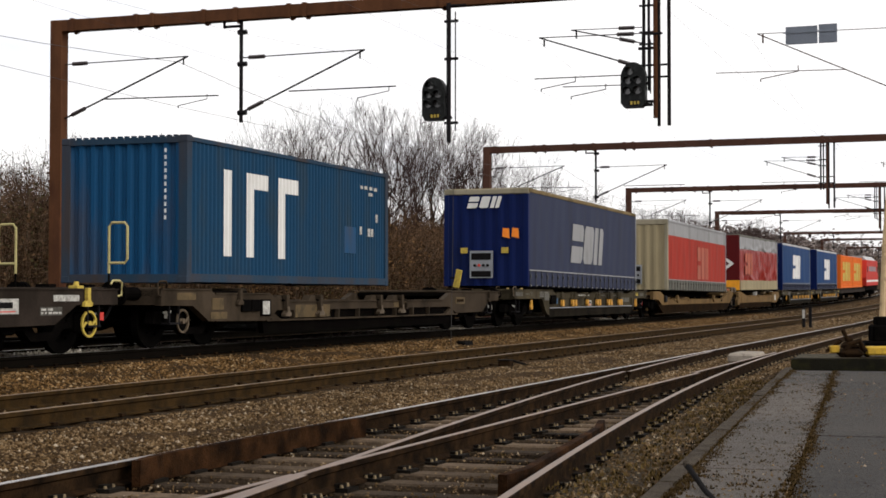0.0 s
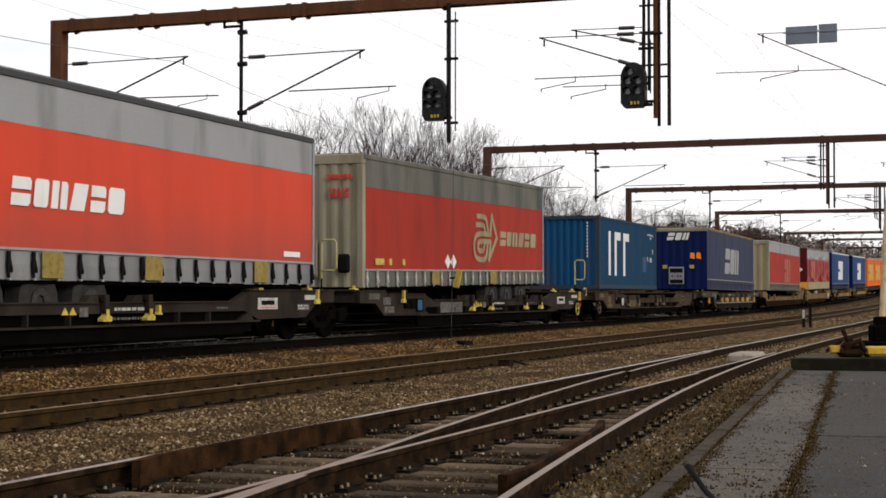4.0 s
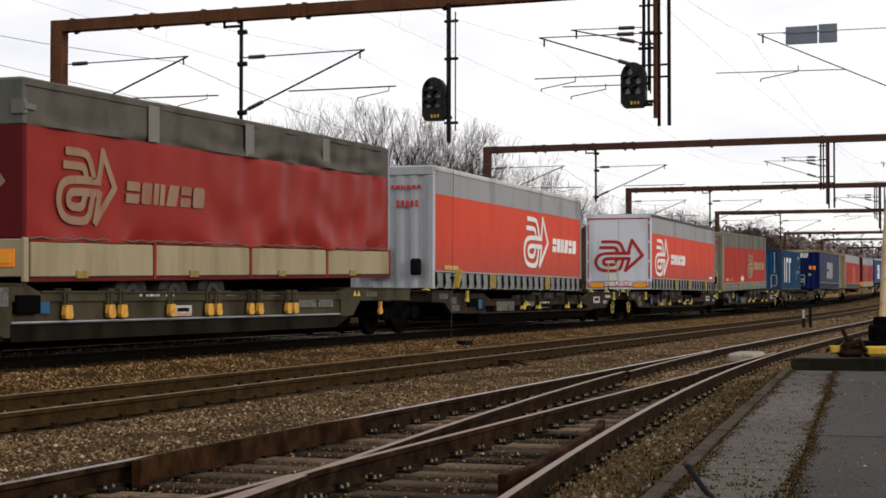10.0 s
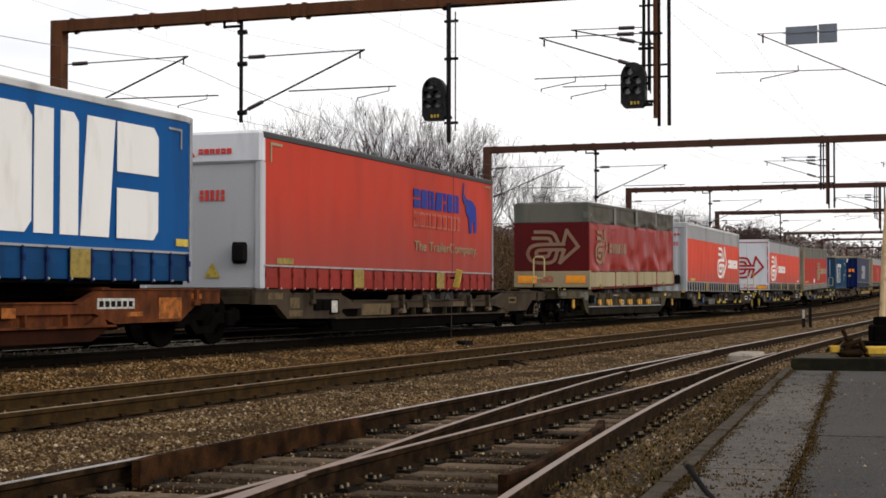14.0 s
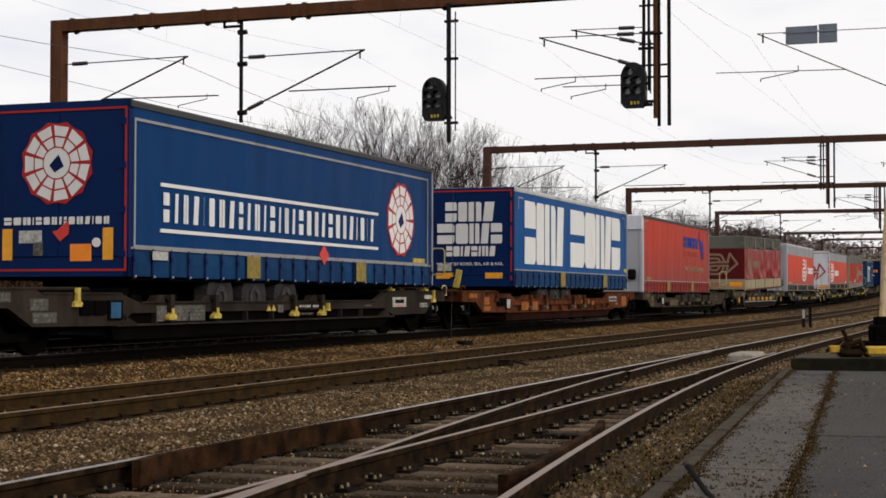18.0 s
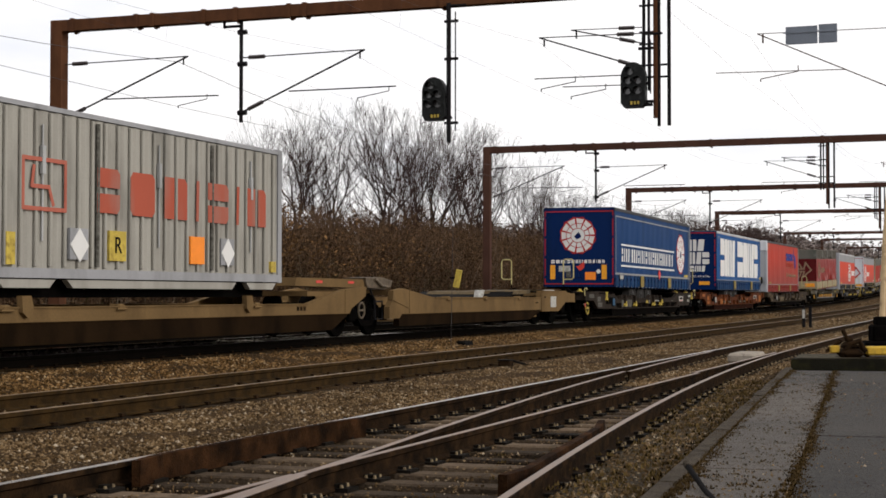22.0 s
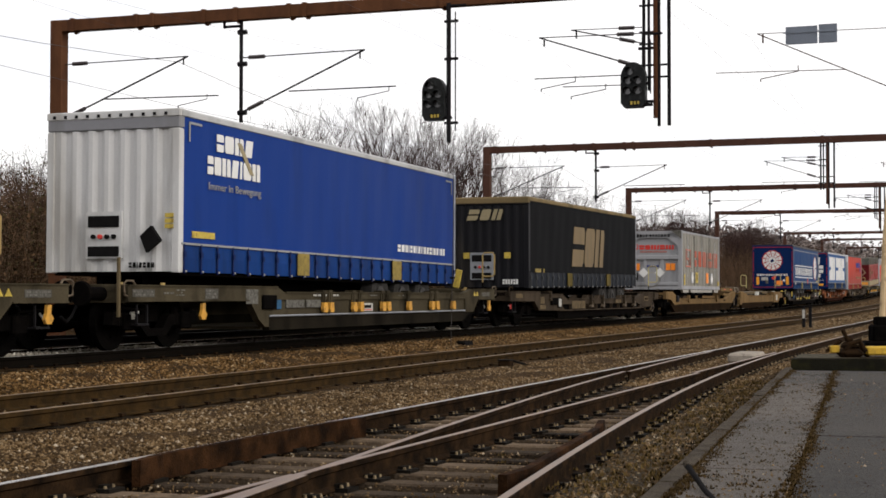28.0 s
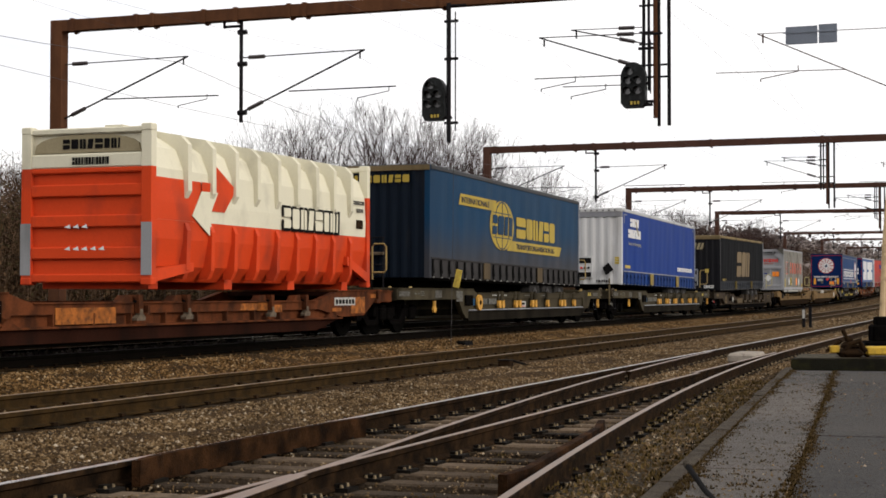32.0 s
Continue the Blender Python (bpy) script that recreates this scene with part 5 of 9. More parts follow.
def bar_hook(w, x, body, foot_m, mid=0.76, label=""):
    """A folding hook over the sill: its hinge hump, curved arm and foot."""
    h = part("fold_hook", Shape().prism([(x - 0.055, mid + 0.10), (x + 0.06, mid + 0.10), (x + 0.06, 0.66), (x + 0.05, 0.60), (x - 0.04, 0.60), (x - 0.05, 0.66)][::-1], -1.445, -1.365)
             .prism([(x - 0.40, mid), (x - 0.26, mid + 0.115), (x + 0.10, mid + 0.12), (x + 0.17, mid + 0.05), (x + 0.19, mid)][::-1], -1.33, -1.18)
             .box(x - 0.06, x + 0.07, -1.44, -1.2, mid + 0.075, mid + 0.125), body, w)
    part("hook_foot", Shape().prism([(x - 0.035, 0.665), (x + 0.045, 0.665), (x + 0.05, 0.585), (x + 0.13, 0.545), (x + 0.12, 0.485), (x - 0.12, 0.485), (x - 0.125, 0.525), (x - 0.03, 0.575)][::-1], -1.455, -1.36), foot_m, h, label)
    part("hinge_pin", Shape().tube([(x - 0.12, -1.385, mid + 0.02), (x + 0.13, -1.385, mid + 0.02)], 0.022, 6), M["under"], h)


def end_gear(w, x, d, grip, seed):
    """Brake pipe, hoses and a step with its grip below a platform's end; d points inwards."""
    rng = random.Random(seed)
    part("grip", Shape().tube([(x + d * 0.02, -1.33, 0.86), (x - d * 0.10, -1.35, 0.88), (x - d * 0.12, -1.35, 1.06), (x - d * 0.04, -1.35, 1.10), (x + d * 0.14, -1.35, 1.10), (x + d * 0.20, -1.35, 1.04)], 0.018, 6), grip, w, "painted hand grip")
    part("air_hose", Shape().tube([(x - d * 0.02, -0.45, 0.72), (x - d * 0.18, -0.46, 0.55), (x - d * 0.30, -0.45, 0.46), (x - d * 0.42, -0.42, 0.55)], 0.024, 6), M["black"], w)
    part("cock", Shape().tube([(x + d * 0.35, -1.18, 0.60), (x + d * 0.45, -1.22, 0.55), (x + d * 0.52, -1.22, 0.62)], 0.018, 6), M["label_white"], w, "white cock handle")
    part("step", Shape().box(x + d * 0.55 - 0.17, x + d * 0.55 + 0.17, -1.30, -1.12, 0.40, 0.43).box(x + d * 0.55 - 0.17, x + d * 0.55 - 0.14, -1.28, -1.25, 0.43, 0.74).box(x + d * 0.55 + 0.14, x + d * 0.55 + 0.17, -1.28, -1.25, 0.43, 0.74), M["black_steel"], w)
    part("pipe", Shape().tube([(x + d * 0.1, -1.15, 0.68), (x + d * 0.9, -1.15, 0.64), (x + d * 1.0, -1.1, 0.5)], 0.02, 6), M["under"], w)
    if rng.random() < 0.7:
        part("tag", Shape().box(x + d * 0.3 - 0.05, x + d * 0.3 + 0.05, -1.262, -1.255, 0.50, 0.62), M["red_mark"] if rng.random() < 0.4 else M["label_grey"], w)


def twist_locks(w, xs, m):
    for x in xs:
        part("twist_lock", Shape().tube([(x, -1.1, 0.98), (x, -1.1, 1.08)], [0.055, 0.035], 8).box(x - 0.09, x + 0.09, -1.18, -1.02, 0.97, 1.02, c=0.01), m, w, "container lock")


def sill_wagon(w, L, lay, style, body, low, seed, end0, end1):
    """The long sills of a pocket wagon with raised platform ends and a low pocket."""
    g = dict(LAYOUTS[lay])
    k = L - g["right"] - 0.05
    if lay == "A":      # a longer or shorter one differs in its front platform
        for key in ("rise", "diag", "up"):
            g[key] = tuple(v + k for v in g[key])
        g["hooks"], g["small"] = tuple(v + k * 0.9 for v in g["hooks"]), g["small"] + k * 0.9
    elif end0:          # with an outer end at its rear, the platform is longer there
        for key in ("step", "dip", "rise", "diag"):
            g[key] = tuple(v + 0.6 for v in g[key])
        g["hooks"], g["small"], g["low0"], g["left"] = tuple(v + 0.6 for v in g["hooks"]), g["small"] + 0.6, g["low0"] + 0.55, 0.05
    g["right"] = L - 0.05
    x0, x1, (a0, a1), (d0, d1), (r0, r1), (e0, e1), (u0, u1), lo = g["left"], g["right"], g["step"], g["dip"], g["rise"], g["diag"], g["up"], g["low0"]
    u0, u1 = min(u0, x1 - 1.3), min(u1, x1 - 0.8)
    for sd in (-1, 1):
        y0, y1 = near_far(sd, 1.22, 1.35)
        out = [(x0, 0.97), (a1 + 0.06, 0.97), (a1 + 0.2, 0.905), (d0, 0.905), (d1, 0.76), (r0, 0.76), (r1, 0.94), (x1, 0.96), (x1, 0.735), (u1, 0.735), (u0, 0.455), (e1, 0.44), (e0 - 0.1, 0.60),
               (lo + 0.55, 0.60), (lo + 0.27, 0.43), (lo, 0.415), (a1, 0.435), (a0, 0.70), (x0, 0.71)]
        part("side_sill", Shape().prism(out[::-1], y0, y1), body, w)
        yw = near_far(sd, 1.22, 1.27)
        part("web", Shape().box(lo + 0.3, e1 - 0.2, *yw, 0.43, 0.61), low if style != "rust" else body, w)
        yf = near_far(sd, 1.16, 1.375)
        flange = Shape().box(lo + 0.1, e1 + 0.02, *yf, 0.40, 0.432)
        flange.box(d1, r0, *near_far(sd, 1.2, 1.385), 0.752, 0.776)
        flange.box(x0, a1 + 0.06, *near_far(sd, 1.2, 1.375), 0.962, 0.985).box(a1 + 0.22, d0, *near_far(sd, 1.2, 1.375), 0.897, 0.918).box(r1, x1, *near_far(sd, 1.2, 1.375), 0.955, 0.975)
        part("flange", flange, body, w)
        part("lower_sill", Shape().prism([(lo + 0.05, 0.40), (e1 - 0.02, 0.40), (e0 - 0.1, 0.19), (lo + 0.12, 0.19)][::-1], *near_far(sd, 1.20, 1.30)), low, w, "dark lower sill")
        x = d1 + 0.5
        while x < r0 - 0.2:
            part("rib", Shape().box(x - 0.02, x + 0.02, *near_far(sd, 1.26, 1.36), 0.43, 0.61), body, w)
            x += 1.05
        part("gusset", Shape().prism([(lo + 0.28, 0.60), (lo + 0.34, 0.43), (lo + 0.75, 0.43)][::-1], *near_far(sd, 1.26, 1.35)).prism([(e1 - 0.35, 0.60), (e1 - 0.75, 0.43), (e1 - 0.2, 0.43)], *near_far(sd, 1.26, 1.35)), body, w)
    # platforms and the pocket's floor
    floor = Shape().box(x0, d0 - 0.6, -1.2, 1.2, 0.86, 0.955).box(r1 + 0.2, x1, -1.2, 1.2, 0.86, 0.95).box(lo, e1 - 0.4, -1.2, 1.2, 0.22, 0.27)
    part("platform", floor, low, w)
    for xa in (x0 + 0.05, d0 - 0.85, r1 + 0.3, x1 - 0.35):
        part("cross_beam", Shape().box(xa, xa + 0.26, -1.18, 1.18, 0.90, 1.0, c=0.02), body, w)
    for xa in (x0, x1 - 0.12):
        part("head_stock", Shape().box(xa, xa + 0.12, -1.30, 1.30, 0.72, 0.985), body, w)
    foot_m = {"dark": M["yellow"], "rust": M["worn_steel"]}.get(style, M["worn_steel"])
    for x in g["hooks"]:
        bar_hook(w, x, body, foot_m, label="yellow hook foot" if style == "dark" else "scuffed bare hook foot")
    x = g["small"]
    part("small_hook", Shape().prism([(x - 0.03, 0.72), (x + 0.03, 0.72), (x + 0.035, 0.61), (x + 0.08, 0.57), (x - 0.07, 0.57), (x - 0.03, 0.61)][::-1], -1.43, -1.36), M["yellow"] if style == "dark" else body, w)
    # fittings on the sills
    for xa, z0, z1, mm in ((a1 + 1.16, 0.585, 0.80, "under"), (a1 + 1.52, 0.585, 0.80, "under")):
        part("valve_box", Shape().box(xa, xa + 0.33, -1.40, -1.33, z0, z1, c=0.012), M[mm], w)
    fx = a1 + 1.95
    fr = part("plate_frame", Shape().box(fx - 0.03, fx + 0.37, -1.375, -1.345, 0.50, 0.80), M["under"], w)
    part("plate", Shape().box(fx + 0.03, fx + 0.31, -1.385, -1.374, 0.53, 0.77, c=0.004), M["blue_box"] if style == "dark" else M["label_white"], fr, "blue plate" if style == "dark" else "pale plate")
    end_m = M["yellow"] if style == "dark" else body
    for x in (a1 + 1.05, x1 - 0.9):
        part("end_hook", Shape().prism([(x - 0.03, 0.985), (x + 0.05, 0.985), (x + 0.05, 0.80), (x + 0.11, 0.76), (x + 0.09, 0.71), (x - 0.1, 0.71), (x - 0.09, 0.77), (x - 0.03, 0.80)][::-1], -1.42, -1.365), end_m, w)
    if style == "dark":
        twist_locks(w, (x0 + 0.25, x1 - 0.75, x1 - 2.9), M["yellow"])
    if end0:
        end_gear(w, x0, 1, M["pale_yellow"] if style == "dark" else body, seed)
    if end1:
        end_gear(w, x1, -1, M["pale_yellow"] if style == "dark" else body, seed + 50)
    # stencils and plates
    grey = "label_grey" if style == "dark" else "tan_patch" if style == "plain" else "orange_patch"
    if style == "dark":
        plate_words(w, x0 + 0.48, 0.85, 0.58, 0.11, "label_grey", 2, seed)
        plate_words(w, a1 - 0.04, 0.745, 0.40, 0.15, "label_grey", 3, seed + 1)
        plate_words(w, a1 + 0.02, 0.56, 0.55, 0.13, "label_grey", 2, seed + 2)
        part("marking", Shape().box(d1 + 0.5, d1 + 1.3, -1.362, -1.349, 0.46, 0.71), M["label_grey"], w, "pale data panel")
        plate_words(w, d1 + 1.33, 0.585, 0.75, 0.24, "label_grey", 4, seed + 3)
        h = g["hooks"][0] if lay == "B" else g["hooks"][2] - 1.6
        for k2 in (0.62, 0.82):
            part("warning_triangle", Shape().prism([(h + k2 - 0.09, 0.59), (h + k2 + 0.09, 0.59), (h + k2, 0.70)], -1.362, -1.35), M["yellow"], w, "yellow warning triangle")
        part("marking", Shape().box(h + 1.0, h + 1.22, -1.36, -1.349, 0.56, 0.70), M["label_grey"], w)
        plate_words(w, h + 1.95, 0.665, 0.9, 0.075, "label_white", 1, seed + 4)
        plate_words(w, h + 1.9, 0.52, 0.85, 0.06, "label_grey", 1, seed + 5)
        plate_words(w, h + 5.2, 0.66, 0.4, 0.05, "label_grey", 1, seed + 6)
        px = r1 + 0.35
        pl = part("plate", Shape().box(px, px + 0.8, -1.362, -1.349, 0.62, 0.83), M["label_white"], w, "white plate with a red bar")
        part("bar", Shape().box(px + 0.08, px + 0.72, -1.367, -1.361, 0.645, 0.66), M["red_mark"], pl)
        part("bar", Shape().box(px + 0.14, px + 0.66, -1.367, -1.361, 0.70, 0.78), M["black"], pl)
        part("marking", Shape().box(u1 - 0.6, u1 + 0.05, -1.358, -1.349, 0.79, 0.88), M["label_white"], w)
        plate_words(w, u1 - 0.9, 0.65, 0.5, 0.1, "label_white", 2, seed + 7)
    else:
        for xa, n, z, t in ((x0 + 0.5, 0.62, 0.86, 0.12), (a1 + 0.1, 0.42, 0.73, 0.2), (a1 + 0.05, 0.6, 0.53, 0.12), (d1 + 0.55, 1.6, 0.575, 0.24), (r0 - 3.2, 0.8, 0.67, 0.12)):
            part("repaint_patch", Shape().box(xa, xa + n, -1.358, -1.349, z - t / 2, z + t / 2), M[grey], w, "faded repaint patch")
        if style == "rust":
            for xa, n, z0, z1 in ((u1 - 1.25, 0.72, 0.50, 0.84), (u1 - 0.2, 0.35, 0.82, 0.90), (r0 - 2.55, 0.42, 0.60, 0.74), (r0 - 1.85, 0.32, 0.56, 0.70), (u1 - 2.2, 0.45, 0.55, 0.62)):
                part("repaint_patch", Shape().box(xa, xa + n, -1.358, -1.349, z0, z1), M["orange_patch"], w, "bright orange repaint patch")
            pl = part("plate", Shape().box(r1 - 0.1, r1 + 0.95, -1.36, -1.349, 0.67, 0.83), M["label_white"], w, "white stencilled plate")
            for k2 in range(6):
                part("bar", Shape().box(r1 - 0.05 + 0.165 * k2, r1 + 0.06 + 0.165 * k2, -1.365, -1.359, 0.70, 0.79), M["black"], pl)
        else:
            pl = part("plate", Shape().box(r1 + 0.3, r1 + 1.0, -1.36, -1.349, 0.66, 0.83), M["tan_patch"], w, "faded orange plate")
            part("bar", Shape().box(r1 + 0.4, r1 + 0.9, -1.365, -1.359, 0.71, 0.78), M["rail_brown"], pl)
    return x0, x1


def deep_wagon(w, L, mirror, body, low, seed, end0, end1):
    """A wagon whose deep pocket carries a row of orange hooks between slim platforms."""
    hooks = [20.1 - h for h in GREEN_HOOKS] if mirror else list(GREEN_HOOKS)
    p0, p1 = (5.1, 16.4) if mirror else (3.7, 14.95)
    x0, x1 = 0.27, L - 0.05
    if p1 > L - 2.2:
        p1 = L - 2.4
        hooks = [h for h in hooks if h < p1 - 0.6]
    for sd in (-1, 1):
        y0, y1 = near_far(sd, 1.22, 1.35)
        out = [(x0, 1.03), (p0 + 0.4, 1.03), (p0 + 0.72, 0.925), (p1 - 0.1, 0.93), (p1 + 0.5, 1.03), (x1, 1.03), (x1, 0.785), (p1 + 1.0, 0.77), (p1 + 0.62, 0.46), (p1, 0.46), (p1, 0.79),
               (p0 + 0.05, 0.79), (p0 + 0.05, 0.30), (p0 - 0.10, 0.30), (p0 - 0.36, 0.44), (p0 - 0.70, 0.775), (x0, 0.785)]
        part("side_sill", Shape().prism(out[::-1], y0, y1), body, w)
        part("pocket_side", Shape().box(p0 + 0.05, p1, *near_far(sd, 1.24, 1.31), 0.46, 0.80), body, w)
        part("belly", Shape().prism([(p0 + 0.05, 0.475), (p1 + 0.55, 0.475), (p1 - 0.2, 0.235), (p0 + 0.1, 0.235)][::-1], *near_far(sd, 1.20, 1.335)), M["wagon_green_low"], w, "near-black belly")
        part("belly_rail", Shape().tube([(p0 + 0.05, y0 - 0.015 if sd < 0 else y1 + 0.015, 0.497), (p1 - 0.1, y0 - 0.015 if sd < 0 else y1 + 0.015, 0.497)], 0.019, 6), M["galv"], w, "bare steel rubbing rail")
        part("flange", Shape().box(x0, p0 + 0.4, *near_far(sd, 1.2, 1.375), 1.02, 1.04).box(p0 + 0.75, p1 - 0.1, *near_far(sd, 1.2, 1.38), 0.915, 0.94).box(p1 + 0.5, x1, *near_far(sd, 1.2, 1.375), 1.02, 1.04).box(x0, p0 - 0.75, *near_far(sd, 1.2, 1.37), 0.775, 0.795).box(p1 + 1.0, x1, *near_far(sd, 1.2, 1.37), 0.765, 0.787), body, w)
    floor = Shape().box(x0, p0 - 0.5, -1.2, 1.2, 0.92, 1.0).box(p1 + 0.6, x1, -1.2, 1.2, 0.92, 1.0).box(p0, p1, -1.2, 1.2, 0.25, 0.3)
    part("platform", floor, body, w)
    for xa in (x0 + 0.1, p0 - 0.9, p1 + 0.7, x1 - 0.5):
        part("cross_beam", Shape().box(xa, xa + 0.24, -1.18, 1.18, 0.98, 1.045, c=0.02), body, w)
    for xa in (x0, x1 - 0.12):
        part("head_stock", Shape().box(xa, xa + 0.12, -1.30, 1.30, 0.76, 1.035), body, w)
    for x in hooks:
        h = part("fold_hook", Shape().prism([(x - 0.02, 0.735), (x + 0.13, 0.735), (x + 0.165, 0.57), (x + 0.12, 0.535), (x - 0.02, 0.545), (x - 0.045, 0.60)][::-1], -1.43, -1.36), M["orange_hook"], w, "orange folding hook")
        part("hook_strap", Shape().box(x - 0.015, x + 0.035, -1.385, -1.30, 0.70, 0.95).box(x + 0.075, x + 0.125, -1.385, -1.30, 0.70, 0.95).box(x - 0.03, x + 0.14, -1.40, -1.22, 0.93, 0.975), body, h)
    px = hooks[3] + 0.25 if not mirror else 9.6
    pl = part("plate", Shape().box(px, px + 0.6, -1.325, -1.309, 0.54, 0.71), M["label_white"], w, "white plate with a red bar")
    part("bar", Shape().box(px + 0.06, px + 0.54, -1.331, -1.324, 0.56, 0.575), M["red_mark"], pl)
    part("bar", Shape().box(px + 0.12, px + 0.5, -1.331, -1.324, 0.61, 0.67), M["black"], pl)
    bx = p0 + 0.15 if not mirror else p0 - 0.25
    part("valve_box", Shape().box(bx, bx + 0.55, -1.40, -1.30, 0.62, 0.88, c=0.015), M["under"], w)
    part("valve_lid", Shape().box(bx - 0.62, bx - 0.15, -1.36, -1.345, 0.72, 0.98, c=0.004), M["label_grey"], w)
    part("blue_plate", Shape().box(bx + 0.62, bx + 0.84, -1.345, -1.30, 0.62, 0.86), M["blue_box"], w, "blue plate")
    for xe in (2.6, L - 0.6) if mirror else (1.8, L - 1.9):
        part("end_hook", Shape().prism([(xe - 0.04, 0.74), (xe + 0.06, 0.74), (xe + 0.05, 0.62), (xe + 0.11, 0.55), (xe + 0.06, 0.47), (xe - 0.06, 0.47), (xe - 0.10, 0.53), (xe - 0.05, 0.62)][::-1], -1.40, -1.35), M["orange_hook"], w, "orange end hook")
    twist_locks(w, (x0 + 0.2, 1.75, L - 1.7), M["dull_yellow"])
    for xa, n, z, t, mm, rows in ((x0 + 0.15, 0.62, 0.91, 0.10, "label_grey", 2), (1.35, 0.35, 0.91, 0.05, "label_grey", 1), (1.75, 0.28, 0.92, 0.12, "label_grey", 3), (2.75, 0.42, 0.90, 0.16, "label_grey", 3),
                                  (7.1, 1.3, 0.875, 0.06, "label_white", 1), (10.0, 0.5, 0.875, 0.04, "label_grey", 1), (11.6, 0.5, 0.87, 0.04, "label_grey", 1), (p1 + 1.3, 0.6, 0.90, 0.09, "label_grey", 2)):
        plate_words(w, xa, z, n, t, mm, rows, seed + int(10 * xa))
    dx = p1 - 2.0 if not mirror else p0 + 0.8
    part("marking", Shape().box(dx, dx + 0.8, -1.345, -1.309, 0.64, 0.86), M["label_grey"], w, "pale data panel")
    part("marking", Shape().box(dx + 0.9, dx + 1.6, -1.345, -1.309, 0.64, 0.86), M["label_grey"], w, "pale data panel")
    for xt in (p1 + 0.7, p1 + 0.9):
        part("warning_triangle", Shape().prism([(xt - 0.08, 0.86), (xt + 0.08, 0.86), (xt, 0.97)], -1.362, -1.35), M["yellow"], w, "yellow warning triangle")
    if mirror and not end0:
        hw = part("hand_wheel", Shape().disc((p0 + 0.77, 0.69), 0.20, -1.43, -1.37, 24, 0.06), M["orange_hook"], w, "yellow hand wheel")
        part("hub", Shape().disc((p0 + 0.77, 0.69), 0.055, -1.45, -1.30, 12), M["under"], hw)
    if mirror and end0:
        part("hand_pole", Shape().box(0.095, 0.145, -1.30, -1.25, 0.54, 1.46, c=0.008), M["pole_tan"], w, "upright tan pole at the wagon's end")
    if end0:
        end_gear(w, x0, 1, M["worn_steel"], seed)
    if end1:
        end_gear(w, x1, -1, M["worn_steel"], seed + 50)
    return x0, x1


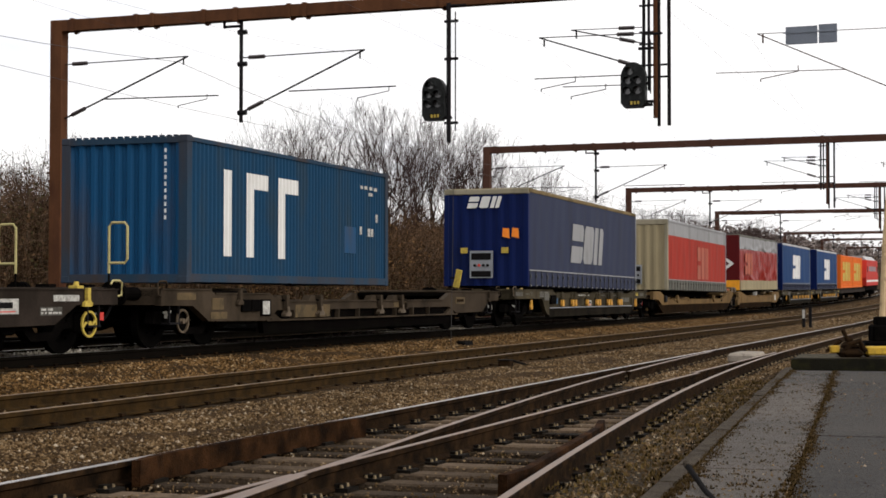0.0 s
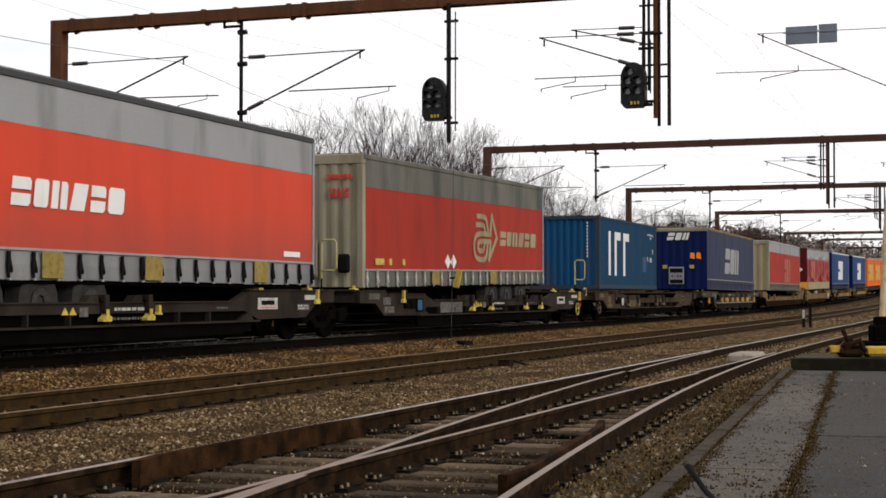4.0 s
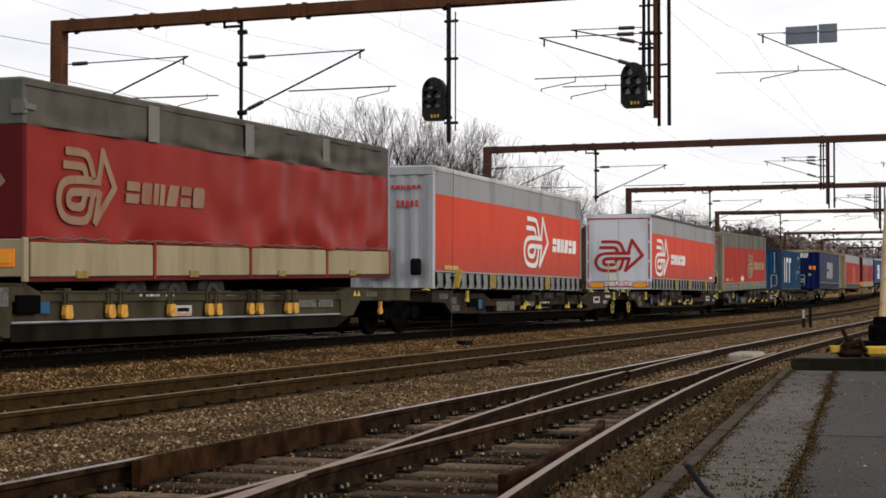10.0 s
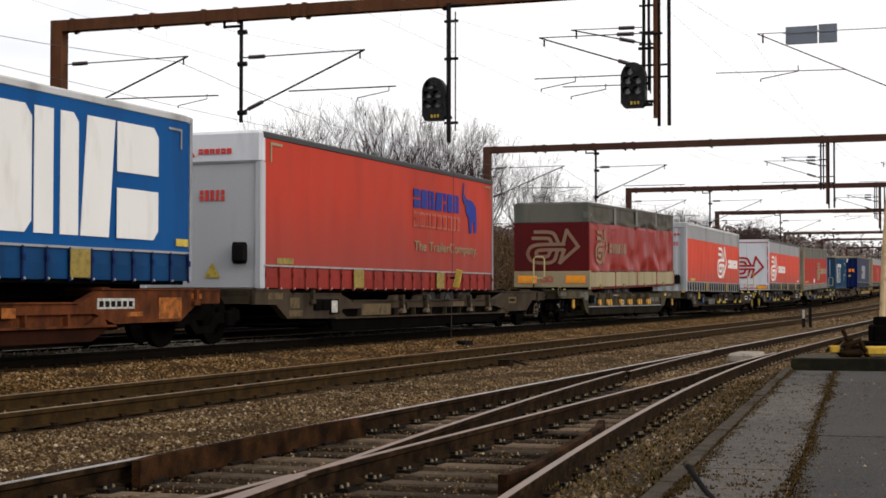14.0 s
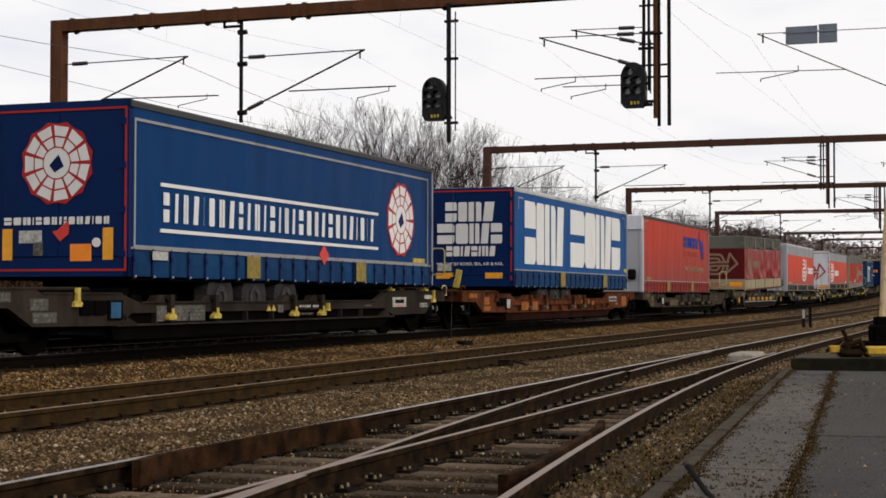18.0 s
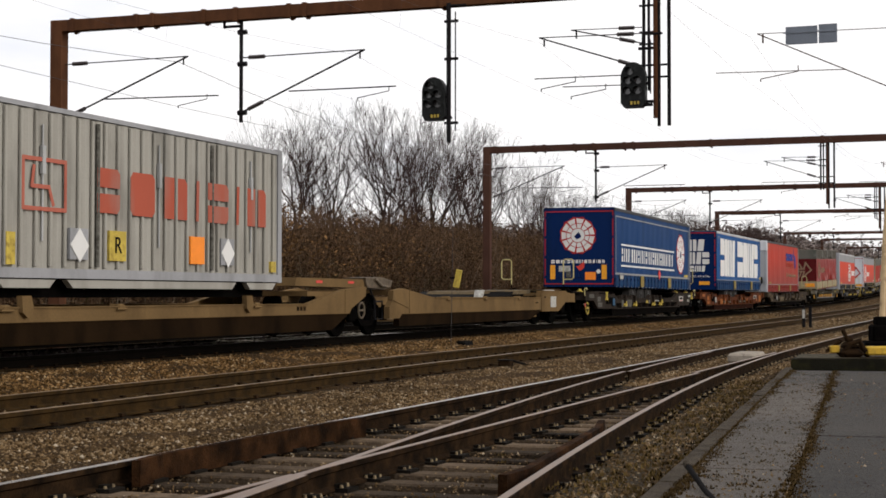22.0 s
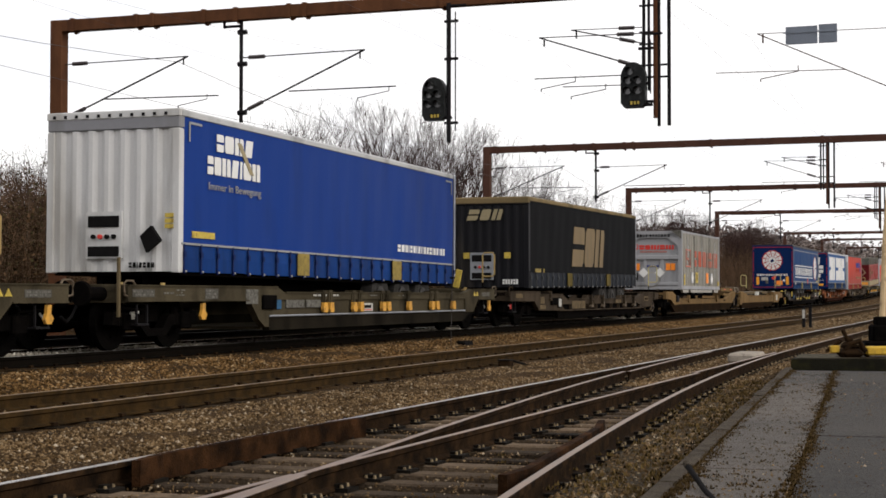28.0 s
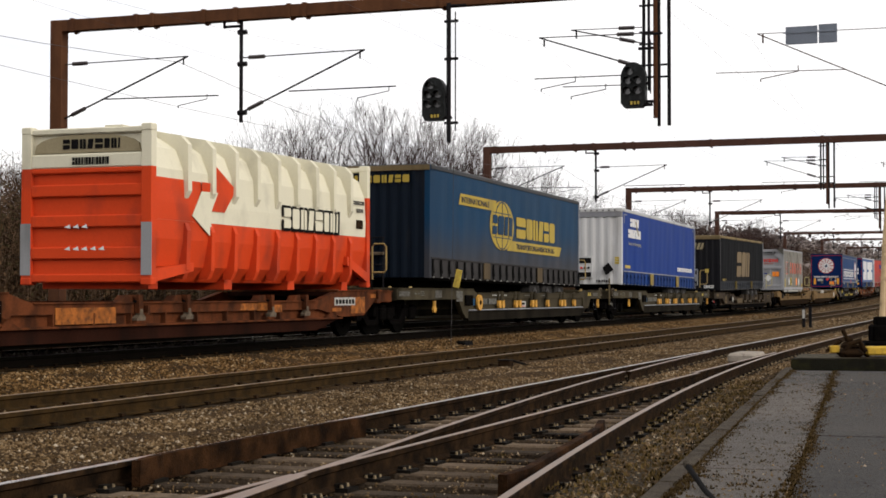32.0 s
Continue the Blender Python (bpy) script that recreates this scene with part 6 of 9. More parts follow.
def tan_wagon(w, L, body, low, end0, end1):
    """A tan wagon with a smooth sloping side above a dark belly."""
    p0, p1 = (3.05, 12.0) if not end0 else (3.2, L - 3.8)
    x0, x1 = 0.15 if not end0 else 0.05, L - (0.05 if end1 else 0.85)
    u0, u1 = (p1 + 1.9, p1 + 2.65)
    for sd in (-1, 1):
        y0, y1 = near_far(sd, 1.22, 1.35)
        if end0:
            out = [(x0, 1.02), (1.3, 1.02), (2.3, 0.80), (p0, 0.72), (p1, 0.70), (p1 + 1.85, 1.0), (x1, 1.05), (x1 - 0.05, 0.85), (x1 - 0.8, 0.60), (x1 - 0.9, 0.50), (p0, 0.50), (1.7, 0.48), (0.95, 0.70), (x0, 0.72)]
            part("lower_sill", Shape().prism([(0.92, 0.50), (x1 - 0.9, 0.50), (x1 - 1.75, 0.18), (1.9, 0.18)][::-1], *near_far(sd, 1.20, 1.335)), low, w, "dark lower sill")
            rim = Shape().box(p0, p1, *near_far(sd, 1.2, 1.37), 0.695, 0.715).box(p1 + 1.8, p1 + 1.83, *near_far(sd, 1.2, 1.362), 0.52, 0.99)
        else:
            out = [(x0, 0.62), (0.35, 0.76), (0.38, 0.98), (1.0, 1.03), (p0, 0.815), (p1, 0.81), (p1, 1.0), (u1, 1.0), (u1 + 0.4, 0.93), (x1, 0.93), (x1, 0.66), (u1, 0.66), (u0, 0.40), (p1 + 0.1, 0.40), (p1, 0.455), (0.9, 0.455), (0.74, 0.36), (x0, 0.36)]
            part("lower_sill", Shape().prism([(0.76, 0.455), (p1 + 0.15, 0.455), (p1 - 1.1, 0.19), (0.76, 0.19)][::-1], *near_far(sd, 1.20, 1.335)), low, w, "dark lower sill")
            rim = Shape().box(p0, p1, *near_far(sd, 1.2, 1.37), 0.80, 0.825).box(1.34, 1.38, *near_far(sd, 1.2, 1.362), 0.47, 0.98)
            rim.box(p1 - 0.02, p1 + 0.05, *near_far(sd, 1.2, 1.365), 0.42, 1.0).box(p1, u1, *near_far(sd, 1.2, 1.37), 0.985, 1.01)
            rim.prism([(0.30, 0.80), (1.36, 0.60), (1.36, 0.575), (0.30, 0.77)][::-1], *near_far(sd, 1.33, 1.365))
        part("side_sill", Shape().prism(out[::-1], y0, y1), body, w)
        part("rim", rim, body, w)
    floor = Shape().box(0.4, 1.3, -1.2, 1.2, 0.88, 0.98).box(p1 + 0.3, x1, -1.2, 1.2, 0.86, 0.95).box(p0, p1, -1.2, 1.2, 0.25, 0.3)
    part("platform", floor, body, w)
    for x in (p0 + 0.9, p0 + 3.8, p1 - 2.2):
        zz = -0.105 if end0 else 0.0
        part("bracket", Shape().box(x - 0.09, x + 0.09, -1.39, -1.2, 0.755 + zz, 0.85 + zz, c=0.02).tube([(x - 0.14, -1.38, 0.77 + zz), (x + 0.14, -1.38, 0.77 + zz)], 0.02, 6), body, w)
    if end0:
        for x in (p0 + 1.3, p1 - 2.6):
            part("fold_hook", Shape().prism([(x - 0.12, 0.87), (x + 0.10, 0.87), (x + 0.16, 0.70), (x + 0.02, 0.56), (x - 0.1, 0.64)][::-1], -1.42, -1.33), body, w)
        part("lamp_box", Shape().box(1.95, 2.35, -1.43, -1.34, 0.60, 0.86, c=0.03), M["black_steel"], w)
        for k in range(3):
            part("marking", Shape().box(p1 - 0.5 + 0.15 * k, p1 - 0.4 + 0.15 * k, -1.356, -1.349, 0.58, 0.66), M["rail_brown"], w)
    else:
        flap = part("stop_flap", Shape().prism([(6.62, 0.82), (6.80, 0.82), (6.92, 1.01), (6.72, 1.01)][::-1], -1.3, -1.1), M["label_white"], w, "pale stop flap")
        ht = part("folded_hitch", Shape().prism([(6.85, 0.83), (11.6, 0.83), (11.9, 0.98), (8.2, 0.97)][::-1], -0.9, 0.9), M["black"], w, "folded black hitch")
        part("flap", Shape().prism([(7.4, 0.90), (8.2, 0.92), (8.35, 1.0), (7.6, 0.98)][::-1], -1.0, 0.5), M["tan_patch"], ht, "tan painted flap")
        part("flap", Shape().prism([(10.6, 0.90), (11.8, 0.92), (11.9, 1.03), (10.8, 1.01)][::-1], -1.05, 0.5), M["tan_patch"], ht, "tan painted flap")
        part("flap", Shape().prism([(p1 + 1.3, 0.99), (p1 + 2.4, 0.99), (p1 + 2.2, 1.04), (p1 + 1.1, 1.04)][::-1], -1.1, 0.4), M["label_white"], w, "white painted flap")
        part("plate", Shape().box(12.97, 13.55, -1.362, -1.349, 0.52, 0.84), M["label_white"], w, "white data plate")
        plate_words(w, 12.3, 0.82, 0.35, 0.07, "rail_brown", 1, 3)
        plate_words(w, 11.4, 0.66, 0.35, 0.06, "rail_brown", 1, 4)
    return x0, x1


def section(s0, s1, style, label, bogies, seed=0, end0=True, end1=True, rails=(), lay="B"):
    """One pocket of a pocket wagon from s0 to s1, with its bogies, couplings and hand rails."""
    L = s1 - s0
    body = M["wagon_" + style]
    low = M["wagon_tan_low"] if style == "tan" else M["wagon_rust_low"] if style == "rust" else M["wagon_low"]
    w = moving("pocket_wagon", label, "freight wagon", "wagons of the train", s0)
    if style == "tan":
        x0, x1 = tan_wagon(w, L, body, low, end0, end1)
        if not end1:
            jb = part("hitch_beam", Shape().prism([(L - 4.0, 1.06), (L - 0.9, 1.03), (L + 0.1, 1.03), (L + 0.1, 1.21), (L - 3.9, 1.22)][::-1], -1.16, -0.76), body, w, "raised tan hitch beam over the joint")
            for x in (L - 3.0, L - 1.4):
                part("reflector", Shape().box(x, x + 0.3, -1.166, -1.16, 1.12, 1.17), M["red_mark"], jb)
            part("hitch_block", Shape().prism([(L - 0.5, 1.04), (L + 0.5, 1.0), (L + 0.85, 1.06), (L + 0.95, 1.2), (L + 0.6, 1.24), (L + 0.3, 1.27), (L - 0.6, 1.25)][::-1], -1.22, -0.7).tube([(L - 0.1, -1.24, 1.22), (L + 0.2, -1.26, 1.08), (L + 0.6, -1.25, 1.05)], 0.03, 6), M["worn_steel"], w, "scuffed bare hitch block")
            part("ladder", Shape().tube([(L - 0.3, -1.2, 1.0), (L - 0.1, -1.22, 0.76), (L - 0.08, -1.22, 0.36), (L + 0.34, -1.22, 0.36), (L + 0.34, -1.22, 0.76)], 0.022, 6).tube([(L - 0.1, -1.22, 0.74), (L + 0.34, -1.22, 0.74)], 0.022, 6), M["black_steel"], w)
            ring_q = Shape().disc((L - 0.98, 0.56), 0.18, -1.30, -1.275, 20, 0.145)
            part("brake_wheel", ring_q.box(L - 1.14, L - 0.82, -1.295, -1.28, 0.54, 0.58), M["worn_steel"], w, "bare steel hand brake wheel")
    elif style == "green":
        x0, x1 = deep_wagon(w, L, lay == "M", body, low, seed, end0, end1)
    else:
        x0, x1 = sill_wagon(w, L, lay, style, body, low, seed, end0, end1)
    if end0:
        buffers(w, x0, -1)
    if end1:
        buffers(w, x1, 1)
    for x, bk in bogies:
        bogie(w, x, bk, "yellow" if style == "dark" else "worn_steel")
    for x in rails:
        loop_rail(w, x + 0.58, "pale_yellow" if style in ("dark", "plain", "tan") else "dull_yellow")
    return w


def flat_wagon(s0, s1, label):
    L = s1 - s0
    w = moving("flat_wagon", label, "freight wagon", "wagons of the train", s0)
    part("deck", Shape().box(0, L, -1.3, 1.3, 0.95, 1.08).box(0.2, L - 0.2, -0.4, 0.4, 0.6, 0.95), M["wagon_dark"], w)
    for y in (-1.3, 1.18):
        part("side_sill", Shape().box(0, L, y, y + 0.12, 0.72, 1.1), M["wagon_dark"], w)
    buffers(w, 0, -1)
    buffers(w, L, 1)
    bogie(w, 2.0)
    bogie(w, L - 2.0)
    return w


M["dull_yellow"] = mat("dull_tan_yellow_paint", (0.30, 0.21, 0.08), 0.6, var=0.2, coarse=5, fine=60, bump=0.1)
M["pole_tan"] = mat("grimed_tan_pole", (0.10, 0.075, 0.04), 0.7, var=0.3, coarse=4, fine=50, bump=0.1)
M["dim_panel"] = mat("weathered_grey_panel", (0.075, 0.070, 0.060), 0.75, var=0.4, coarse=7, fine=40, bump=0.1, dirt=(0.03, 0.026, 0.02), dirty=0.5)
M["orange_patch"] = mat("faded_orange_repaint", (0.30, 0.095, 0.018), 0.75, var=0.5, coarse=5, fine=50, bump=0.1, dirt=(0.07, 0.027, 0.012), dirty=0.6)
M["worn_steel"] = mat("scuffed_bare_steel", (0.125, 0.095, 0.065), 0.55, 0.3, var=0.4, coarse=6, fine=60, bump=0.15, dirt=(0.05, 0.035, 0.022), dirty=0.5)
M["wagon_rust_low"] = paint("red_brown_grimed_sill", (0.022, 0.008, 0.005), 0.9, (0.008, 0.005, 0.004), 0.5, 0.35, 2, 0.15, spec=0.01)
M["tan_patch"] = mat("faded_tan_repaint", (0.10, 0.07, 0.035), 0.75, var=0.35, coarse=3, fine=50, bump=0.1, dirt=(0.03, 0.024, 0.015), dirty=0.5)
DARK = "grimy brown grey pocket wagon with yellow hooks"
GREEN = "olive grey pocket wagon with faded orange hooks"
TAN = "dusty tan articulated pocket wagon"
RUST = "faded rust-orange pocket wagon"
PLAIN = "grimy brown pocket wagon with dull fittings"
# from the rear of the train to its front
section(-140.8, -121.4, "rust", RUST, [(2.6, None), (18.9, None)], 1, end1=False, rails=(18.85,))
section(-121.4, -102.6, "green", GREEN, [(0.9, None), (17.0, None)], 2, end0=False, rails=(16.75,), lay="M")
section(-101.3, -82.7, "green", GREEN, [(1.6, None), (17.0, None)], 3, rails=(18.45,), lay="M")
section(-81.4, -62.2, "plain", PLAIN, [(1.6, None), (17.6, 18.5)], 4, rails=(19.1,))
section(-60.8, -43.2, "tan", TAN, [(1.7, None), (17.4, None)], 5, end1=False)
section(-42.9, -27.1, "tan", TAN + ", empty", [(14.2, None)], 6, end0=False, rails=(15.6,))
section(-25.9, -7.3, "dark", DARK, [(1.6, 0.61), (17.0, None)], 7, rails=(18.4,), lay="A")
section(-6.1, 13.0, "rust", RUST, [(1.6, None), (19.0, None)], 8, end1=False, lay="A")
section(13.4, 33.1, "plain", PLAIN, [(18.0, 19.0)], 9, end0=False, rails=(19.55,))
section(34.3, 53.2, "green", GREEN, [(1.6, None), (18.8, None)], 10, end1=False)
section(53.7, 73.4, "dark", DARK, [(18.0, 19.08)], 11, end0=False, rails=(19.55,))
section(74.75, 93.4, "dark", DARK, [(1.6, 0.42), (18.6, None)], 12, end1=False, rails=(18.5,), lay="A")
section(93.8, 113.3, "dark", DARK, [(17.9, 18.8)], 13, end0=False, rails=(19.4,))
section(114.5, 132.2, "plain", PLAIN, [(1.6, 0.9), (16.1, None)], 14, lay="A")
section(133.3, 150.2, "green", GREEN, [(1.6, None), (15.4, None)], 15)
section(151.4, 170.6, "tan", TAN, [(1.7, None), (19.3, None)], 16, end1=False)
section(171.0, 186.0, "tan", TAN, [(13.4, None)], 17, end0=False)
section(187.2, 203.7, "green", GREEN, [(1.6, None), (16.4, None)], 18, end1=False)
section(204.0, 221.2, "green", GREEN, [(15.6, None)], 19, end0=False)
flat_wagon(222.5, 246.0, "dark flat wagon under orange containers")
# ---- loads: trailers, swap bodies and containers ----
NEAR_Y = -1.285
WORDS = M["white"]
SIDE_TURN = pose(0, 0, 0, 90, 0, 0)
END_TURN = pose(0, 0, 0, 90, 0, -90)


def words_end(parent, text, y, z, size, m, label="", x=-0.055):
    return part("lettering", lettering(text, size), m, parent, label, m=pose(x, y, z) @ END_TURN)


def fit_words(parent, text, x0, x1, z, tall, m, label="", at=None):
    """Words along the near side, from x0 to x1, centred on z."""
    me = lettering(text, 1.0)
    xs, ys = [v.co.x for v in me.vertices], [v.co.y for v in me.vertices]
    k, h = (x1 - x0) / (max(xs) - min(xs)), tall / (max(ys) - min(ys))
    turn = pose((x0 + x1) / 2, (NEAR_Y if at is None else at) - 0.012, z) @ SIDE_TURN
    return part("lettering", me, m, parent, label, m=turn @ Matrix.Diagonal((k, h, 1, 1)) @ pose(-(max(xs) + min(xs)) / 2, -(max(ys) + min(ys)) / 2, 0))


def flat(q, outline, where, depth=0.012, at=None):
    """A flat plate: outline in (x, z) on the near side, or in (to the right, z) on the rear end."""
    if where == "side":
        y = (NEAR_Y if at is None else at)
        return q.prism(outline, y - depth, y)
    x = (-0.03 if at is None else at)
    return q.prism([(-a, b) for a, b in outline], x - depth, x, "x")


def rect(a0, a1, z0, z1):
    return [(a0, z0), (a1, z0), (a1, z1), (a0, z1)]


def blocks(parent, a0, a1, z0, z1, widths, m, where="side", slant=0.0, gap=0.2, label="", name="mark_block", at=None):
    """A word mark as a row of plain bars and blocks."""
    total, a = sum(widths), a0
    unit = (a1 - a0) / total
    tall = z1 - z0
    for k, w in enumerate(widths):
        b = a + w * unit - gap * unit
        n = b - a

        def at_z(p, z):
            return (p + slant * (z - z0) / tall, z)

        c = min(n, tall) * 0.12
        h0, h1 = z0 + tall * 0.43, z0 + tall * 0.57
        if n < tall * 0.3 or k % 4 == 3:    # a slanted bar
            outs = [[at_z(a, z0), at_z(b - n * 0.18, z0), at_z(b, z1), at_z(a + n * 0.18, z1)]]
        elif k % 4 == 0:                    # two bars, one over the other
            outs = [[at_z(a, z0), at_z(b - c, z0), at_z(b, z0 + c), at_z(b, h0), at_z(a, h0)], [at_z(a, h1), at_z(b, h1), at_z(b, z1 - c), at_z(b - c, z1), at_z(a, z1)]]
        elif k % 4 == 1:                    # a block with cut corners
            outs = [[at_z(a + c, z0), at_z(b - c, z0), at_z(b, z0 + c), at_z(b, z1 - c), at_z(b - c, z1), at_z(a + c, z1), at_z(a, z1 - c), at_z(a, z0 + c)]]
        else:                               # two upright bars
            outs = [[at_z(a, z0), at_z(a + n * 0.42, z0), at_z(a + n * 0.42, z1), at_z(a, z1)], [at_z(a + n * 0.58, z0), at_z(b, z0), at_z(b, z1 - c), at_z(b - c, z1), at_z(a + n * 0.58, z1)]]
        q = Shape()
        for out in outs:
            flat(q, out, where, at=at)
        part(name, q, m, parent, label)
        a = b + gap * unit


def rounded(line):
    """A line of bars with its corners cut into short bends."""
    for _ in range(2):
        out = [line[0]]
        for p, r in zip(line, line[1:]):
            out += [(0.78 * p[0] + 0.22 * r[0], 0.78 * p[1] + 0.22 * r[1]), (0.22 * p[0] + 0.78 * r[0], 0.22 * p[1] + 0.78 * r[1])]
        line = out + [line[-1]]
    return line


def strokes(parent, lines, box, w, m, where="side", label="", name="emblem", at=None):
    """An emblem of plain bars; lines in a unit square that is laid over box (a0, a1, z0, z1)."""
    a0, a1, z0, z1 = box
    q = Shape()
    k = 0
    for line in lines:
        pts = [Vector((a0 + (a1 - a0) * u, z0 + (z1 - z0) * v)) for u, v in line]
        for p, r in zip(pts, pts[1:]):
            d = (r - p).normalized()
            n = Vector((-d.y, d.x)) * w / 2
            e = d * min(w * 0.35, max(0.02, (r - p).length))
            k += 1
            flat(q, [tuple(p - e - n), tuple(r + e - n), tuple(r + e + n), tuple(p - e + n)], where, 0.010 + 0.0004 * (k % 9), at=at)
    return part(name, q, m, parent, label)


ARROW = [[(0.17, 0.93), (0.44, 0.93), (0.54, 0.88), (0.62, 0.6)], [(0.13, 0.75), (0.40, 0.75), (0.46, 0.72), (0.49, 0.6)],
         [(0.72, 0.57), (0.24, 0.57), (0.09, 0.5), (0.03, 0.3), (0.09, 0.1), (0.22, 0.03), (0.53, 0.03), (0.60, 0.40)],
         [(0.70, 0.41), (0.28, 0.41), (0.2, 0.36), (0.2, 0.25), (0.26, 0.21), (0.42, 0.21), (0.47, 0.38)],
         [(0.70, 0.57), (0.77, 0.97), (0.98, 0.5), (0.64, 0.03), (0.72, 0.41)]]

ARROW = [rounded(line) for line in ARROW[:4]] + ARROW[4:]


def curtain(L, z0, z1, seed, wave=0.012, x0=0.05):
    """The near curtain as a gently rippled sheet with a hem."""
    rng = random.Random(seed)
    n, k = (110, 30) if wave > 0.03 else (60, 8)
    v, f = [], []
    ph = [rng.uniform(0, 6) for _ in range(4)]
    for i in range(n + 1):
        for j in range(k + 1):
            x, u = x0 + (L - 2 * x0) * i / n, j / k
            edge = min(1, i / 3, (n - i) / 3) * min(1, (k - j) / 2 + 0.2)
            calm = 1.0 if wave < 0.03 else 0.3 + 0.7 * min(1.0, max(0.0, (x - 4.8) / 2))
            y = NEAR_Y + 0.012 + calm * edge * wave * (0.5 * math.sin(x * 3.1 + ph[0] + u * 2) + 0.35 * math.sin(x * 7.3 + ph[1] - u * 3) + 0.3 * math.sin(x * 1.1 + ph[2]) - 0.4)
            if wave > 0.03:     # slack folds above the foot of a loose sheet
                y -= max(calm, 1 - 3.5 * u) * edge * 0.038 * (1 - u) ** 1.8 * (math.sin(9 * u + 2.2 * math.sin(x * 1.3 + ph[3])) + 0.6 * math.sin(x * 4.1 + 6 * u + ph[0]))
            v.append((x, y, z0 + (z1 - z0) * u))
    for i in range(n):
        f += [(i * (k + 1) + j, (i + 1) * (k + 1) + j, (i + 1) * (k + 1) + j + 1, i * (k + 1) + j + 1) for j in range(k)]
    return Shape().add(v, f).add([(x0, -1.22, z0), (L - x0, -1.22, z0), (L - x0, NEAR_Y + 0.012, z0), (x0, NEAR_Y + 0.012, z0)], [(0, 1, 2, 3)])


_strap = {}


def skirt(t, L, z0, z1, m, strap_m, style, seed, plates=(), x0=0.1, plate_m=None):
    """The lower edge of a curtain: hanging flaps between straps with buckles, and hooks below."""
    rng = random.Random(seed)
    n = int(L / 0.58)
    v, f = [], []
    c = 8
    for i in range(n):
        xa, xb = x0 + (L - 2 * x0) * i / n, x0 + (L - 2 * x0) * (i + 1) / n
        b = max(0, len(v) - 5)
        bulge, low = rng.uniform(0.012, 0.03), rng.uniform(-0.012, 0.012)
        for a in range(0 if i == 0 else 1, c + 1):
            u = a / c
            e = math.sin(math.pi * u) ** 0.5
            x = xa + (xb - xa) * u
            for zz, o in ((z1, 0.0), (z1 - 0.06, 0.3), ((z0 + z1) / 2, 1.0), (z0 + 0.05, 0.75), (z0 + low * e, 0.5)):
                v.append((x, NEAR_Y + 0.025 - bulge * e * o, zz))
        for a in range(c):
            f += [(b + a * 5 + j, b + a * 5 + j + 1, b + a * 5 + j + 6, b + a * 5 + j + 5) for j in range(4)]
    part("skirt", Shape().add(v, f), m, t)
    key = (round(z1 - z0, 2), style, strap_m.name)
    if key not in _strap:
        h = z1 - z0
        if style == "hook":
            q = Shape().prism([(-0.015, 0.02), (0.018, 0.02), (0.015, h * 0.45), (0.07, h * 0.22), (0.085, h * 0.32), (0.03, h * 0.7), (0.03, h * 0.92), (-0.03, h * 0.92), (-0.03, h * 0.7), (-0.04, h * 0.45)], -0.03, 0.0)
        else:
            q = Shape().box(-0.022, 0.022, -0.010, 0.0, 0, h).box(-0.035, 0.04, -0.03, -0.008, h * 0.52, h * 0.72).box(-0.03, 0.03, -0.02, 0.0, -0.03, 0.03)
        me = q.mesh("strap")
        _strap[key] = me
    if "stud" not in _strap:
        _strap["stud"] = Shape().box(-0.014, 0.014, -0.03, 0.0, -0.016, 0.016).mesh("stud")
        _strap["stud"].materials.append(M["label_white"])
    stud = _strap["stud"]
    for i in range(n + 1):
        me = _strap[key]
        x = x0 + (L - 2 * x0) * i / n
        if not me.materials:
            me.materials.append(strap_m)
        part("strap", me, strap_m, t, m=pose(x, NEAR_Y - 0.002, z0))
        part("stud", stud, M["label_white"], t, m=pose(x + 0.02, NEAR_Y - 0.01, z0 + 0.005))
    for x in plates:
        part("plate", Shape().box(x - 0.26, x + 0.26, NEAR_Y - 0.045, NEAR_Y - 0.02, z0 + 0.02, z1 - 0.02, c=0.008), plate_m or M["dull_plate"], t, "lifting plate of the skirt" if plate_m else "dull yellow lifting plate")


def axles(t, x, z=0.80, r=0.48):
    for k in range(3):
        for y0, y1 in ((-1.2, -0.85), (0.85, 1.2)):
            w = part("wheel", Shape().turned([(0.2, y0 + 0.05), (r - 0.08, y0), (r, y0 + 0.05), (r, y1 - 0.05), (r - 0.08, y1), (0.2, y1)], (x + 1.31 * k, z), 20), M["tyre"], t)
            part("rim", Shape().disc((x + 1.31 * k, z), 0.21, y0 + (0.02 if y0 < 0 else 0.3), y0 + (0.05 if y0 < 0 else 0.33), 16, 0.11), M["rim"], w)


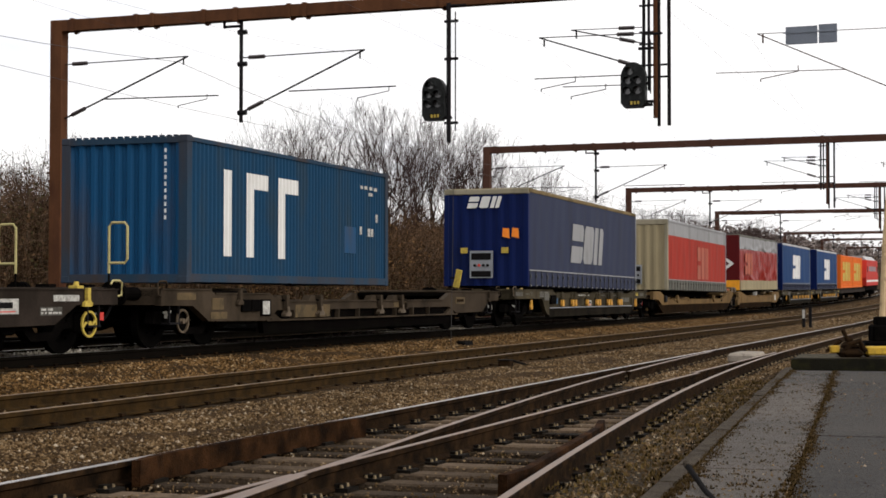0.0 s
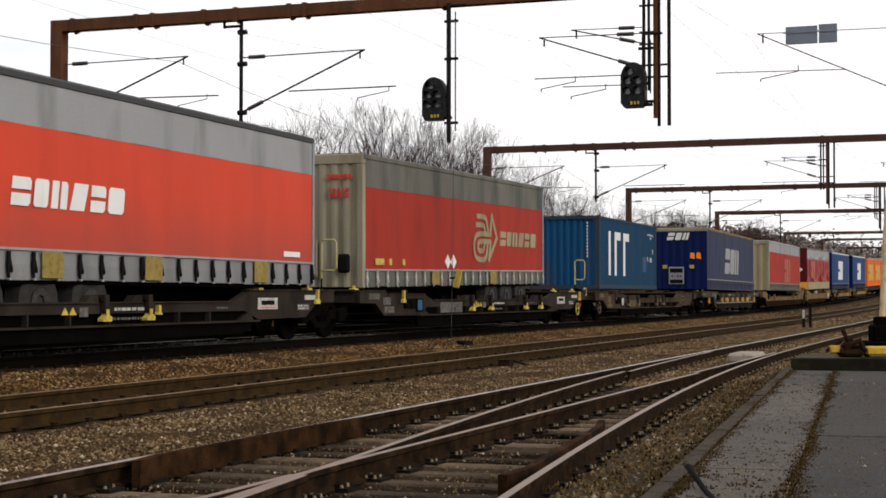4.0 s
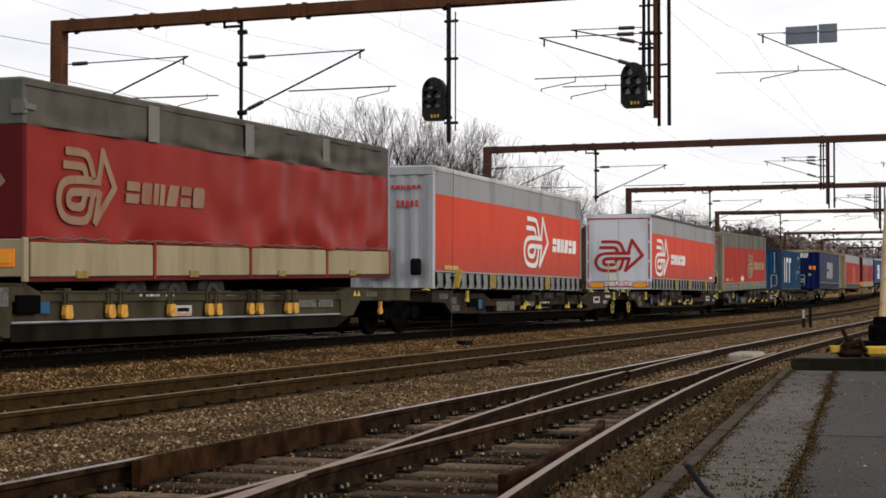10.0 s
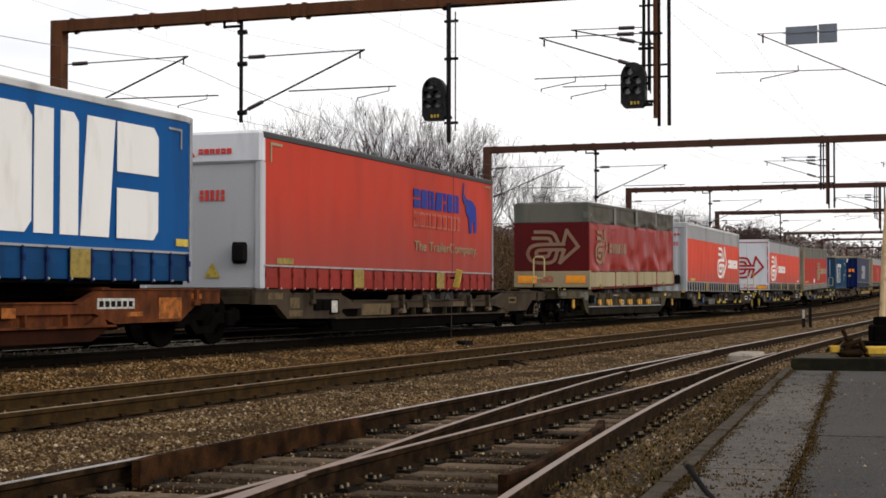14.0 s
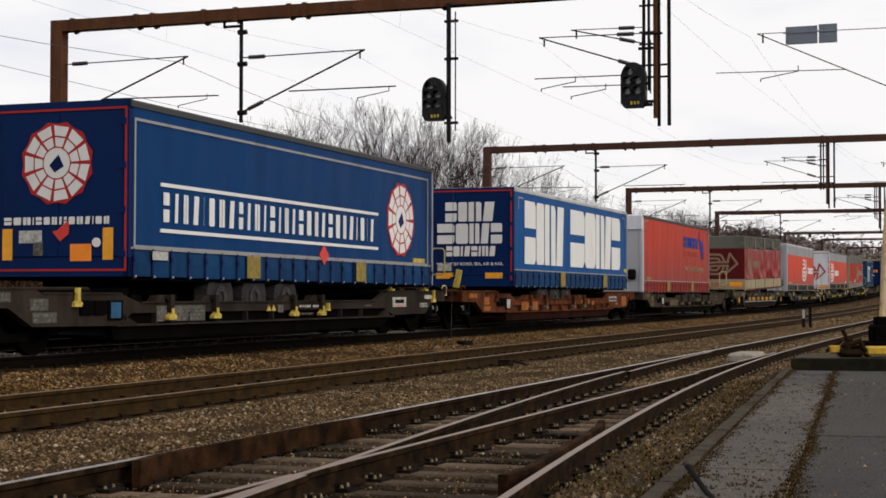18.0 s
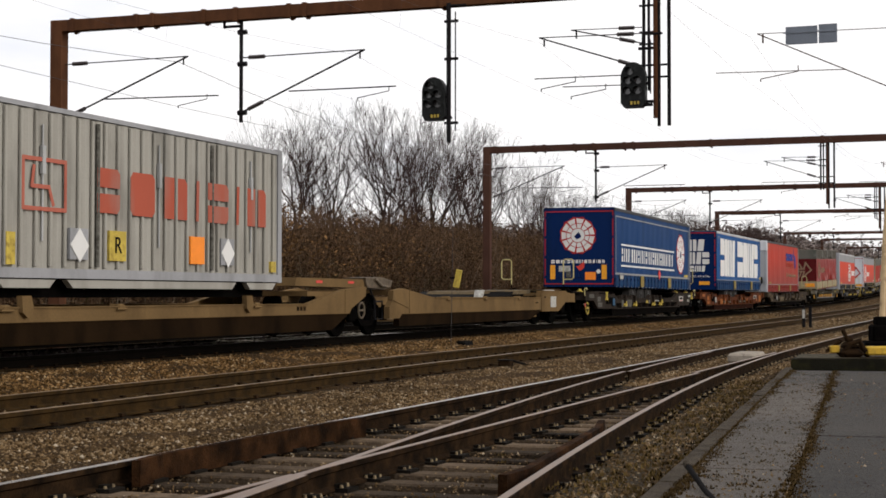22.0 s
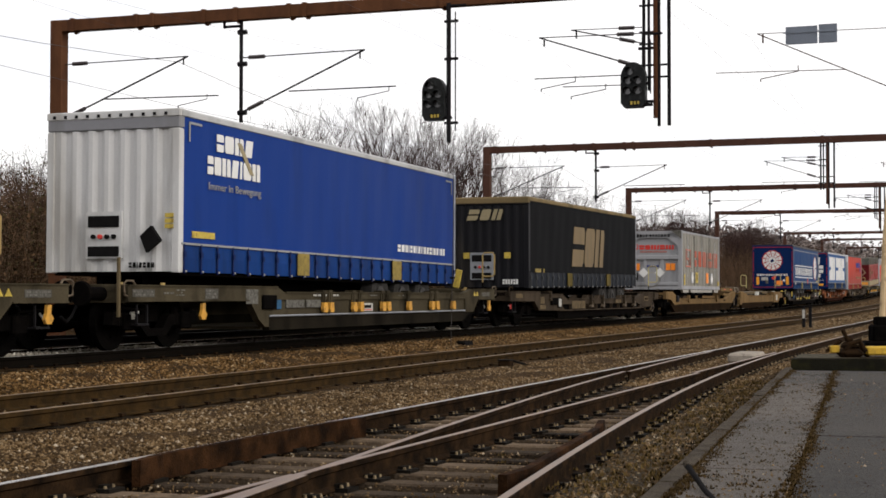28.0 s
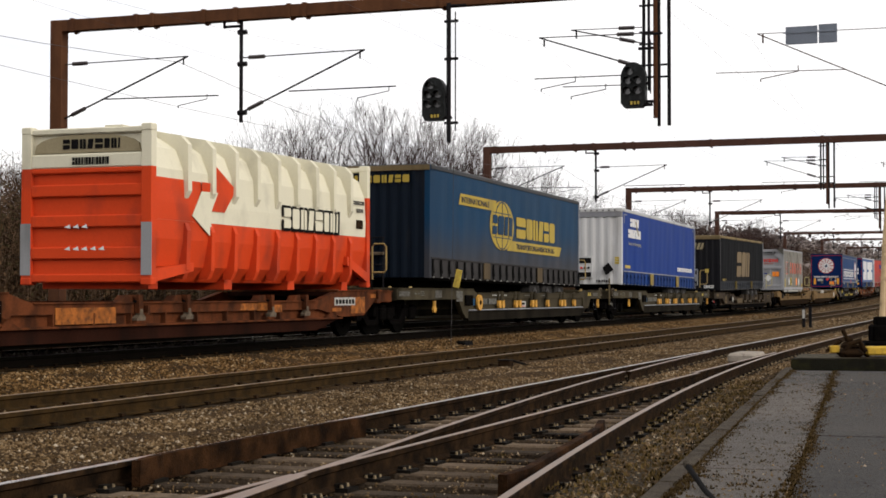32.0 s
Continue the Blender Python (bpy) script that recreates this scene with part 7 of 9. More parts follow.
def bulkhead(t, z0, z1, m, cap_m, ribs=9, cap=0.24, panel=True, panel_m=None, post_m=None):
    """A ribbed front wall with its cap and the panel for air and light couplings."""
    q, n = [], ribs * 4
    w = 1.24
    prof = []
    for i in range(n + 1):
        y = -w + 2 * w * i / n
        prof.append((y, (0.0, -0.045, -0.045, 0.0)[i % 4] if 2 < i < n - 2 else -0.03))
    out = [(a, b) for a, b in prof] + [(w, 0.06), (-w, 0.06)]
    sh = Shape()
    pts = [(b, a) for a, b in out]
    sh.prism(pts, z0, z1 - cap, "z")
    part("front_wall", sh, m, t, "ribbed steel end wall")
    part("cap", Shape().box(-0.055, 0.12, -1.275, 1.275, z1 - cap, z1 - 0.02, c=0.02), cap_m, t)
    for y in (-1.275, 1.135):
        part("corner_post", Shape().box(-0.06, 0.1, y, y + 0.14, z0 - 0.02, z1 - cap, c=0.012), post_m or cap_m, t)
    if panel:
        pm = panel_m or M["galv"]
        q = part("coupling_panel", Shape().box(-0.10, -0.05, -0.22, 0.47, z0 + 0.22, z0 + 1.0), pm, t, "pale coupling panel")
        part("recess", Shape().box(-0.115, -0.10, -0.17, 0.42, z0 + 0.74, z0 + 0.93), M["black"], q)
        part("recess", Shape().box(-0.115, -0.10, -0.17, 0.42, z0 + 0.25, z0 + 0.42), M["black"], q)
        for k in range(4):
            part("socket", Shape().tube([(-0.15, -0.08 + 0.13 * k, z0 + 0.58), (-0.09, -0.08 + 0.13 * k, z0 + 0.58)], 0.04, 8), M["red_mark"] if k == 2 else M["black"], q)
    return t


def doors(t, z0, z1, m, trim_m, lamps=True):
    """Rear doors with their frame, locking bars, hinges, lamps and bumper."""
    for y0, y1 in ((-1.17, -0.006), (0.006, 1.17)):
        d = part("door", Shape().box(-0.025, 0.03, y0, y1, z0 + 0.31, z1 - 0.16, c=0.008), m, t)
        for k in range(4):
            zz = z0 + 0.35 + (z1 - z0 - 0.7) * k / 3
            yy = y0 if y0 < -0.5 else y1
            part("hinge", Shape().box(-0.05, -0.02, yy - 0.06, yy + 0.06, zz - 0.05, zz + 0.05), trim_m, d)
    part("frame", Shape().box(-0.03, 0.08, -1.275, -1.175, z0, z1 - 0.02).box(-0.03, 0.08, 1.175, 1.275, z0, z1 - 0.02).box(-0.03, 0.08, -1.275, 1.275, z1 - 0.155, z1 - 0.01).box(-0.03, 0.08, -1.275, 1.275, z0, z0 + 0.30), trim_m, t)
    if lamps:
        for y in (-1.1, 0.58):
            part("lamp_frame", Shape().box(-0.045, -0.03, y - 0.02, y + 0.54, z0 + 0.05, z0 + 0.27), C_DKRED, t)
            part("lamp", Shape().box(-0.055, -0.044, y, y + 0.52, z0 + 0.07, z0 + 0.25), M["amber"], t, "amber lamp board")
    part("bumper", Shape().box(-0.02, 0.1, -1.2, 1.2, z0 - 0.3, z0 - 0.18), M["under"], t)
    return t


def trailer(name, s, label, z0, z1, side_m, roof_m, tilt, seed, skirt_m=None, skirt_z=0.42, strap_m=None, style="strap", plates=(), L=13.55, band=None, wheels=None, wave=0.012, foot_z=None, group="loads of the train", category="semitrailer", rail_m=None, plate_m=None):
    """Curtain-sided body: z0 to z1 at its rear, leaning by tilt metres towards its front."""
    t = thing(name, label, category, group)
    MOVERS.append((t, s, -math.degrees(math.atan2(tilt, L))))
    part("body", Shape().box(0.06, L - 0.04, -1.245 + 2 * min(wave, 0.06), 1.245, z0 + 0.02, z1 - 0.04), M["black"], t)
    part("far_curtain", Shape().box(0.05, L - 0.05, 1.25, 1.27, z0 + 0.02, z1 - 0.1), side_m, t)
    top = z1 - 0.10
    foot = foot_z or (z0 + skirt_z if skirt_m is not None else z0)
    if band:
        bz, bm = band
        part("curtain", curtain(L, foot, bz, seed, wave), side_m, t)
        part("upper_curtain", curtain(L, bz, top, seed, wave), bm, t)
    else:
        part("curtain", curtain(L, foot, top, seed, wave), side_m, t)
    part("roof", Shape().box(0.0, L, -1.25, 1.25, z1 - 0.07, z1, c=0.03), roof_m, t)
    for y in (-1.295, 1.245):
        part("top_rail", Shape().box(0.0, L, y, y + 0.05, z1 - 0.13, z1 - 0.03, c=0.01), roof_m, t)
    part("front_post", Shape().box(L - 0.07, L + 0.02, -1.295, -1.2, z0, z1 - 0.05), M["galv"], t)
    if skirt_m is not None:
        part("side_rail", Shape().box(0.03, L - 0.03, NEAR_Y - 0.008, NEAR_Y + 0.03, foot - 0.015, foot + 0.02), rail_m or C_GREY, t)
        skirt(t, L, z0, foot, skirt_m, strap_m or M["black"], style, seed, plates, plate_m=plate_m)
    for y in (-0.5, 0.38):
        part("chassis_beam", Shape().box(0.3, L - 0.3, y, y + 0.12, z0 - 0.28, z0 - 0.061), M["under"], t)
    part("floor", Shape().box(0.1, L - 0.1, -1.2, 1.2, z0 - 0.06, z0 + 0.02), M["under"], t)
    if wheels is not None:
        axles(t, wheels, z0 - 0.32)
    return t


def colour(name, rgb, rough=0.5, dirt=GRIME, dirty=0.25, var=0.08, streak=4.0, coarse=0.7, bump=0.05, low_tint=None):
    return paint(name, rgb, rough, dirt, dirty, var, streak, bump, coarse, 30.0, 0.05, low_tint)


# the low tint makes this red darker and duller towards the bottom
C_RED = colour("bright_red_tarpaulin", (0.52, 0.058, 0.030), 0.5, (0.44, 0.047, 0.026), 0.35, low_tint=((0.20, 0.06, 0.05), 2.7, 1.6, 0.6))
C_SKIRT_GREY = colour("grimed_grey_skirt", (0.19, 0.19, 0.19), 0.65, (0.09, 0.09, 0.085), 0.4, 0.2)
C_RED_FADED = colour("faded_red_tarpaulin", (0.30, 0.030, 0.019), 0.6, (0.19, 0.028, 0.02), 0.5)
C_RED_DARK = colour("dark_red_tarpaulin", (0.215, 0.020, 0.015), 0.35, (0.165, 0.018, 0.015), 0.35, 0.15, 1.2, 0.9, 0.1)
C_TARP_TOP = colour("grimed_olive_grey_tarpaulin", (0.088, 0.080, 0.066), 0.75, (0.040, 0.038, 0.031), 0.55, 0.25, 2.0)
C_GREY = colour("grey_tarpaulin", (0.26, 0.26, 0.265), 0.6, (0.12, 0.12, 0.115), 0.3)
C_GREY_DIRTY = colour("grimy_grey_tarpaulin", (0.125, 0.118, 0.102), 0.7, (0.045, 0.057, 0.048), 0.55, 0.2)
C_SILVER = colour("pale_silver_paint", (0.40, 0.415, 0.44), 0.45, (0.2, 0.2, 0.2), 0.3)
C_WHITE = colour("white_painted_steel", (0.60, 0.62, 0.66), 0.45, (0.30, 0.31, 0.32), 0.4, 0.06)
C_CREAM_GREY = colour("dirty_cream_steel", (0.28, 0.25, 0.18), 0.65, (0.10, 0.09, 0.06), 0.5, 0.15)
C_CREAM = colour("cream_dropside_boards", (0.28, 0.235, 0.145), 0.65, (0.16, 0.125, 0.072), 0.45, 0.15)
C_BLUE = colour("clear_blue_tarpaulin", (0.0025, 0.034, 0.120), 0.5, (0.003, 0.024, 0.080), 0.35)
# end walls have their shade painted in with this navy; straps are navy themselves
C_NAVY = colour("navy_blue_paint", (0.0045, 0.011, 0.062), 0.45, (0.006, 0.010, 0.032), 0.3)
C_MIDBLUE = colour("mid_blue_tarpaulin", (0.004, 0.064, 0.215), 0.5, (0.006, 0.042, 0.14), 0.3)
C_SKIRT_BLUE = colour("grimed_blue_skirt", (0.006, 0.040, 0.115), 0.6, (0.006, 0.018, 0.045), 0.55, 0.25)
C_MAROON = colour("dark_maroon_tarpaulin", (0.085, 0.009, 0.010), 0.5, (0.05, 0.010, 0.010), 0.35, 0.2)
C_SKIRT_TEAL = colour("grey_dusted_blue_skirt", (0.042, 0.039, 0.038), 0.7, (0.024, 0.023, 0.023), 0.5, 0.25)
# the trailers' blue darkened, since their ends are turned from the light
C_DOOR_BLUE = colour("shaded_blue_doors", (0.003, 0.016, 0.075), 0.45, (0.004, 0.012, 0.045), 0.3)
# this red sinks to a darker tone over most of its height
C_RED_B = colour("deep_bright_red_tarpaulin", (0.40, 0.040, 0.022), 0.5, (0.31, 0.032, 0.020), 0.35, low_tint=((0.19, 0.045, 0.038), 3.3, 2.2, 0.75))
C_SKIRT_ROYAL = colour("grimed_royal_blue_skirt", (0.006, 0.034, 0.15), 0.6, (0.006, 0.014, 0.05), 0.5, 0.25)
C_SKIRT_RED = colour("grimed_red_skirt", (0.22, 0.028, 0.022), 0.6, (0.10, 0.02, 0.016), 0.5, 0.25)
C_FAINT = colour("worn_faint_vinyl", (0.225, 0.145, 0.098), 0.7, (0.17, 0.06, 0.045), 0.45, 0.2)
C_PALE_TOP = colour("grey_worn_patch", (0.15, 0.145, 0.13), 0.7, (0.07, 0.075, 0.065), 0.5, 0.2)
C_FRONT = colour("stained_white_front", (0.53, 0.525, 0.52), 0.5, (0.26, 0.24, 0.21), 0.45, 0.08)
C_CAPGREY = colour("grey_front_cap", (0.22, 0.22, 0.235), 0.6, (0.14, 0.135, 0.13), 0.35)
C_ROYAL = colour("royal_blue_tarpaulin", (0.006, 0.032, 0.180), 0.5, (0.006, 0.024, 0.125), 0.3)
# here the low tint is grey road dust on the lower half
C_DULLBLUE = colour("dusty_blue_tarpaulin", (0.006, 0.035, 0.080), 0.5, (0.013, 0.032, 0.060), 0.35, 0.2, low_tint=((0.044, 0.040, 0.039), 2.9, 1.3, 0.85))
C_SLATE = colour("slate_blue_tarpaulin", (0.030, 0.036, 0.066), 0.6, (0.028, 0.03, 0.045), 0.4)
C_BLACKISH = colour("charcoal_tarpaulin", (0.0050, 0.0051, 0.0058), 0.75, (0.0064, 0.0065, 0.0070), 0.2, 0.12)
C_PLATE_TAN = colour("dusty_tan_plate", (0.085, 0.062, 0.036), 0.7, (0.05, 0.042, 0.03), 0.5, 0.2)
C_PLATE_OLIVE = colour("grimed_olive_yellow_plate", (0.10, 0.074, 0.020), 0.7, (0.05, 0.04, 0.014), 0.5, 0.2)
C_SKIRT_CHAR = colour("blue_black_skirt", (0.010, 0.013, 0.019), 0.5, (0.007, 0.008, 0.010), 0.4, 0.2)
C_GOLD = colour("dull_gold_vinyl", (0.17, 0.125, 0.072), 0.6, (0.11, 0.085, 0.055), 0.4)
C_YELLOW = colour("faded_yellow_vinyl", (0.38, 0.275, 0.05), 0.55, (0.22, 0.17, 0.06), 0.4)
C_DKRED = colour("red_edge_marking", (0.36, 0.025, 0.022), 0.45)
C_ROOF = colour("pale_grey_roof", (0.42, 0.42, 0.42), 0.6, (0.16, 0.16, 0.15), 0.4)
C_ROOF_DK = colour("dark_grey_roof_rail", (0.05, 0.05, 0.052), 0.5)
C_ROOF_TAN = colour("mossy_tan_roof", (0.17, 0.125, 0.065), 0.85, (0.06, 0.05, 0.026), 0.5, 0.3)
C_BLUE_TXT = colour("blue_vinyl", (0.02, 0.035, 0.22), 0.5)
C_PINK = colour("faint_red_vinyl", (0.38, 0.115, 0.08), 0.6)
C_BLACK_SHINE = colour("black_painted_wall", (0.012, 0.012, 0.014), 0.4)

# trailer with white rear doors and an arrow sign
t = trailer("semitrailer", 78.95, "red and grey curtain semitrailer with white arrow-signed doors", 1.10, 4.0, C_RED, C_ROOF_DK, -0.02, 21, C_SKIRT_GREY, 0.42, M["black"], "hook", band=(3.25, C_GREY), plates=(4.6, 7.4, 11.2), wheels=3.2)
doors(t, 1.10, 4.0, C_WHITE, C_WHITE)
strokes(t, [[(0, 0), (0, 1), (1, 1), (1, 0), (0, 0)]], (-1.2, 1.2, 1.2, 3.82), 0.04, C_DKRED, "end", "thin red border")
strokes(t, ARROW, (-0.98, 0.98, 1.78, 3.02), 0.115, C_DKRED, "end", "dark red arrow emblem")
for a in (-0.35, 0.0):
    part("speed_disc", Shape().disc((0, 0), 0.10, 0, 0.01, 18), M["red_mark"], t, m=pose(-0.045, -a + 0.05 - 0.35, 1.34) @ pose(0, 0, 0, 0, 0, 90))
    part("speed_disc", Shape().disc((0, 0), 0.075, 0, 0.012, 18), C_WHITE, t, m=pose(-0.048, -a + 0.05 - 0.35, 1.34) @ pose(0, 0, 0, 0, 0, 90))
strokes(t, ARROW, (0.58, 3.18, 1.64, 3.10), 0.13, WORDS, "side", "white arrow emblem")
blocks(t, 3.62, 6.6, 2.12, 2.52, (1, 0.8, 0.9, 1, 0.9, 1), WORDS, slant=0.05, gap=0.16, label="white word mark")
part("marking", flat(Shape(), rect(12.2, 12.9, 1.62, 1.72), "side"), WORDS, t)

# grimy swap trailer whose ribbed front faces back
t = trailer("semitrailer", 95.1, "faded red curtain semitrailer with grimy grey top", 1.05, 3.9, C_RED_FADED, C_GREY_DIRTY, 0.17, 22, C_GREY_DIRTY, 0.36, M["label_white"], "hook", band=(3.18, C_GREY_DIRTY), plates=(4.3, 8.7), wheels=9.0)
bulkhead(t, 1.05, 3.9, C_CREAM_GREY, C_CREAM_GREY, panel_m=C_CREAM_GREY)
blocks(t, 0.45, 1.05, 3.35, 3.45, (1, 1, 1, 1, 1, 1), M["red_mark"], "end", at=-0.07)
blocks(t, 0.5, 1.0, 2.95, 3.15, (1, 1, 1, 1, 1), M["red_mark"], "end", gap=0.4, at=-0.07)
part("bag", Shape().box(-0.16, -0.06, -1.0, -0.72, 1.35, 1.75, c=0.05), M["black"], t, "black hose bag")
strokes(t, ARROW, (7.12, 9.14, 1.66, 2.90), 0.13, C_CREAM, "side", "cream arrow emblem")
blocks(t, 9.36, 12.8, 2.08, 2.47, (1, 0.8, 0.9, 1, 0.9, 1), C_CREAM, slant=0.05, gap=0.16, label="cream word mark")
for x in (5.22, 5.64):
    part("hazard_label", flat(Shape(), [(x, 1.45), (x + 0.21, 1.62), (x, 1.80), (x - 0.21, 1.62)], "side"), WORDS, t, "white diamond label")
for x in (0.6, 1.4, 2.2):
    part("marking", flat(Shape(), rect(x, x + (0.5 if x < 1 else 0.15), 1.52, 1.66), "side"), M["yellow"], t)

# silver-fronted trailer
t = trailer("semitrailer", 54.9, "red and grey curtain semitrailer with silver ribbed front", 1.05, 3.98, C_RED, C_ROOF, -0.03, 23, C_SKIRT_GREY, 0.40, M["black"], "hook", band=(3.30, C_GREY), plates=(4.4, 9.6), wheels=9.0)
bulkhead(t, 1.05, 3.98, C_SILVER, C_SILVER, 7)
blocks(t, 0.2, 1.0, 3.42, 3.5, (1, 1, 1, 1, 1, 1), M["red_mark"], "end", at=-0.07)
blocks(t, 0.35, 0.95, 2.98, 3.14, (1, 1, 1, 1, 1), M["red_mark"], "end", gap=0.4, at=-0.07)
part("bag", Shape().box(-0.16, -0.06, -1.0, -0.72, 1.35, 1.75, c=0.05), M["black"], t, "black hose bag")
strokes(t, ARROW, (7.23, 9.78, 1.70, 3.17), 0.13, WORDS, "side", "white arrow emblem")
blocks(t, 10.22, 12.95, 2.19, 2.60, (1, 0.8, 0.9, 1, 0.9, 1), WORDS, slant=0.05, gap=0.16, label="white word mark")
part("marking", flat(Shape(), rect(0.7, 1.7, 1.50, 1.60), "side"), M["yellow"], t)

# tarpaulin trailer with dropsides
t = trailer("tarpaulin_trailer", 38.5, "dark red tarpaulin trailer with grey top and cream dropsides", 1.13, 3.92, C_RED_DARK, C_TARP_TOP, 0.21, 24, band=(3.25, C_TARP_TOP), wheels=3.0, wave=0.035, foot_z=1.63)
for k in range(4):
    part("dropside", Shape().box(0.1 + 3.355 * k, 3.40 + 3.355 * k, NEAR_Y - 0.03, NEAR_Y + 0.03, 1.13, 1.62, c=0.012), C_CREAM, t, "cream dropside board")
    part("dropside_post", Shape().box(3.42 + 3.355 * k, 3.50 + 3.355 * k, NEAR_Y - 0.035, NEAR_Y + 0.03, 1.08, 1.66), C_SKIRT_RED, t)
    part("catch", Shape().box(1.2 + 3.355 * k, 1.5 + 3.355 * k, NEAR_Y - 0.06, NEAR_Y - 0.02, 1.10, 1.22, c=0.01), M["dull_plate"], t)
part("corner_strip", Shape().box(-0.06, 0.05, NEAR_Y - 0.03, NEAR_Y + 0.03, 1.06, 1.68, c=0.01), C_CREAM, t, "cream corner strip")
part("corner_hinge", Shape().box(-0.05, 0.22, NEAR_Y - 0.03, NEAR_Y + 0.02, 3.46, 3.54).box(-0.06, 0.04, -1.3, -1.1, 3.4, 3.6), C_PALE_TOP, t)
part("rope", Shape().tube([(0.05 + 0.27 * k, NEAR_Y - 0.03, 1.66 + (0.03 if k % 2 else 0)) for k in range(50)], 0.012, 5), M["label_grey"], t)
part("rail", Shape().box(0.0, 13.5, NEAR_Y - 0.02, NEAR_Y + 0.03, 1.06, 1.12), C_MAROON, t)
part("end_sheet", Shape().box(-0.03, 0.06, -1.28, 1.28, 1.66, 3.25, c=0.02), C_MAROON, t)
part("end_sheet", Shape().box(-0.03, 0.06, -1.28, 1.28, 3.25, 3.9, c=0.02), C_GREY_DIRTY, t, "grey upper sheet")
part("tailboard", Shape().box(-0.05, 0.06, -1.28, 1.28, 1.13, 1.66, c=0.015), C_CREAM, t, "cream tailboard")
for y in (-1.12, 0.52):
    part("lamp_frame", Shape().box(-0.065, -0.05, y - 0.03, y + 0.63, 1.27, 1.52), M["orange_mark"], t)
    part("lamp", Shape().box(-0.075, -0.064, y + 0.03, y + 0.57, 1.32, 1.47), M["amber"], t, "amber marker board")
for a in (-0.5, -0.28):
    part("speed_disc", Shape().disc((0, 0), 0.1, 0, 0.012, 18, 0.075), M["red_mark"], t, m=pose(-0.06, -a - 0.25, 1.4) @ pose(0, 0, 0, 0, 0, 90))
strokes(t, ARROW, (-0.88, 0.95, 1.90, 3.03), 0.11, C_FAINT, "end", "worn arrow emblem", at=-0.035)
strokes(t, ARROW, (0.72, 2.32, 1.91, 3.03), 0.12, C_FAINT, "side", "worn arrow emblem", at=NEAR_Y - 0.008)
blocks(t, 2.6, 5.15, 2.26, 2.60, (1, 0.8, 0.9, 1, 0.9, 1), C_FAINT, slant=0.05, gap=0.16, label="faded word mark", at=NEAR_Y - 0.010)
for k in range(3):
    part("patch", flat(Shape(), rect(3.27 + 3.35 * k, 3.60 + 3.35 * k, 3.26, 3.84), "side", at=NEAR_Y - 0.02), C_PALE_TOP, t)

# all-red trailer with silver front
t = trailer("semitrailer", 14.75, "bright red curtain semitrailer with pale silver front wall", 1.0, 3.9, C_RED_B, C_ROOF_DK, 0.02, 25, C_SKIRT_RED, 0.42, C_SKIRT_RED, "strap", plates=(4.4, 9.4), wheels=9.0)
part("front_wall", Shape().box(-0.03, 0.08, -1.24, 1.24, 1.0, 3.4, c=0.02), C_SILVER, t, "smooth silver front wall")
part("cap", Shape().box(-0.09, 0.12, -1.28, 1.28, 3.3, 3.9, c=0.05), C_WHITE, t)
for y in (-1.28, 1.12):
    part("corner_post", Shape().box(-0.06, 0.12, y, y + 0.16, 0.98, 3.35, c=0.03), C_SILVER, t)
blocks(t, 0.0, 0.7, 3.48, 3.58, (1, 1, 1, 1, 1, 1), M["red_mark"], "end", at=-0.10)
strokes(t, [[(0, 0), (0.5, 1), (1, 0), (0, 0)]], (-0.35, -0.1, 3.45, 3.65), 0.03, M["red_mark"], "end", at=-0.10)
blocks(t, 0.0, 0.55, 2.62, 2.82, (1, 1, 1, 1, 1), M["red_mark"], "end", gap=0.4, at=-0.04)
part("bag", Shape().box(-0.18, -0.06, -1.02, -0.7, 1.45, 1.85, c=0.06), M["black"], t, "black hose bag")
part("hazard_triangle", flat(Shape(), [(0.1, 1.2), (0.42, 1.2), (0.26, 1.48)], "end", at=-0.04), M["yellow"], t)
blocks(t, 7.68, 10.88, 2.88, 3.32, (1, 1, 1, 1.25, 0.5, 0.9, 1), C_BLUE_TXT, gap=0.16, label="dark blue word mark")
blocks(t, 7.68, 10.9, 2.44, 2.79, (1, 1, 1, 1, 1, 1, 1, 0.7, 0.7), C_PINK, gap=0.1, label="pale outlined word mark")
blocks(t, 7.74, 10.86, 2.49, 2.74, (1, 1, 1, 1, 1, 1, 1, 0.7, 0.7), C_RED_B, gap=0.34, at=NEAR_Y - 0.012)
part("emblem", flat(Shape(), [(11.08, 3.32), (11.16, 3.66), (11.24, 3.66), (11.2, 3.40), (11.38, 3.28), (11.85, 3.24), (12.12, 3.1), (12.18, 2.85), (12.17, 2.44), (12.0, 2.44), (11.96, 2.72), (11.84, 2.72), (11.80, 2.42), (11.64, 2.42), (11.55, 2.80), (11.35, 2.92), (11.3, 3.12), (11.12, 3.2)], "side"), C_BLUE_TXT, t, "plain dark blue emblem")
fit_words(t, "The TrailerCompany.", 7.70, 12.2, 1.97, 0.30, C_CREAM, "cream lettering")
part("marking", flat(Shape(), rect(0.54, 1.26, 1.46, 1.57), "side"), M["dull_plate"], t)
strokes(t, [[(0, 0), (0, 1), (1, 1)]], (0.3, 0.75, 3.35, 3.68), 0.05, C_CREAM)
strokes(t, [[(0, 1), (1, 1), (1, 0)]], (12.9, 13.3, 3.35, 3.68), 0.05, C_CREAM)

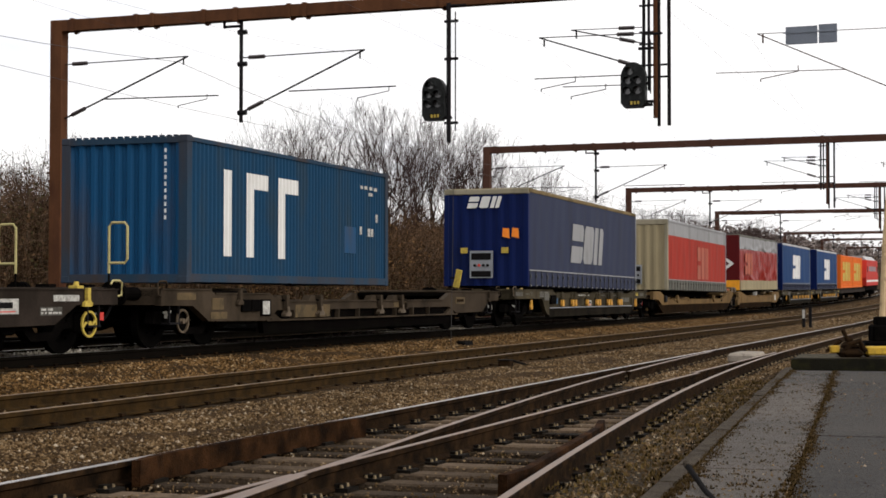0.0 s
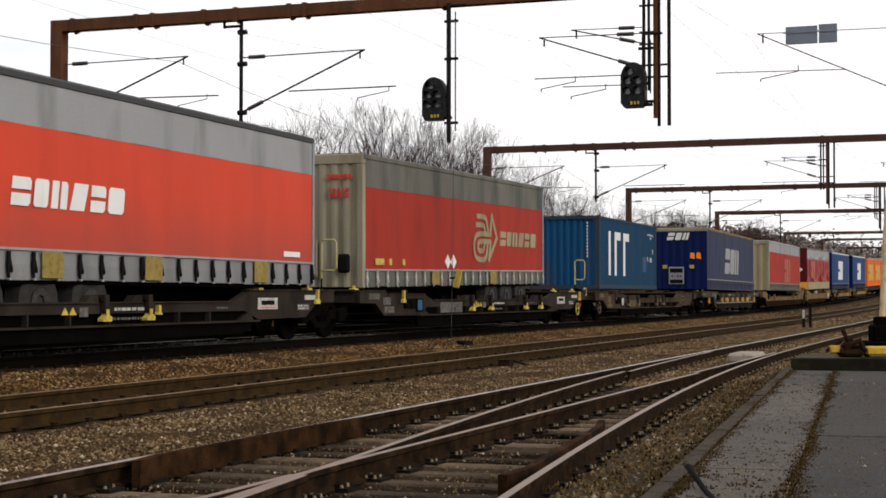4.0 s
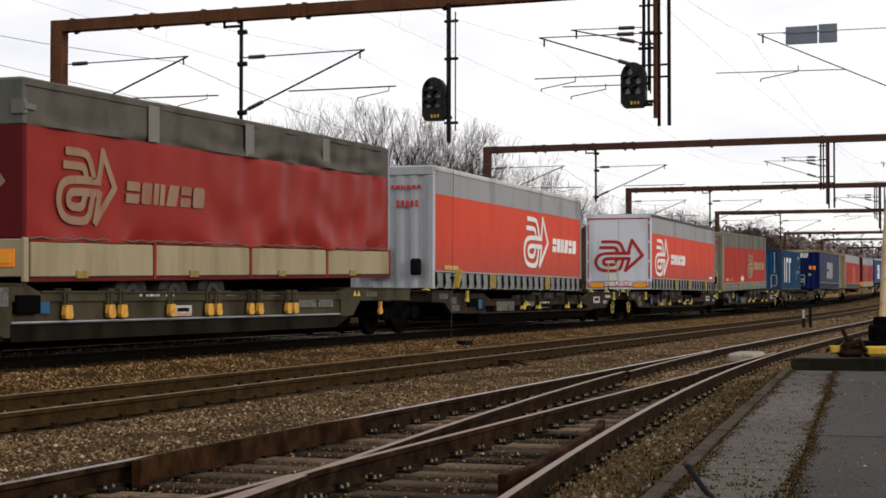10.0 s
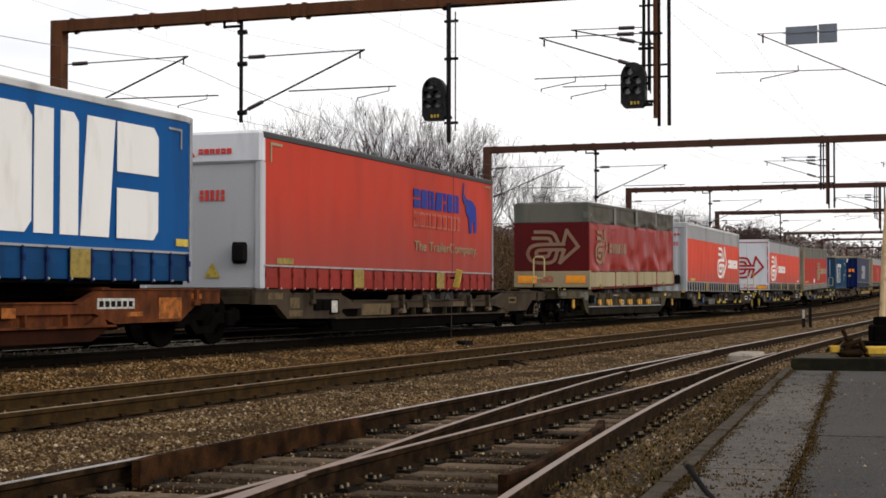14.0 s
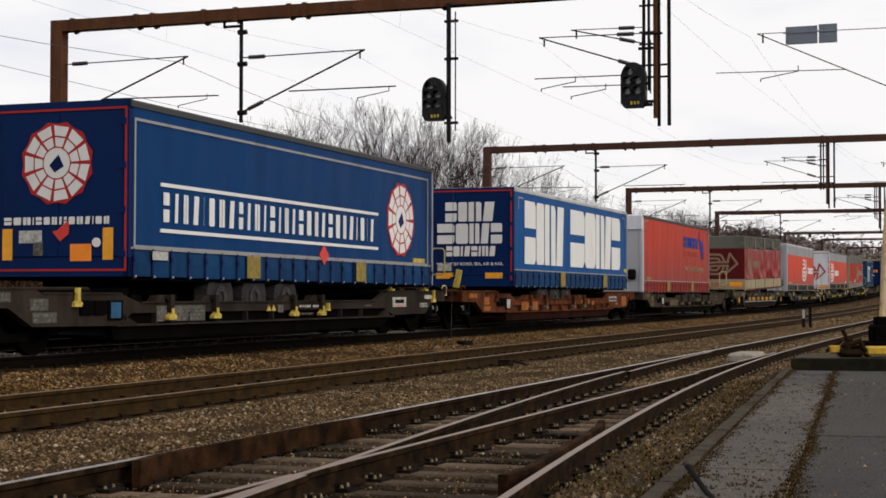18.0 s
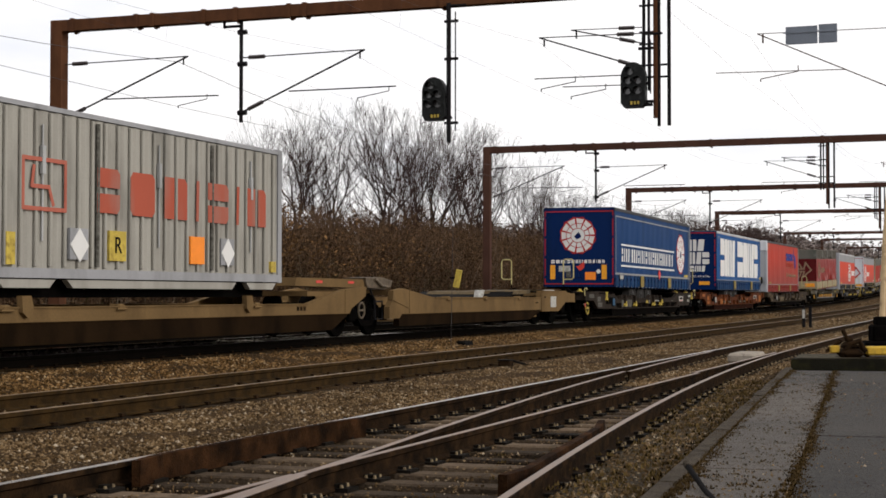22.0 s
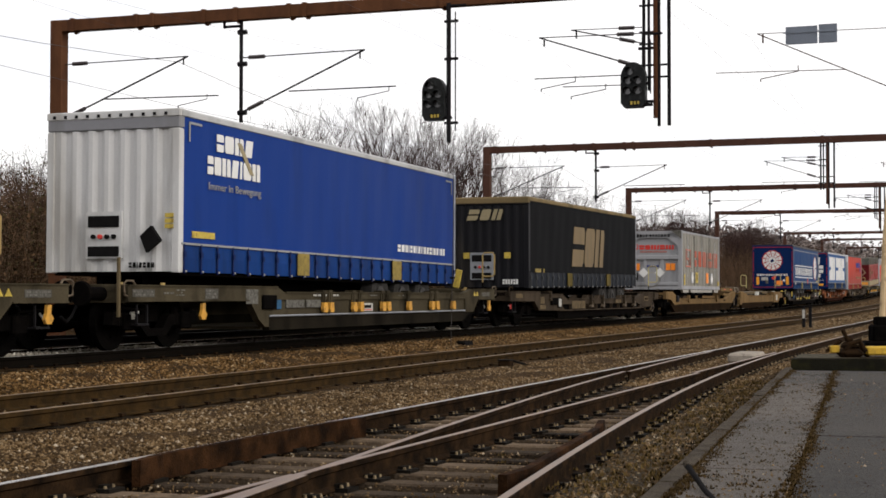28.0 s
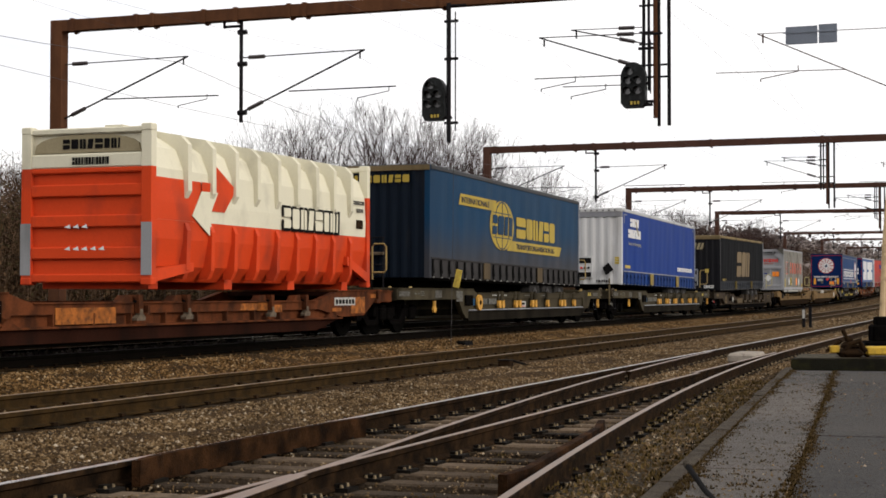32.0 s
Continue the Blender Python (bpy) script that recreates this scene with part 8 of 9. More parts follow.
# blue trailer with tall white word mark
t = trailer("semitrailer", -1.5, "mid blue curtain semitrailer with tall white letters blocks", 1.12, 3.88, C_MIDBLUE, C_ROOF, -0.01, 26, C_SKIRT_BLUE, 0.46, C_NAVY, "strap", plates=(4.9, 10.2), wheels=3.2)
t["label"] = "mid blue curtain semitrailer with tall white word mark"
doors(t, 1.12, 3.88, C_DOOR_BLUE, C_DOOR_BLUE, lamps=False)
strokes(t, [[(0, 0), (0, 1), (1, 1), (1, 0)]], (-1.2, 1.2, 1.3, 3.78), 0.04, C_DKRED, "end")
blocks(t, -0.73, 0.76, 2.93, 3.47, (1, 0.8, 1.1, 1), WORDS, "end", gap=0.12, label="white word mark")
blocks(t, -0.97, 0.98, 2.31, 2.87, (1.5, 1.1, 0.9, 0.8, 1), WORDS, "end", gap=0.12, label="white word mark")
blocks(t, -0.70, 0.78, 1.96, 2.24, (1, 1, 0.5, 1, 1, 0.5, 1, 1), WORDS, "end", gap=0.16, label="white word mark")
words_end(t, "WE SHIP BY ROAD, SEA, AIR & RAIL", 0.0, 1.74, 0.125, WORDS, "white lettering")
for y in (-0.95, 0.5):
    part("reflector", Shape().box(-0.05, -0.035, y, y + 0.5, 1.34, 1.50), M["amber"], t)
part("light_unit", Shape().box(-0.07, -0.035, 0.55, 0.95, 1.55, 1.75), M["label_white"], t)
blocks(t, 0.95, 5.15, 1.76, 3.55, (1, 0.75, 1.05, 0.8), WORDS, gap=0.07, label="tall white word mark")
blocks(t, 5.85, 12.52, 1.76, 3.55, (1.75, 1.4, 1.15, 0.98, 1.27), WORDS, gap=0.06, label="tall white word mark")
strokes(t, [[(0, 0), (0, 1), (1, 1)]], (0.35, 0.8, 3.3, 3.6), 0.04, C_GREY)
strokes(t, [[(0, 1), (1, 1), (1, 0)]], (12.8, 13.2, 3.3, 3.6), 0.04, C_GREY)
part("marking", flat(Shape(), rect(13.04, 13.44, 1.69, 1.81), "side"), M["yellow"], t)

# blue trailer with a ring emblem
t = trailer("semitrailer", -21.6, "blue curtain semitrailer with red and white ring emblem", 1.17, 3.94, C_BLUE, C_ROOF_DK, -0.05, 27, C_SKIRT_BLUE, 0.44, C_NAVY, "strap", plates=(4.17, 9.14), wheels=3.2)
doors(t, 1.17, 3.94, C_DOOR_BLUE, C_DOOR_BLUE, lamps=False)
strokes(t, [[(0, 0), (0, 1), (1, 1), (1, 0), (0, 0)]], (-1.22, 1.22, 1.27, 3.8), 0.035, C_DKRED, "end")


def ring(t, a, z, ra, rz, where, label):
    """A round emblem: red scalloped disc, white petals, dark centre."""
    w = [2 * math.pi * k / 24 for k in range(24)]
    e = part("emblem", flat(Shape(), [(a + ra * (1.0 if k % 2 else 0.93) * math.cos(v), z + rz * (1.0 if k % 2 else 0.93) * math.sin(v)) for k, v in enumerate(w)], where, 0.010), C_DKRED, t, label)
    for k in range(11):
        v0, v1 = 2 * math.pi * (k + 0.1) / 11, 2 * math.pi * (k + 0.9) / 11
        for r0, r1 in ((0.40, 0.62), (0.66, 0.90)):
            part("petal", flat(Shape(), [(a + ra * r * math.cos(v), z + rz * r * math.sin(v)) for r, v in ((r0, v0), (r1, v0), (r1, v1), (r0, v1))], where, 0.015), WORDS, e)
    part("hub", flat(Shape(), [(a + ra * 0.36 * math.cos(v), z + rz * 0.36 * math.sin(v)) for v in w], where, 0.015), WORDS, e)
    part("hub_mark", flat(Shape(), [(a - ra * 0.2, z - rz * 0.05), (a - ra * 0.05, z - rz * 0.22), (a + ra * 0.2, z - rz * 0.08), (a + ra * 0.05, z + rz * 0.2)], where, 0.019), C_NAVY, e)
    return e


ring(t, -0.03, 2.96, 0.67, 0.67, "end", "red and white ring emblem")
ring(t, 11.48, 2.61, 0.85, 0.85, "side", "red and white ring emblem")
blocks(t, -1.0, 0.97, 1.99, 2.11, (1.2, 1.2, 1.2, 0.4, 1, 1, 0.9, 0.6, 0.6, 1, 1, 0.9, 0.4, 1, 0.9), WORDS, "end", gap=0.3, label="white line of small blocks")
part("hazard_label", flat(Shape(), [(0.0, 1.9), (0.2, 2.06), (0.2, 1.84), (0.05, 1.72), (-0.1, 1.88)], "end", 0.02), M["red_mark"], t)
part("hazard_board", flat(Shape(), rect(0.23, 0.61, 1.41, 1.68), "end"), M["orange_mark"], t, "orange hazard board")
for a in (-1.03, 0.82):
    part("reflector", flat(Shape(), rect(a, a + 0.18, 1.43, 1.93), "end"), M["amber"], t)
part("marking", flat(Shape(), rect(-0.72, -0.3, 1.7, 1.9), "end"), M["label_white"], t)
part("marking", flat(Shape(), rect(-0.45, -0.28, 1.5, 1.72), "end"), M["label_grey"], t)
blocks(t, 1.0, 10.05, 2.06, 2.54, (1, 0.8, 0.9, 1, 0.5, 1, 1, 1, 0.9, 0.8, 1, 0.7, 1, 0.7, 0.9, 0.8, 1, 1, 0.9, 0.9, 1, 1, 0.9, 1, 0.6, 1, 0.5, 0.9), WORDS, gap=0.5, label="white word mark")
part("stripe", flat(Shape(), rect(0.9, 10.14, 2.63, 2.69), "side"), WORDS, t, "white stripe")
part("stripe", flat(Shape(), rect(0.9, 10.14, 1.89, 1.95), "side"), WORDS, t, "white stripe")
strokes(t, [[(0, 0), (0, 1), (1, 1), (1, 0), (0, 0)]], (0.12, 13.2, 1.64, 3.63), 0.045, C_GREY, label="pale grey border line")
part("hazard_label", flat(Shape(), [(7.06, 1.70), (7.29, 1.90), (7.52, 1.70), (7.29, 1.50)], "side", 0.02), M["red_mark"], t)
part("marking", flat(Shape(), rect(0.62, 1.1, 1.44, 1.58), "side", at=NEAR_Y - 0.03), M["label_white"], t)
part("speed_disc", Shape().disc((0, 0), 0.075, 0, 0.012, 18), WORDS, t, m=pose(-0.045, -0.71, 1.70) @ pose(0, 0, 0, 0, 0, 90))
part("marking", flat(Shape(), rect(12.25, 13.0, 1.67, 1.77), "side"), M["yellow"], t)

# charcoal trailer
t = trailer("semitrailer", -79.3, "charcoal curtain semitrailer with dull gold mark", 1.10, 3.70, C_BLACKISH, C_ROOF_TAN, 0.10, 28, C_SKIRT_CHAR, 0.44, C_ROOF_DK, "strap", plates=(4.23, 9.22), wheels=9.0, rail_m=C_BLACKISH, plate_m=C_PLATE_OLIVE)
bulkhead(t, 1.10, 3.70, C_BLACK_SHINE, C_BLACK_SHINE)
part("top_cap", Shape().box(-0.07, 0.1, -1.28, 1.28, 3.50, 3.68, c=0.02), C_ROOF_TAN, t, "tan roof cap")
blocks(t, -0.59, 0.50, 3.03, 3.34, (1.1, 1, 1), C_CREAM, "end", slant=0.1, gap=0.2, label="cream word mark", at=-0.065)
blocks(t, 4.56, 8.62, 1.74, 2.99, (1.3, 1.15, 1.1), C_GOLD, slant=0.3, gap=0.12, label="dull gold word mark")
for y in (-0.73, 0.5):
    part("lamp", Shape().box(-0.09, -0.05, y, y + 0.18, 1.93, 2.10), M["yellow"], t)
part("marking", flat(Shape(), rect(0.52, 1.12, 1.53, 1.64), "side"), M["dull_plate"], t)
part("marking", flat(Shape(), rect(1.35, 1.48, 1.53, 1.64), "side"), M["dull_plate"], t)
blocks(t, 0.5, 0.98, 1.19, 1.33, (1, 1, 1, 1, 1, 1), WORDS, "end", gap=0.3, at=-0.065)

# royal blue trailer, pale front
t = trailer("semitrailer", -99.3, "royal blue curtain semitrailer with white ribbed front", 1.27, 3.97, C_ROYAL, C_ROOF, -0.11, 29, C_SKIRT_ROYAL, 0.46, C_NAVY, "strap", plates=(4.7, 9.6), wheels=9.0)
bulkhead(t, 1.27, 3.97, C_FRONT, C_CAPGREY, 8, 0.33, panel_m=C_FRONT, post_m=C_FRONT)
part("top_cap", Shape().box(-0.07, 0.14, -1.285, 1.285, 3.83, 3.965, c=0.015), C_FRONT, t, "pale strip with dark rivets")
for k in range(11):
    part("rivet", Shape().box(-0.085, -0.06, 1.1 - 0.215 * k, 1.15 - 0.215 * k, 3.86, 3.91), M["black_steel"], t)
part("bag", Shape().prism([(-0.98, 1.78), (-0.72, 1.58), (-0.60, 1.85), (-0.80, 2.02)], -0.16, -0.07, "x"), M["black"], t, "black hose bag")
blocks(t, 1.2, 2.62, 3.36, 3.66, (0.8, 1, 1, 1), WORDS, gap=0.14, label="white word mark")
blocks(t, 0.88, 2.9, 2.95, 3.26, (0.7, 0.8, 1, 0.9, 0.4, 1, 1), WORDS, gap=0.14, label="white word mark")
part("swash", flat(Shape(), [(1.95, 3.58), (2.1, 3.58), (2.6, 3.05), (2.45, 3.05)], "side", 0.018), C_CREAM, t)
fit_words(t, "Immer in Bewegung", 0.92, 2.9, 2.73, 0.17, C_GREY, "pale lettering")
blocks(t, 9.72, 12.85, 1.93, 2.09, (1.1, 1.1, 1.1, 0.4, 0.9, 0.9, 0.6, 0.9, 0.5, 0.4, 0.9, 0.9, 0.9, 0.4, 0.9, 0.9, 0.4, 0.9, 0.8), WORDS, gap=0.3, label="white line of small blocks")
part("marking", flat(Shape(), rect(0.36, 1.15, 1.84, 1.95), "side"), M["yellow"], t)
for k in range(3):
    part("warning_label", flat(Shape(), rect(1.02, 1.18, 1.98 + 0.09 * k, 2.05 + 0.09 * k), "end", at=-0.065), M["yellow"], t)
blocks(t, 0.35, 0.85, 1.33, 1.42, (1, 1, 0.5, 1, 1, 1, 1), M["black"], "end", gap=0.3, at=-0.07)
strokes(t, [[(0, 0), (0, 1), (1, 1)]], (0.25, 0.65, 3.45, 3.75), 0.04, C_GREY)
strokes(t, [[(0, 1), (1, 1), (1, 0)]], (12.9, 13.3, 3.45, 3.75), 0.04, C_GREY)

# dusty blue trailer with yellow bars
t = trailer("semitrailer", -118.8, "dusty blue curtain semitrailer with faded yellow bars", 1.30, 4.0, C_DULLBLUE, C_ROOF_DK, -0.12, 30, C_SKIRT_TEAL, 0.46, M["black"], "hook", plates=(4.13, 9.03), wheels=9.0, rail_m=C_SKIRT_TEAL, plate_m=C_PLATE_TAN)
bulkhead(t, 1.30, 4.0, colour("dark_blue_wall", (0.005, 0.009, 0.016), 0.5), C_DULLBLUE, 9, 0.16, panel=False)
blocks(t, -1.1, 0.80, 3.56, 3.74, (0.7, 0.9, 1.1, 0.4, 1.3, 1, 0.8, 0.8, 0.9, 1), C_YELLOW, "end", gap=0.22, label="faded yellow word mark", at=-0.07)
for y in (0.48, 0.17, -0.13):
    part("ladder_stile", Shape().tube([(-0.14, y, 1.05), (-0.14, y, 2.25)], 0.02, 6), M["black_steel"], t)
for zz in (1.35, 1.6, 1.85, 2.08, 2.25):
    part("rung", Shape().tube([(-0.14, 0.5, zz), (-0.14, -0.15, zz)], 0.018, 6), M["black_steel"], t)
part("step_plate", Shape().box(-0.2, -0.06, -0.15, 0.5, 1.83, 1.9, c=0.01), M["worn_steel"], t)
part("cap_band", Shape().box(-0.075, -0.055, -1.27, 1.27, 3.84, 3.97, c=0.004), C_ROOF_TAN, t, "grimy tan cap band")
part("bar", flat(Shape(), [(1.95, 3.15), (4.62, 3.15), (5.0, 3.43), (2.1, 3.43)], "side"), C_YELLOW, t, "faded yellow bar")
part("bar", flat(Shape(), [(5.95, 2.14), (11.2, 2.14), (11.42, 2.42), (6.4, 2.42)], "side"), C_YELLOW, t, "faded yellow bar")
globe = part("disc", flat(Shape(), [(5.5 + 1.06 * math.cos(2 * math.pi * k / 36), 2.79 + 0.66 * math.sin(2 * math.pi * k / 36)) for k in range(36)], "side", 0.008), C_YELLOW, t, "yellow disc emblem")
for k in (-0.62, 0.0, 0.62):
    strokes(globe, [[(0.5 + 0.5 * k * math.cos(v), 0.5 + 0.5 * math.sin(v)) for v in [math.pi * (i / 8 - 0.5) for i in range(9)]]], (4.46, 6.54, 2.15, 3.43), 0.035, C_DULLBLUE, name="line", at=NEAR_Y - 0.002)
for zz in (2.46, 3.12):
    part("line", flat(Shape(), rect(4.72, 6.28, zz - 0.012, zz + 0.012), "side", 0.012), C_DULLBLUE, globe)
blocks(t, 4.62, 6.42, 2.54, 3.05, (0.8, 1, 1.3), C_DULLBLUE, gap=0.12, slant=0.06, label="blue word mark", at=NEAR_Y - 0.012)
blocks(t, 6.8, 10.75, 2.52, 3.10, (1.5, 1.05, 0.85, 0.9, 0.9, 1), C_YELLOW, gap=0.12, label="faded yellow word mark")
fit_words(t, "INTERNATIONALE", 2.15, 4.35, 3.285, 0.15, C_SLATE, "dark lettering", at=NEAR_Y - 0.006)
fit_words(t, "TRANSPORTORGANISATION AG", 6.75, 10.6, 2.28, 0.15, C_SLATE, "dark lettering", at=NEAR_Y - 0.006)

# slate blue trailer
t = trailer("semitrailer", 135.2, "slate blue curtain semitrailer with mossy tan roof", 1.15, 3.95, C_SLATE, C_ROOF_TAN, -0.08, 31, C_SLATE, 0.44, C_ROOF_DK, "strap", wheels=9.0)
bulkhead(t, 1.15, 3.95, C_NAVY, C_CREAM_GREY, 7, 0.18, post_m=C_NAVY)
blocks(t, -0.57, 0.46, 3.38, 3.71, (1.1, 1, 1), WORDS, "end", slant=0.1, gap=0.2, label="white word mark", at=-0.065)
for a in (0.5, 0.78):
    part("hazard_board", flat(Shape(), [(a - 0.0, 2.55), (a + 0.22, 2.5), (a + 0.2, 2.78), (a + 0.02, 2.8)], "end", at=-0.065), M["orange_mark"], t)
for y in (-0.68, 0.55):
    part("lamp", Shape().box(-0.09, -0.05, y, y + 0.2, 2.08, 2.24), M["yellow"], t)
blocks(t, 4.46, 8.52, 1.92, 3.14, (1.3, 1.15, 1.1), C_GREY, slant=0.3, gap=0.12, label="pale grey word mark")

# further trailers at the head of the train
t = trailer("semitrailer", 154.55, "faded red curtain semitrailer with cream front", 1.1, 3.95, C_RED_FADED, C_GREY, -0.05, 32, C_GREY_DIRTY, 0.4, M["label_grey"], "strap", band=(3.3, C_GREY))
bulkhead(t, 1.1, 3.95, C_CREAM, C_CREAM_GREY, 7)
blocks(t, 6.2, 9.0, 1.6, 3.0, (1, 1, 1), C_PINK, gap=0.2)
t = trailer("tarpaulin_trailer", 172.2, "dark red tarpaulin trailer with grey top and pale dropsides", 1.1, 3.95, C_RED_DARK, C_GREY_DIRTY, 0.05, 33, band=(3.2, C_GREY), wave=0.05, foot_z=1.6)
part("dropside", Shape().box(0.1, 13.4, NEAR_Y - 0.03, NEAR_Y + 0.03, 1.1, 1.6, c=0.01), C_CREAM, t)
part("end_sheet", Shape().box(-0.03, 0.06, -1.28, 1.28, 1.2, 3.9, c=0.02), C_MAROON, t)
part("tailboard", Shape().box(-0.05, 0.0, -1.28, 1.28, 1.1, 1.6), M["amber"], t, "amber marked tailboard")
strokes(t, [[(0, 0), (1, 0.5), (0, 1)]], (0.1, 0.9, 1.9, 3.0), 0.14, WORDS, "end", at=-0.035)
blocks(t, 1.5, 4.0, 1.9, 3.0, (1, 1, 1), C_PINK, gap=0.2, at=NEAR_Y - 0.04)
for s, lab in ((188.1, "blue curtain semitrailer with white mark"), (205.9, "blue curtain semitrailer with pale mark")):
    t = trailer("semitrailer", s, lab, 1.1, 3.95, C_BLUE, C_ROOF, 0.0, int(s), C_SLATE, 0.4, M["black"], "strap")
    bulkhead(t, 1.1, 3.95, C_NAVY, C_NAVY, 7)
    blocks(t, 4.6, 8.2, 1.8, 3.3, (1.2, 1, 1), WORDS, slant=0.2, gap=0.1)


def corner_frame(t, L, z0, z1, m, half=1.22):
    """Corner posts, rails and castings of a container."""
    for x in (0.0, L - 0.16):
        for y in (-half, half - 0.16):
            part("corner_post", Shape().box(x, x + 0.16, y, y + 0.16, z0 + 0.11, z1 - 0.11), m, t)
            for z in (z0, z1 - 0.12):
                part("corner_casting", Shape().box(x - 0.008, x + 0.17, y - 0.008, y + 0.168, z, z + 0.125, c=0.015), m, t)
    for y in (-half, half - 0.1):
        part("bottom_rail", Shape().box(0.16, L - 0.16, y, y + 0.1, z0 + 0.02, z0 + 0.16), m, t)
        part("top_rail", Shape().box(0.16, L - 0.16, y, y + 0.08, z1 - 0.09, z1 - 0.02), m, t)
    for x in (0.0, L - 0.1):
        part("sill", Shape().box(x, x + 0.1, -half + 0.16, half - 0.16, z0 + 0.01, z0 + 0.15), m, t)
        part("header", Shape().box(x, x + 0.1, -half + 0.16, half - 0.16, z1 - 0.12, z1 - 0.02), m, t)


def corrugated(a0, a1, depth, pitch):
    """Points of a trapezoid-ribbed wall from a0 to a1."""
    out, a, k = [], a0, 0
    while a < a1 - pitch * 0.5:
        out += [(a, 0.0), (a + pitch * 0.3, 0.0), (a + pitch * 0.5, depth), (a + pitch * 0.8, depth)]
        a += pitch
    return out + [(a1, 0.0)]


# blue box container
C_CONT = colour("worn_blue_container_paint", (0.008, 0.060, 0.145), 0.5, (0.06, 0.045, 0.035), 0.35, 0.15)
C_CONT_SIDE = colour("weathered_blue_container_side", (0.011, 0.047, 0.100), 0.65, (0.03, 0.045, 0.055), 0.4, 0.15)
C_CONT_EDGE = colour("rusty_container_frame", (0.022, 0.045, 0.075), 0.75, (0.06, 0.04, 0.028), 0.5, 0.25)
t = moving("shipping_container", "worn blue corrugated steel container with white painted bars", "container", "loads of the train", 115.6)
corner_frame(t, 9.0, 1.08, 3.56, C_CONT_EDGE)
wall = [(a, -1.205 + b) for a, b in corrugated(0.16, 8.84, 0.036, 0.145)]
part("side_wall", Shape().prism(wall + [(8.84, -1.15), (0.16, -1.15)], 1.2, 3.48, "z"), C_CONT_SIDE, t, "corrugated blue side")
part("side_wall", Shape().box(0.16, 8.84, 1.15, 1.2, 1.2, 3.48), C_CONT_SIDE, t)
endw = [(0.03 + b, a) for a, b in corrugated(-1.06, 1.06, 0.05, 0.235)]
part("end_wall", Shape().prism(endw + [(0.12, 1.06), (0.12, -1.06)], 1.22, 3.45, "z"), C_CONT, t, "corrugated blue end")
part("end_wall", Shape().box(8.9, 8.95, -1.06, 1.06, 1.2, 3.45), C_CONT, t)
part("roof", Shape().box(0.1, 8.9, -1.16, 1.16, 3.46, 3.52), C_CONT_EDGE, t)
for x in range(16):
    part("roof_rib", Shape().box(0.035, 0.1, 1.02 - 0.135 * x, 1.09 - 0.135 * x, 3.535, 3.575), C_CONT_EDGE, t)
for xa, za, xb, zb in ((1.30, 1.56, 1.65, 3.08), (2.13, 1.56, 2.52, 3.08), (2.52, 2.80, 3.08, 3.08), (3.53, 1.56, 3.82, 3.08), (3.82, 2.80, 4.37, 3.08)):
    xa, xb = (0.16 + 0.145 * round((x - 0.16) / 0.145) for x in (xa, xb))
    q = Shape().prism([(p, -1.211 + b) for p, b in corrugated(xa, xb, 0.036, 0.145)] + [(xb, -1.166), (xa, -1.166)], za, zb, "z")
    part("painted_bar", q, WORDS, t, "white painted bar")
for k in range(11):
    part("code_bar", Shape().box(-0.004 + 0.03, 0.036, -0.81, -0.77, 3.28 - 0.113 * k, 3.345 - 0.113 * k), WORDS, t)
for x, z, n in ((7.46, 3.13, 0.12), (7.68, 3.13, 0.14), (7.95, 3.13, 0.14), (8.2, 3.12, 0.16), (7.9, 3.0, 0.2), (7.42, 2.16, 0.10), (7.86, 2.13, 0.12), (8.03, 2.13, 0.12), (8.3, 2.45, 0.1)):
    part("marking", Shape().box(x, x + n, -1.215, -1.2, z, z + 0.07 + (0.10 if z < 2.9 else 0)), M["label_white"], t)
part("patch", Shape().box(6.6, 7.2, -1.212, -1.2, 1.75, 2.3), C_CONT, t)

# grey tank-in-box container with hazard diamonds
C_LGREY = colour("pale_grey_container_paint", (0.32, 0.305, 0.27), 0.55, (0.13, 0.12, 0.105), 0.4, 0.1)
C_LBLUE = colour("pale_blue_grey_paint", (0.29, 0.29, 0.30), 0.5, (0.12, 0.12, 0.12), 0.35, 0.1)
t = moving("bulk_container", "pale grey bulk container with red mark and hazard diamonds", "container", "loads of the train", -56.9)
corner_frame(t, 9.0, 1.10, 3.60, C_LBLUE)
wall = [(a, -1.2 + b) for a, b in corrugated(0.18, 8.82, 0.03, 0.36)]
part("side_wall", Shape().prism(wall + [(8.82, -1.1), (0.18, -1.1)], 1.26, 3.5, "z"), C_LGREY, t, "ribbed pale grey side")
part("side_wall", Shape().box(0.18, 8.82, 1.12, 1.2, 1.26, 3.5), C_LGREY, t)
part("roof", Shape().box(0.1, 8.9, -1.16, 1.16, 3.5, 3.56), C_LGREY, t)
part("underframe", Shape().box(0.25, 8.75, -0.95, 0.95, 0.84, 1.13), M["under"], t, "black underframe")
for k in range(24):
    x = 0.36 + 0.36 * k
    part("rib", Shape().box(x - 0.03, x + 0.03, -1.235, -1.19, 1.28, 3.48, c=0.008), C_LGREY, t)
part("end_wall", Shape().box(0.1, 0.16, -1.06, 1.06, 1.25, 3.5), C_LBLUE, t)
part("end_wall", Shape().box(8.84, 8.9, -1.06, 1.06, 1.25, 3.5), C_LBLUE, t)
for z0, z1 in ((2.38, 2.55), (1.28, 1.42), (3.28, 3.5)):
    part("cross_bar", Shape().box(0.0, 0.12, -1.06, 1.06, z0, z1, c=0.015), C_LBLUE, t)
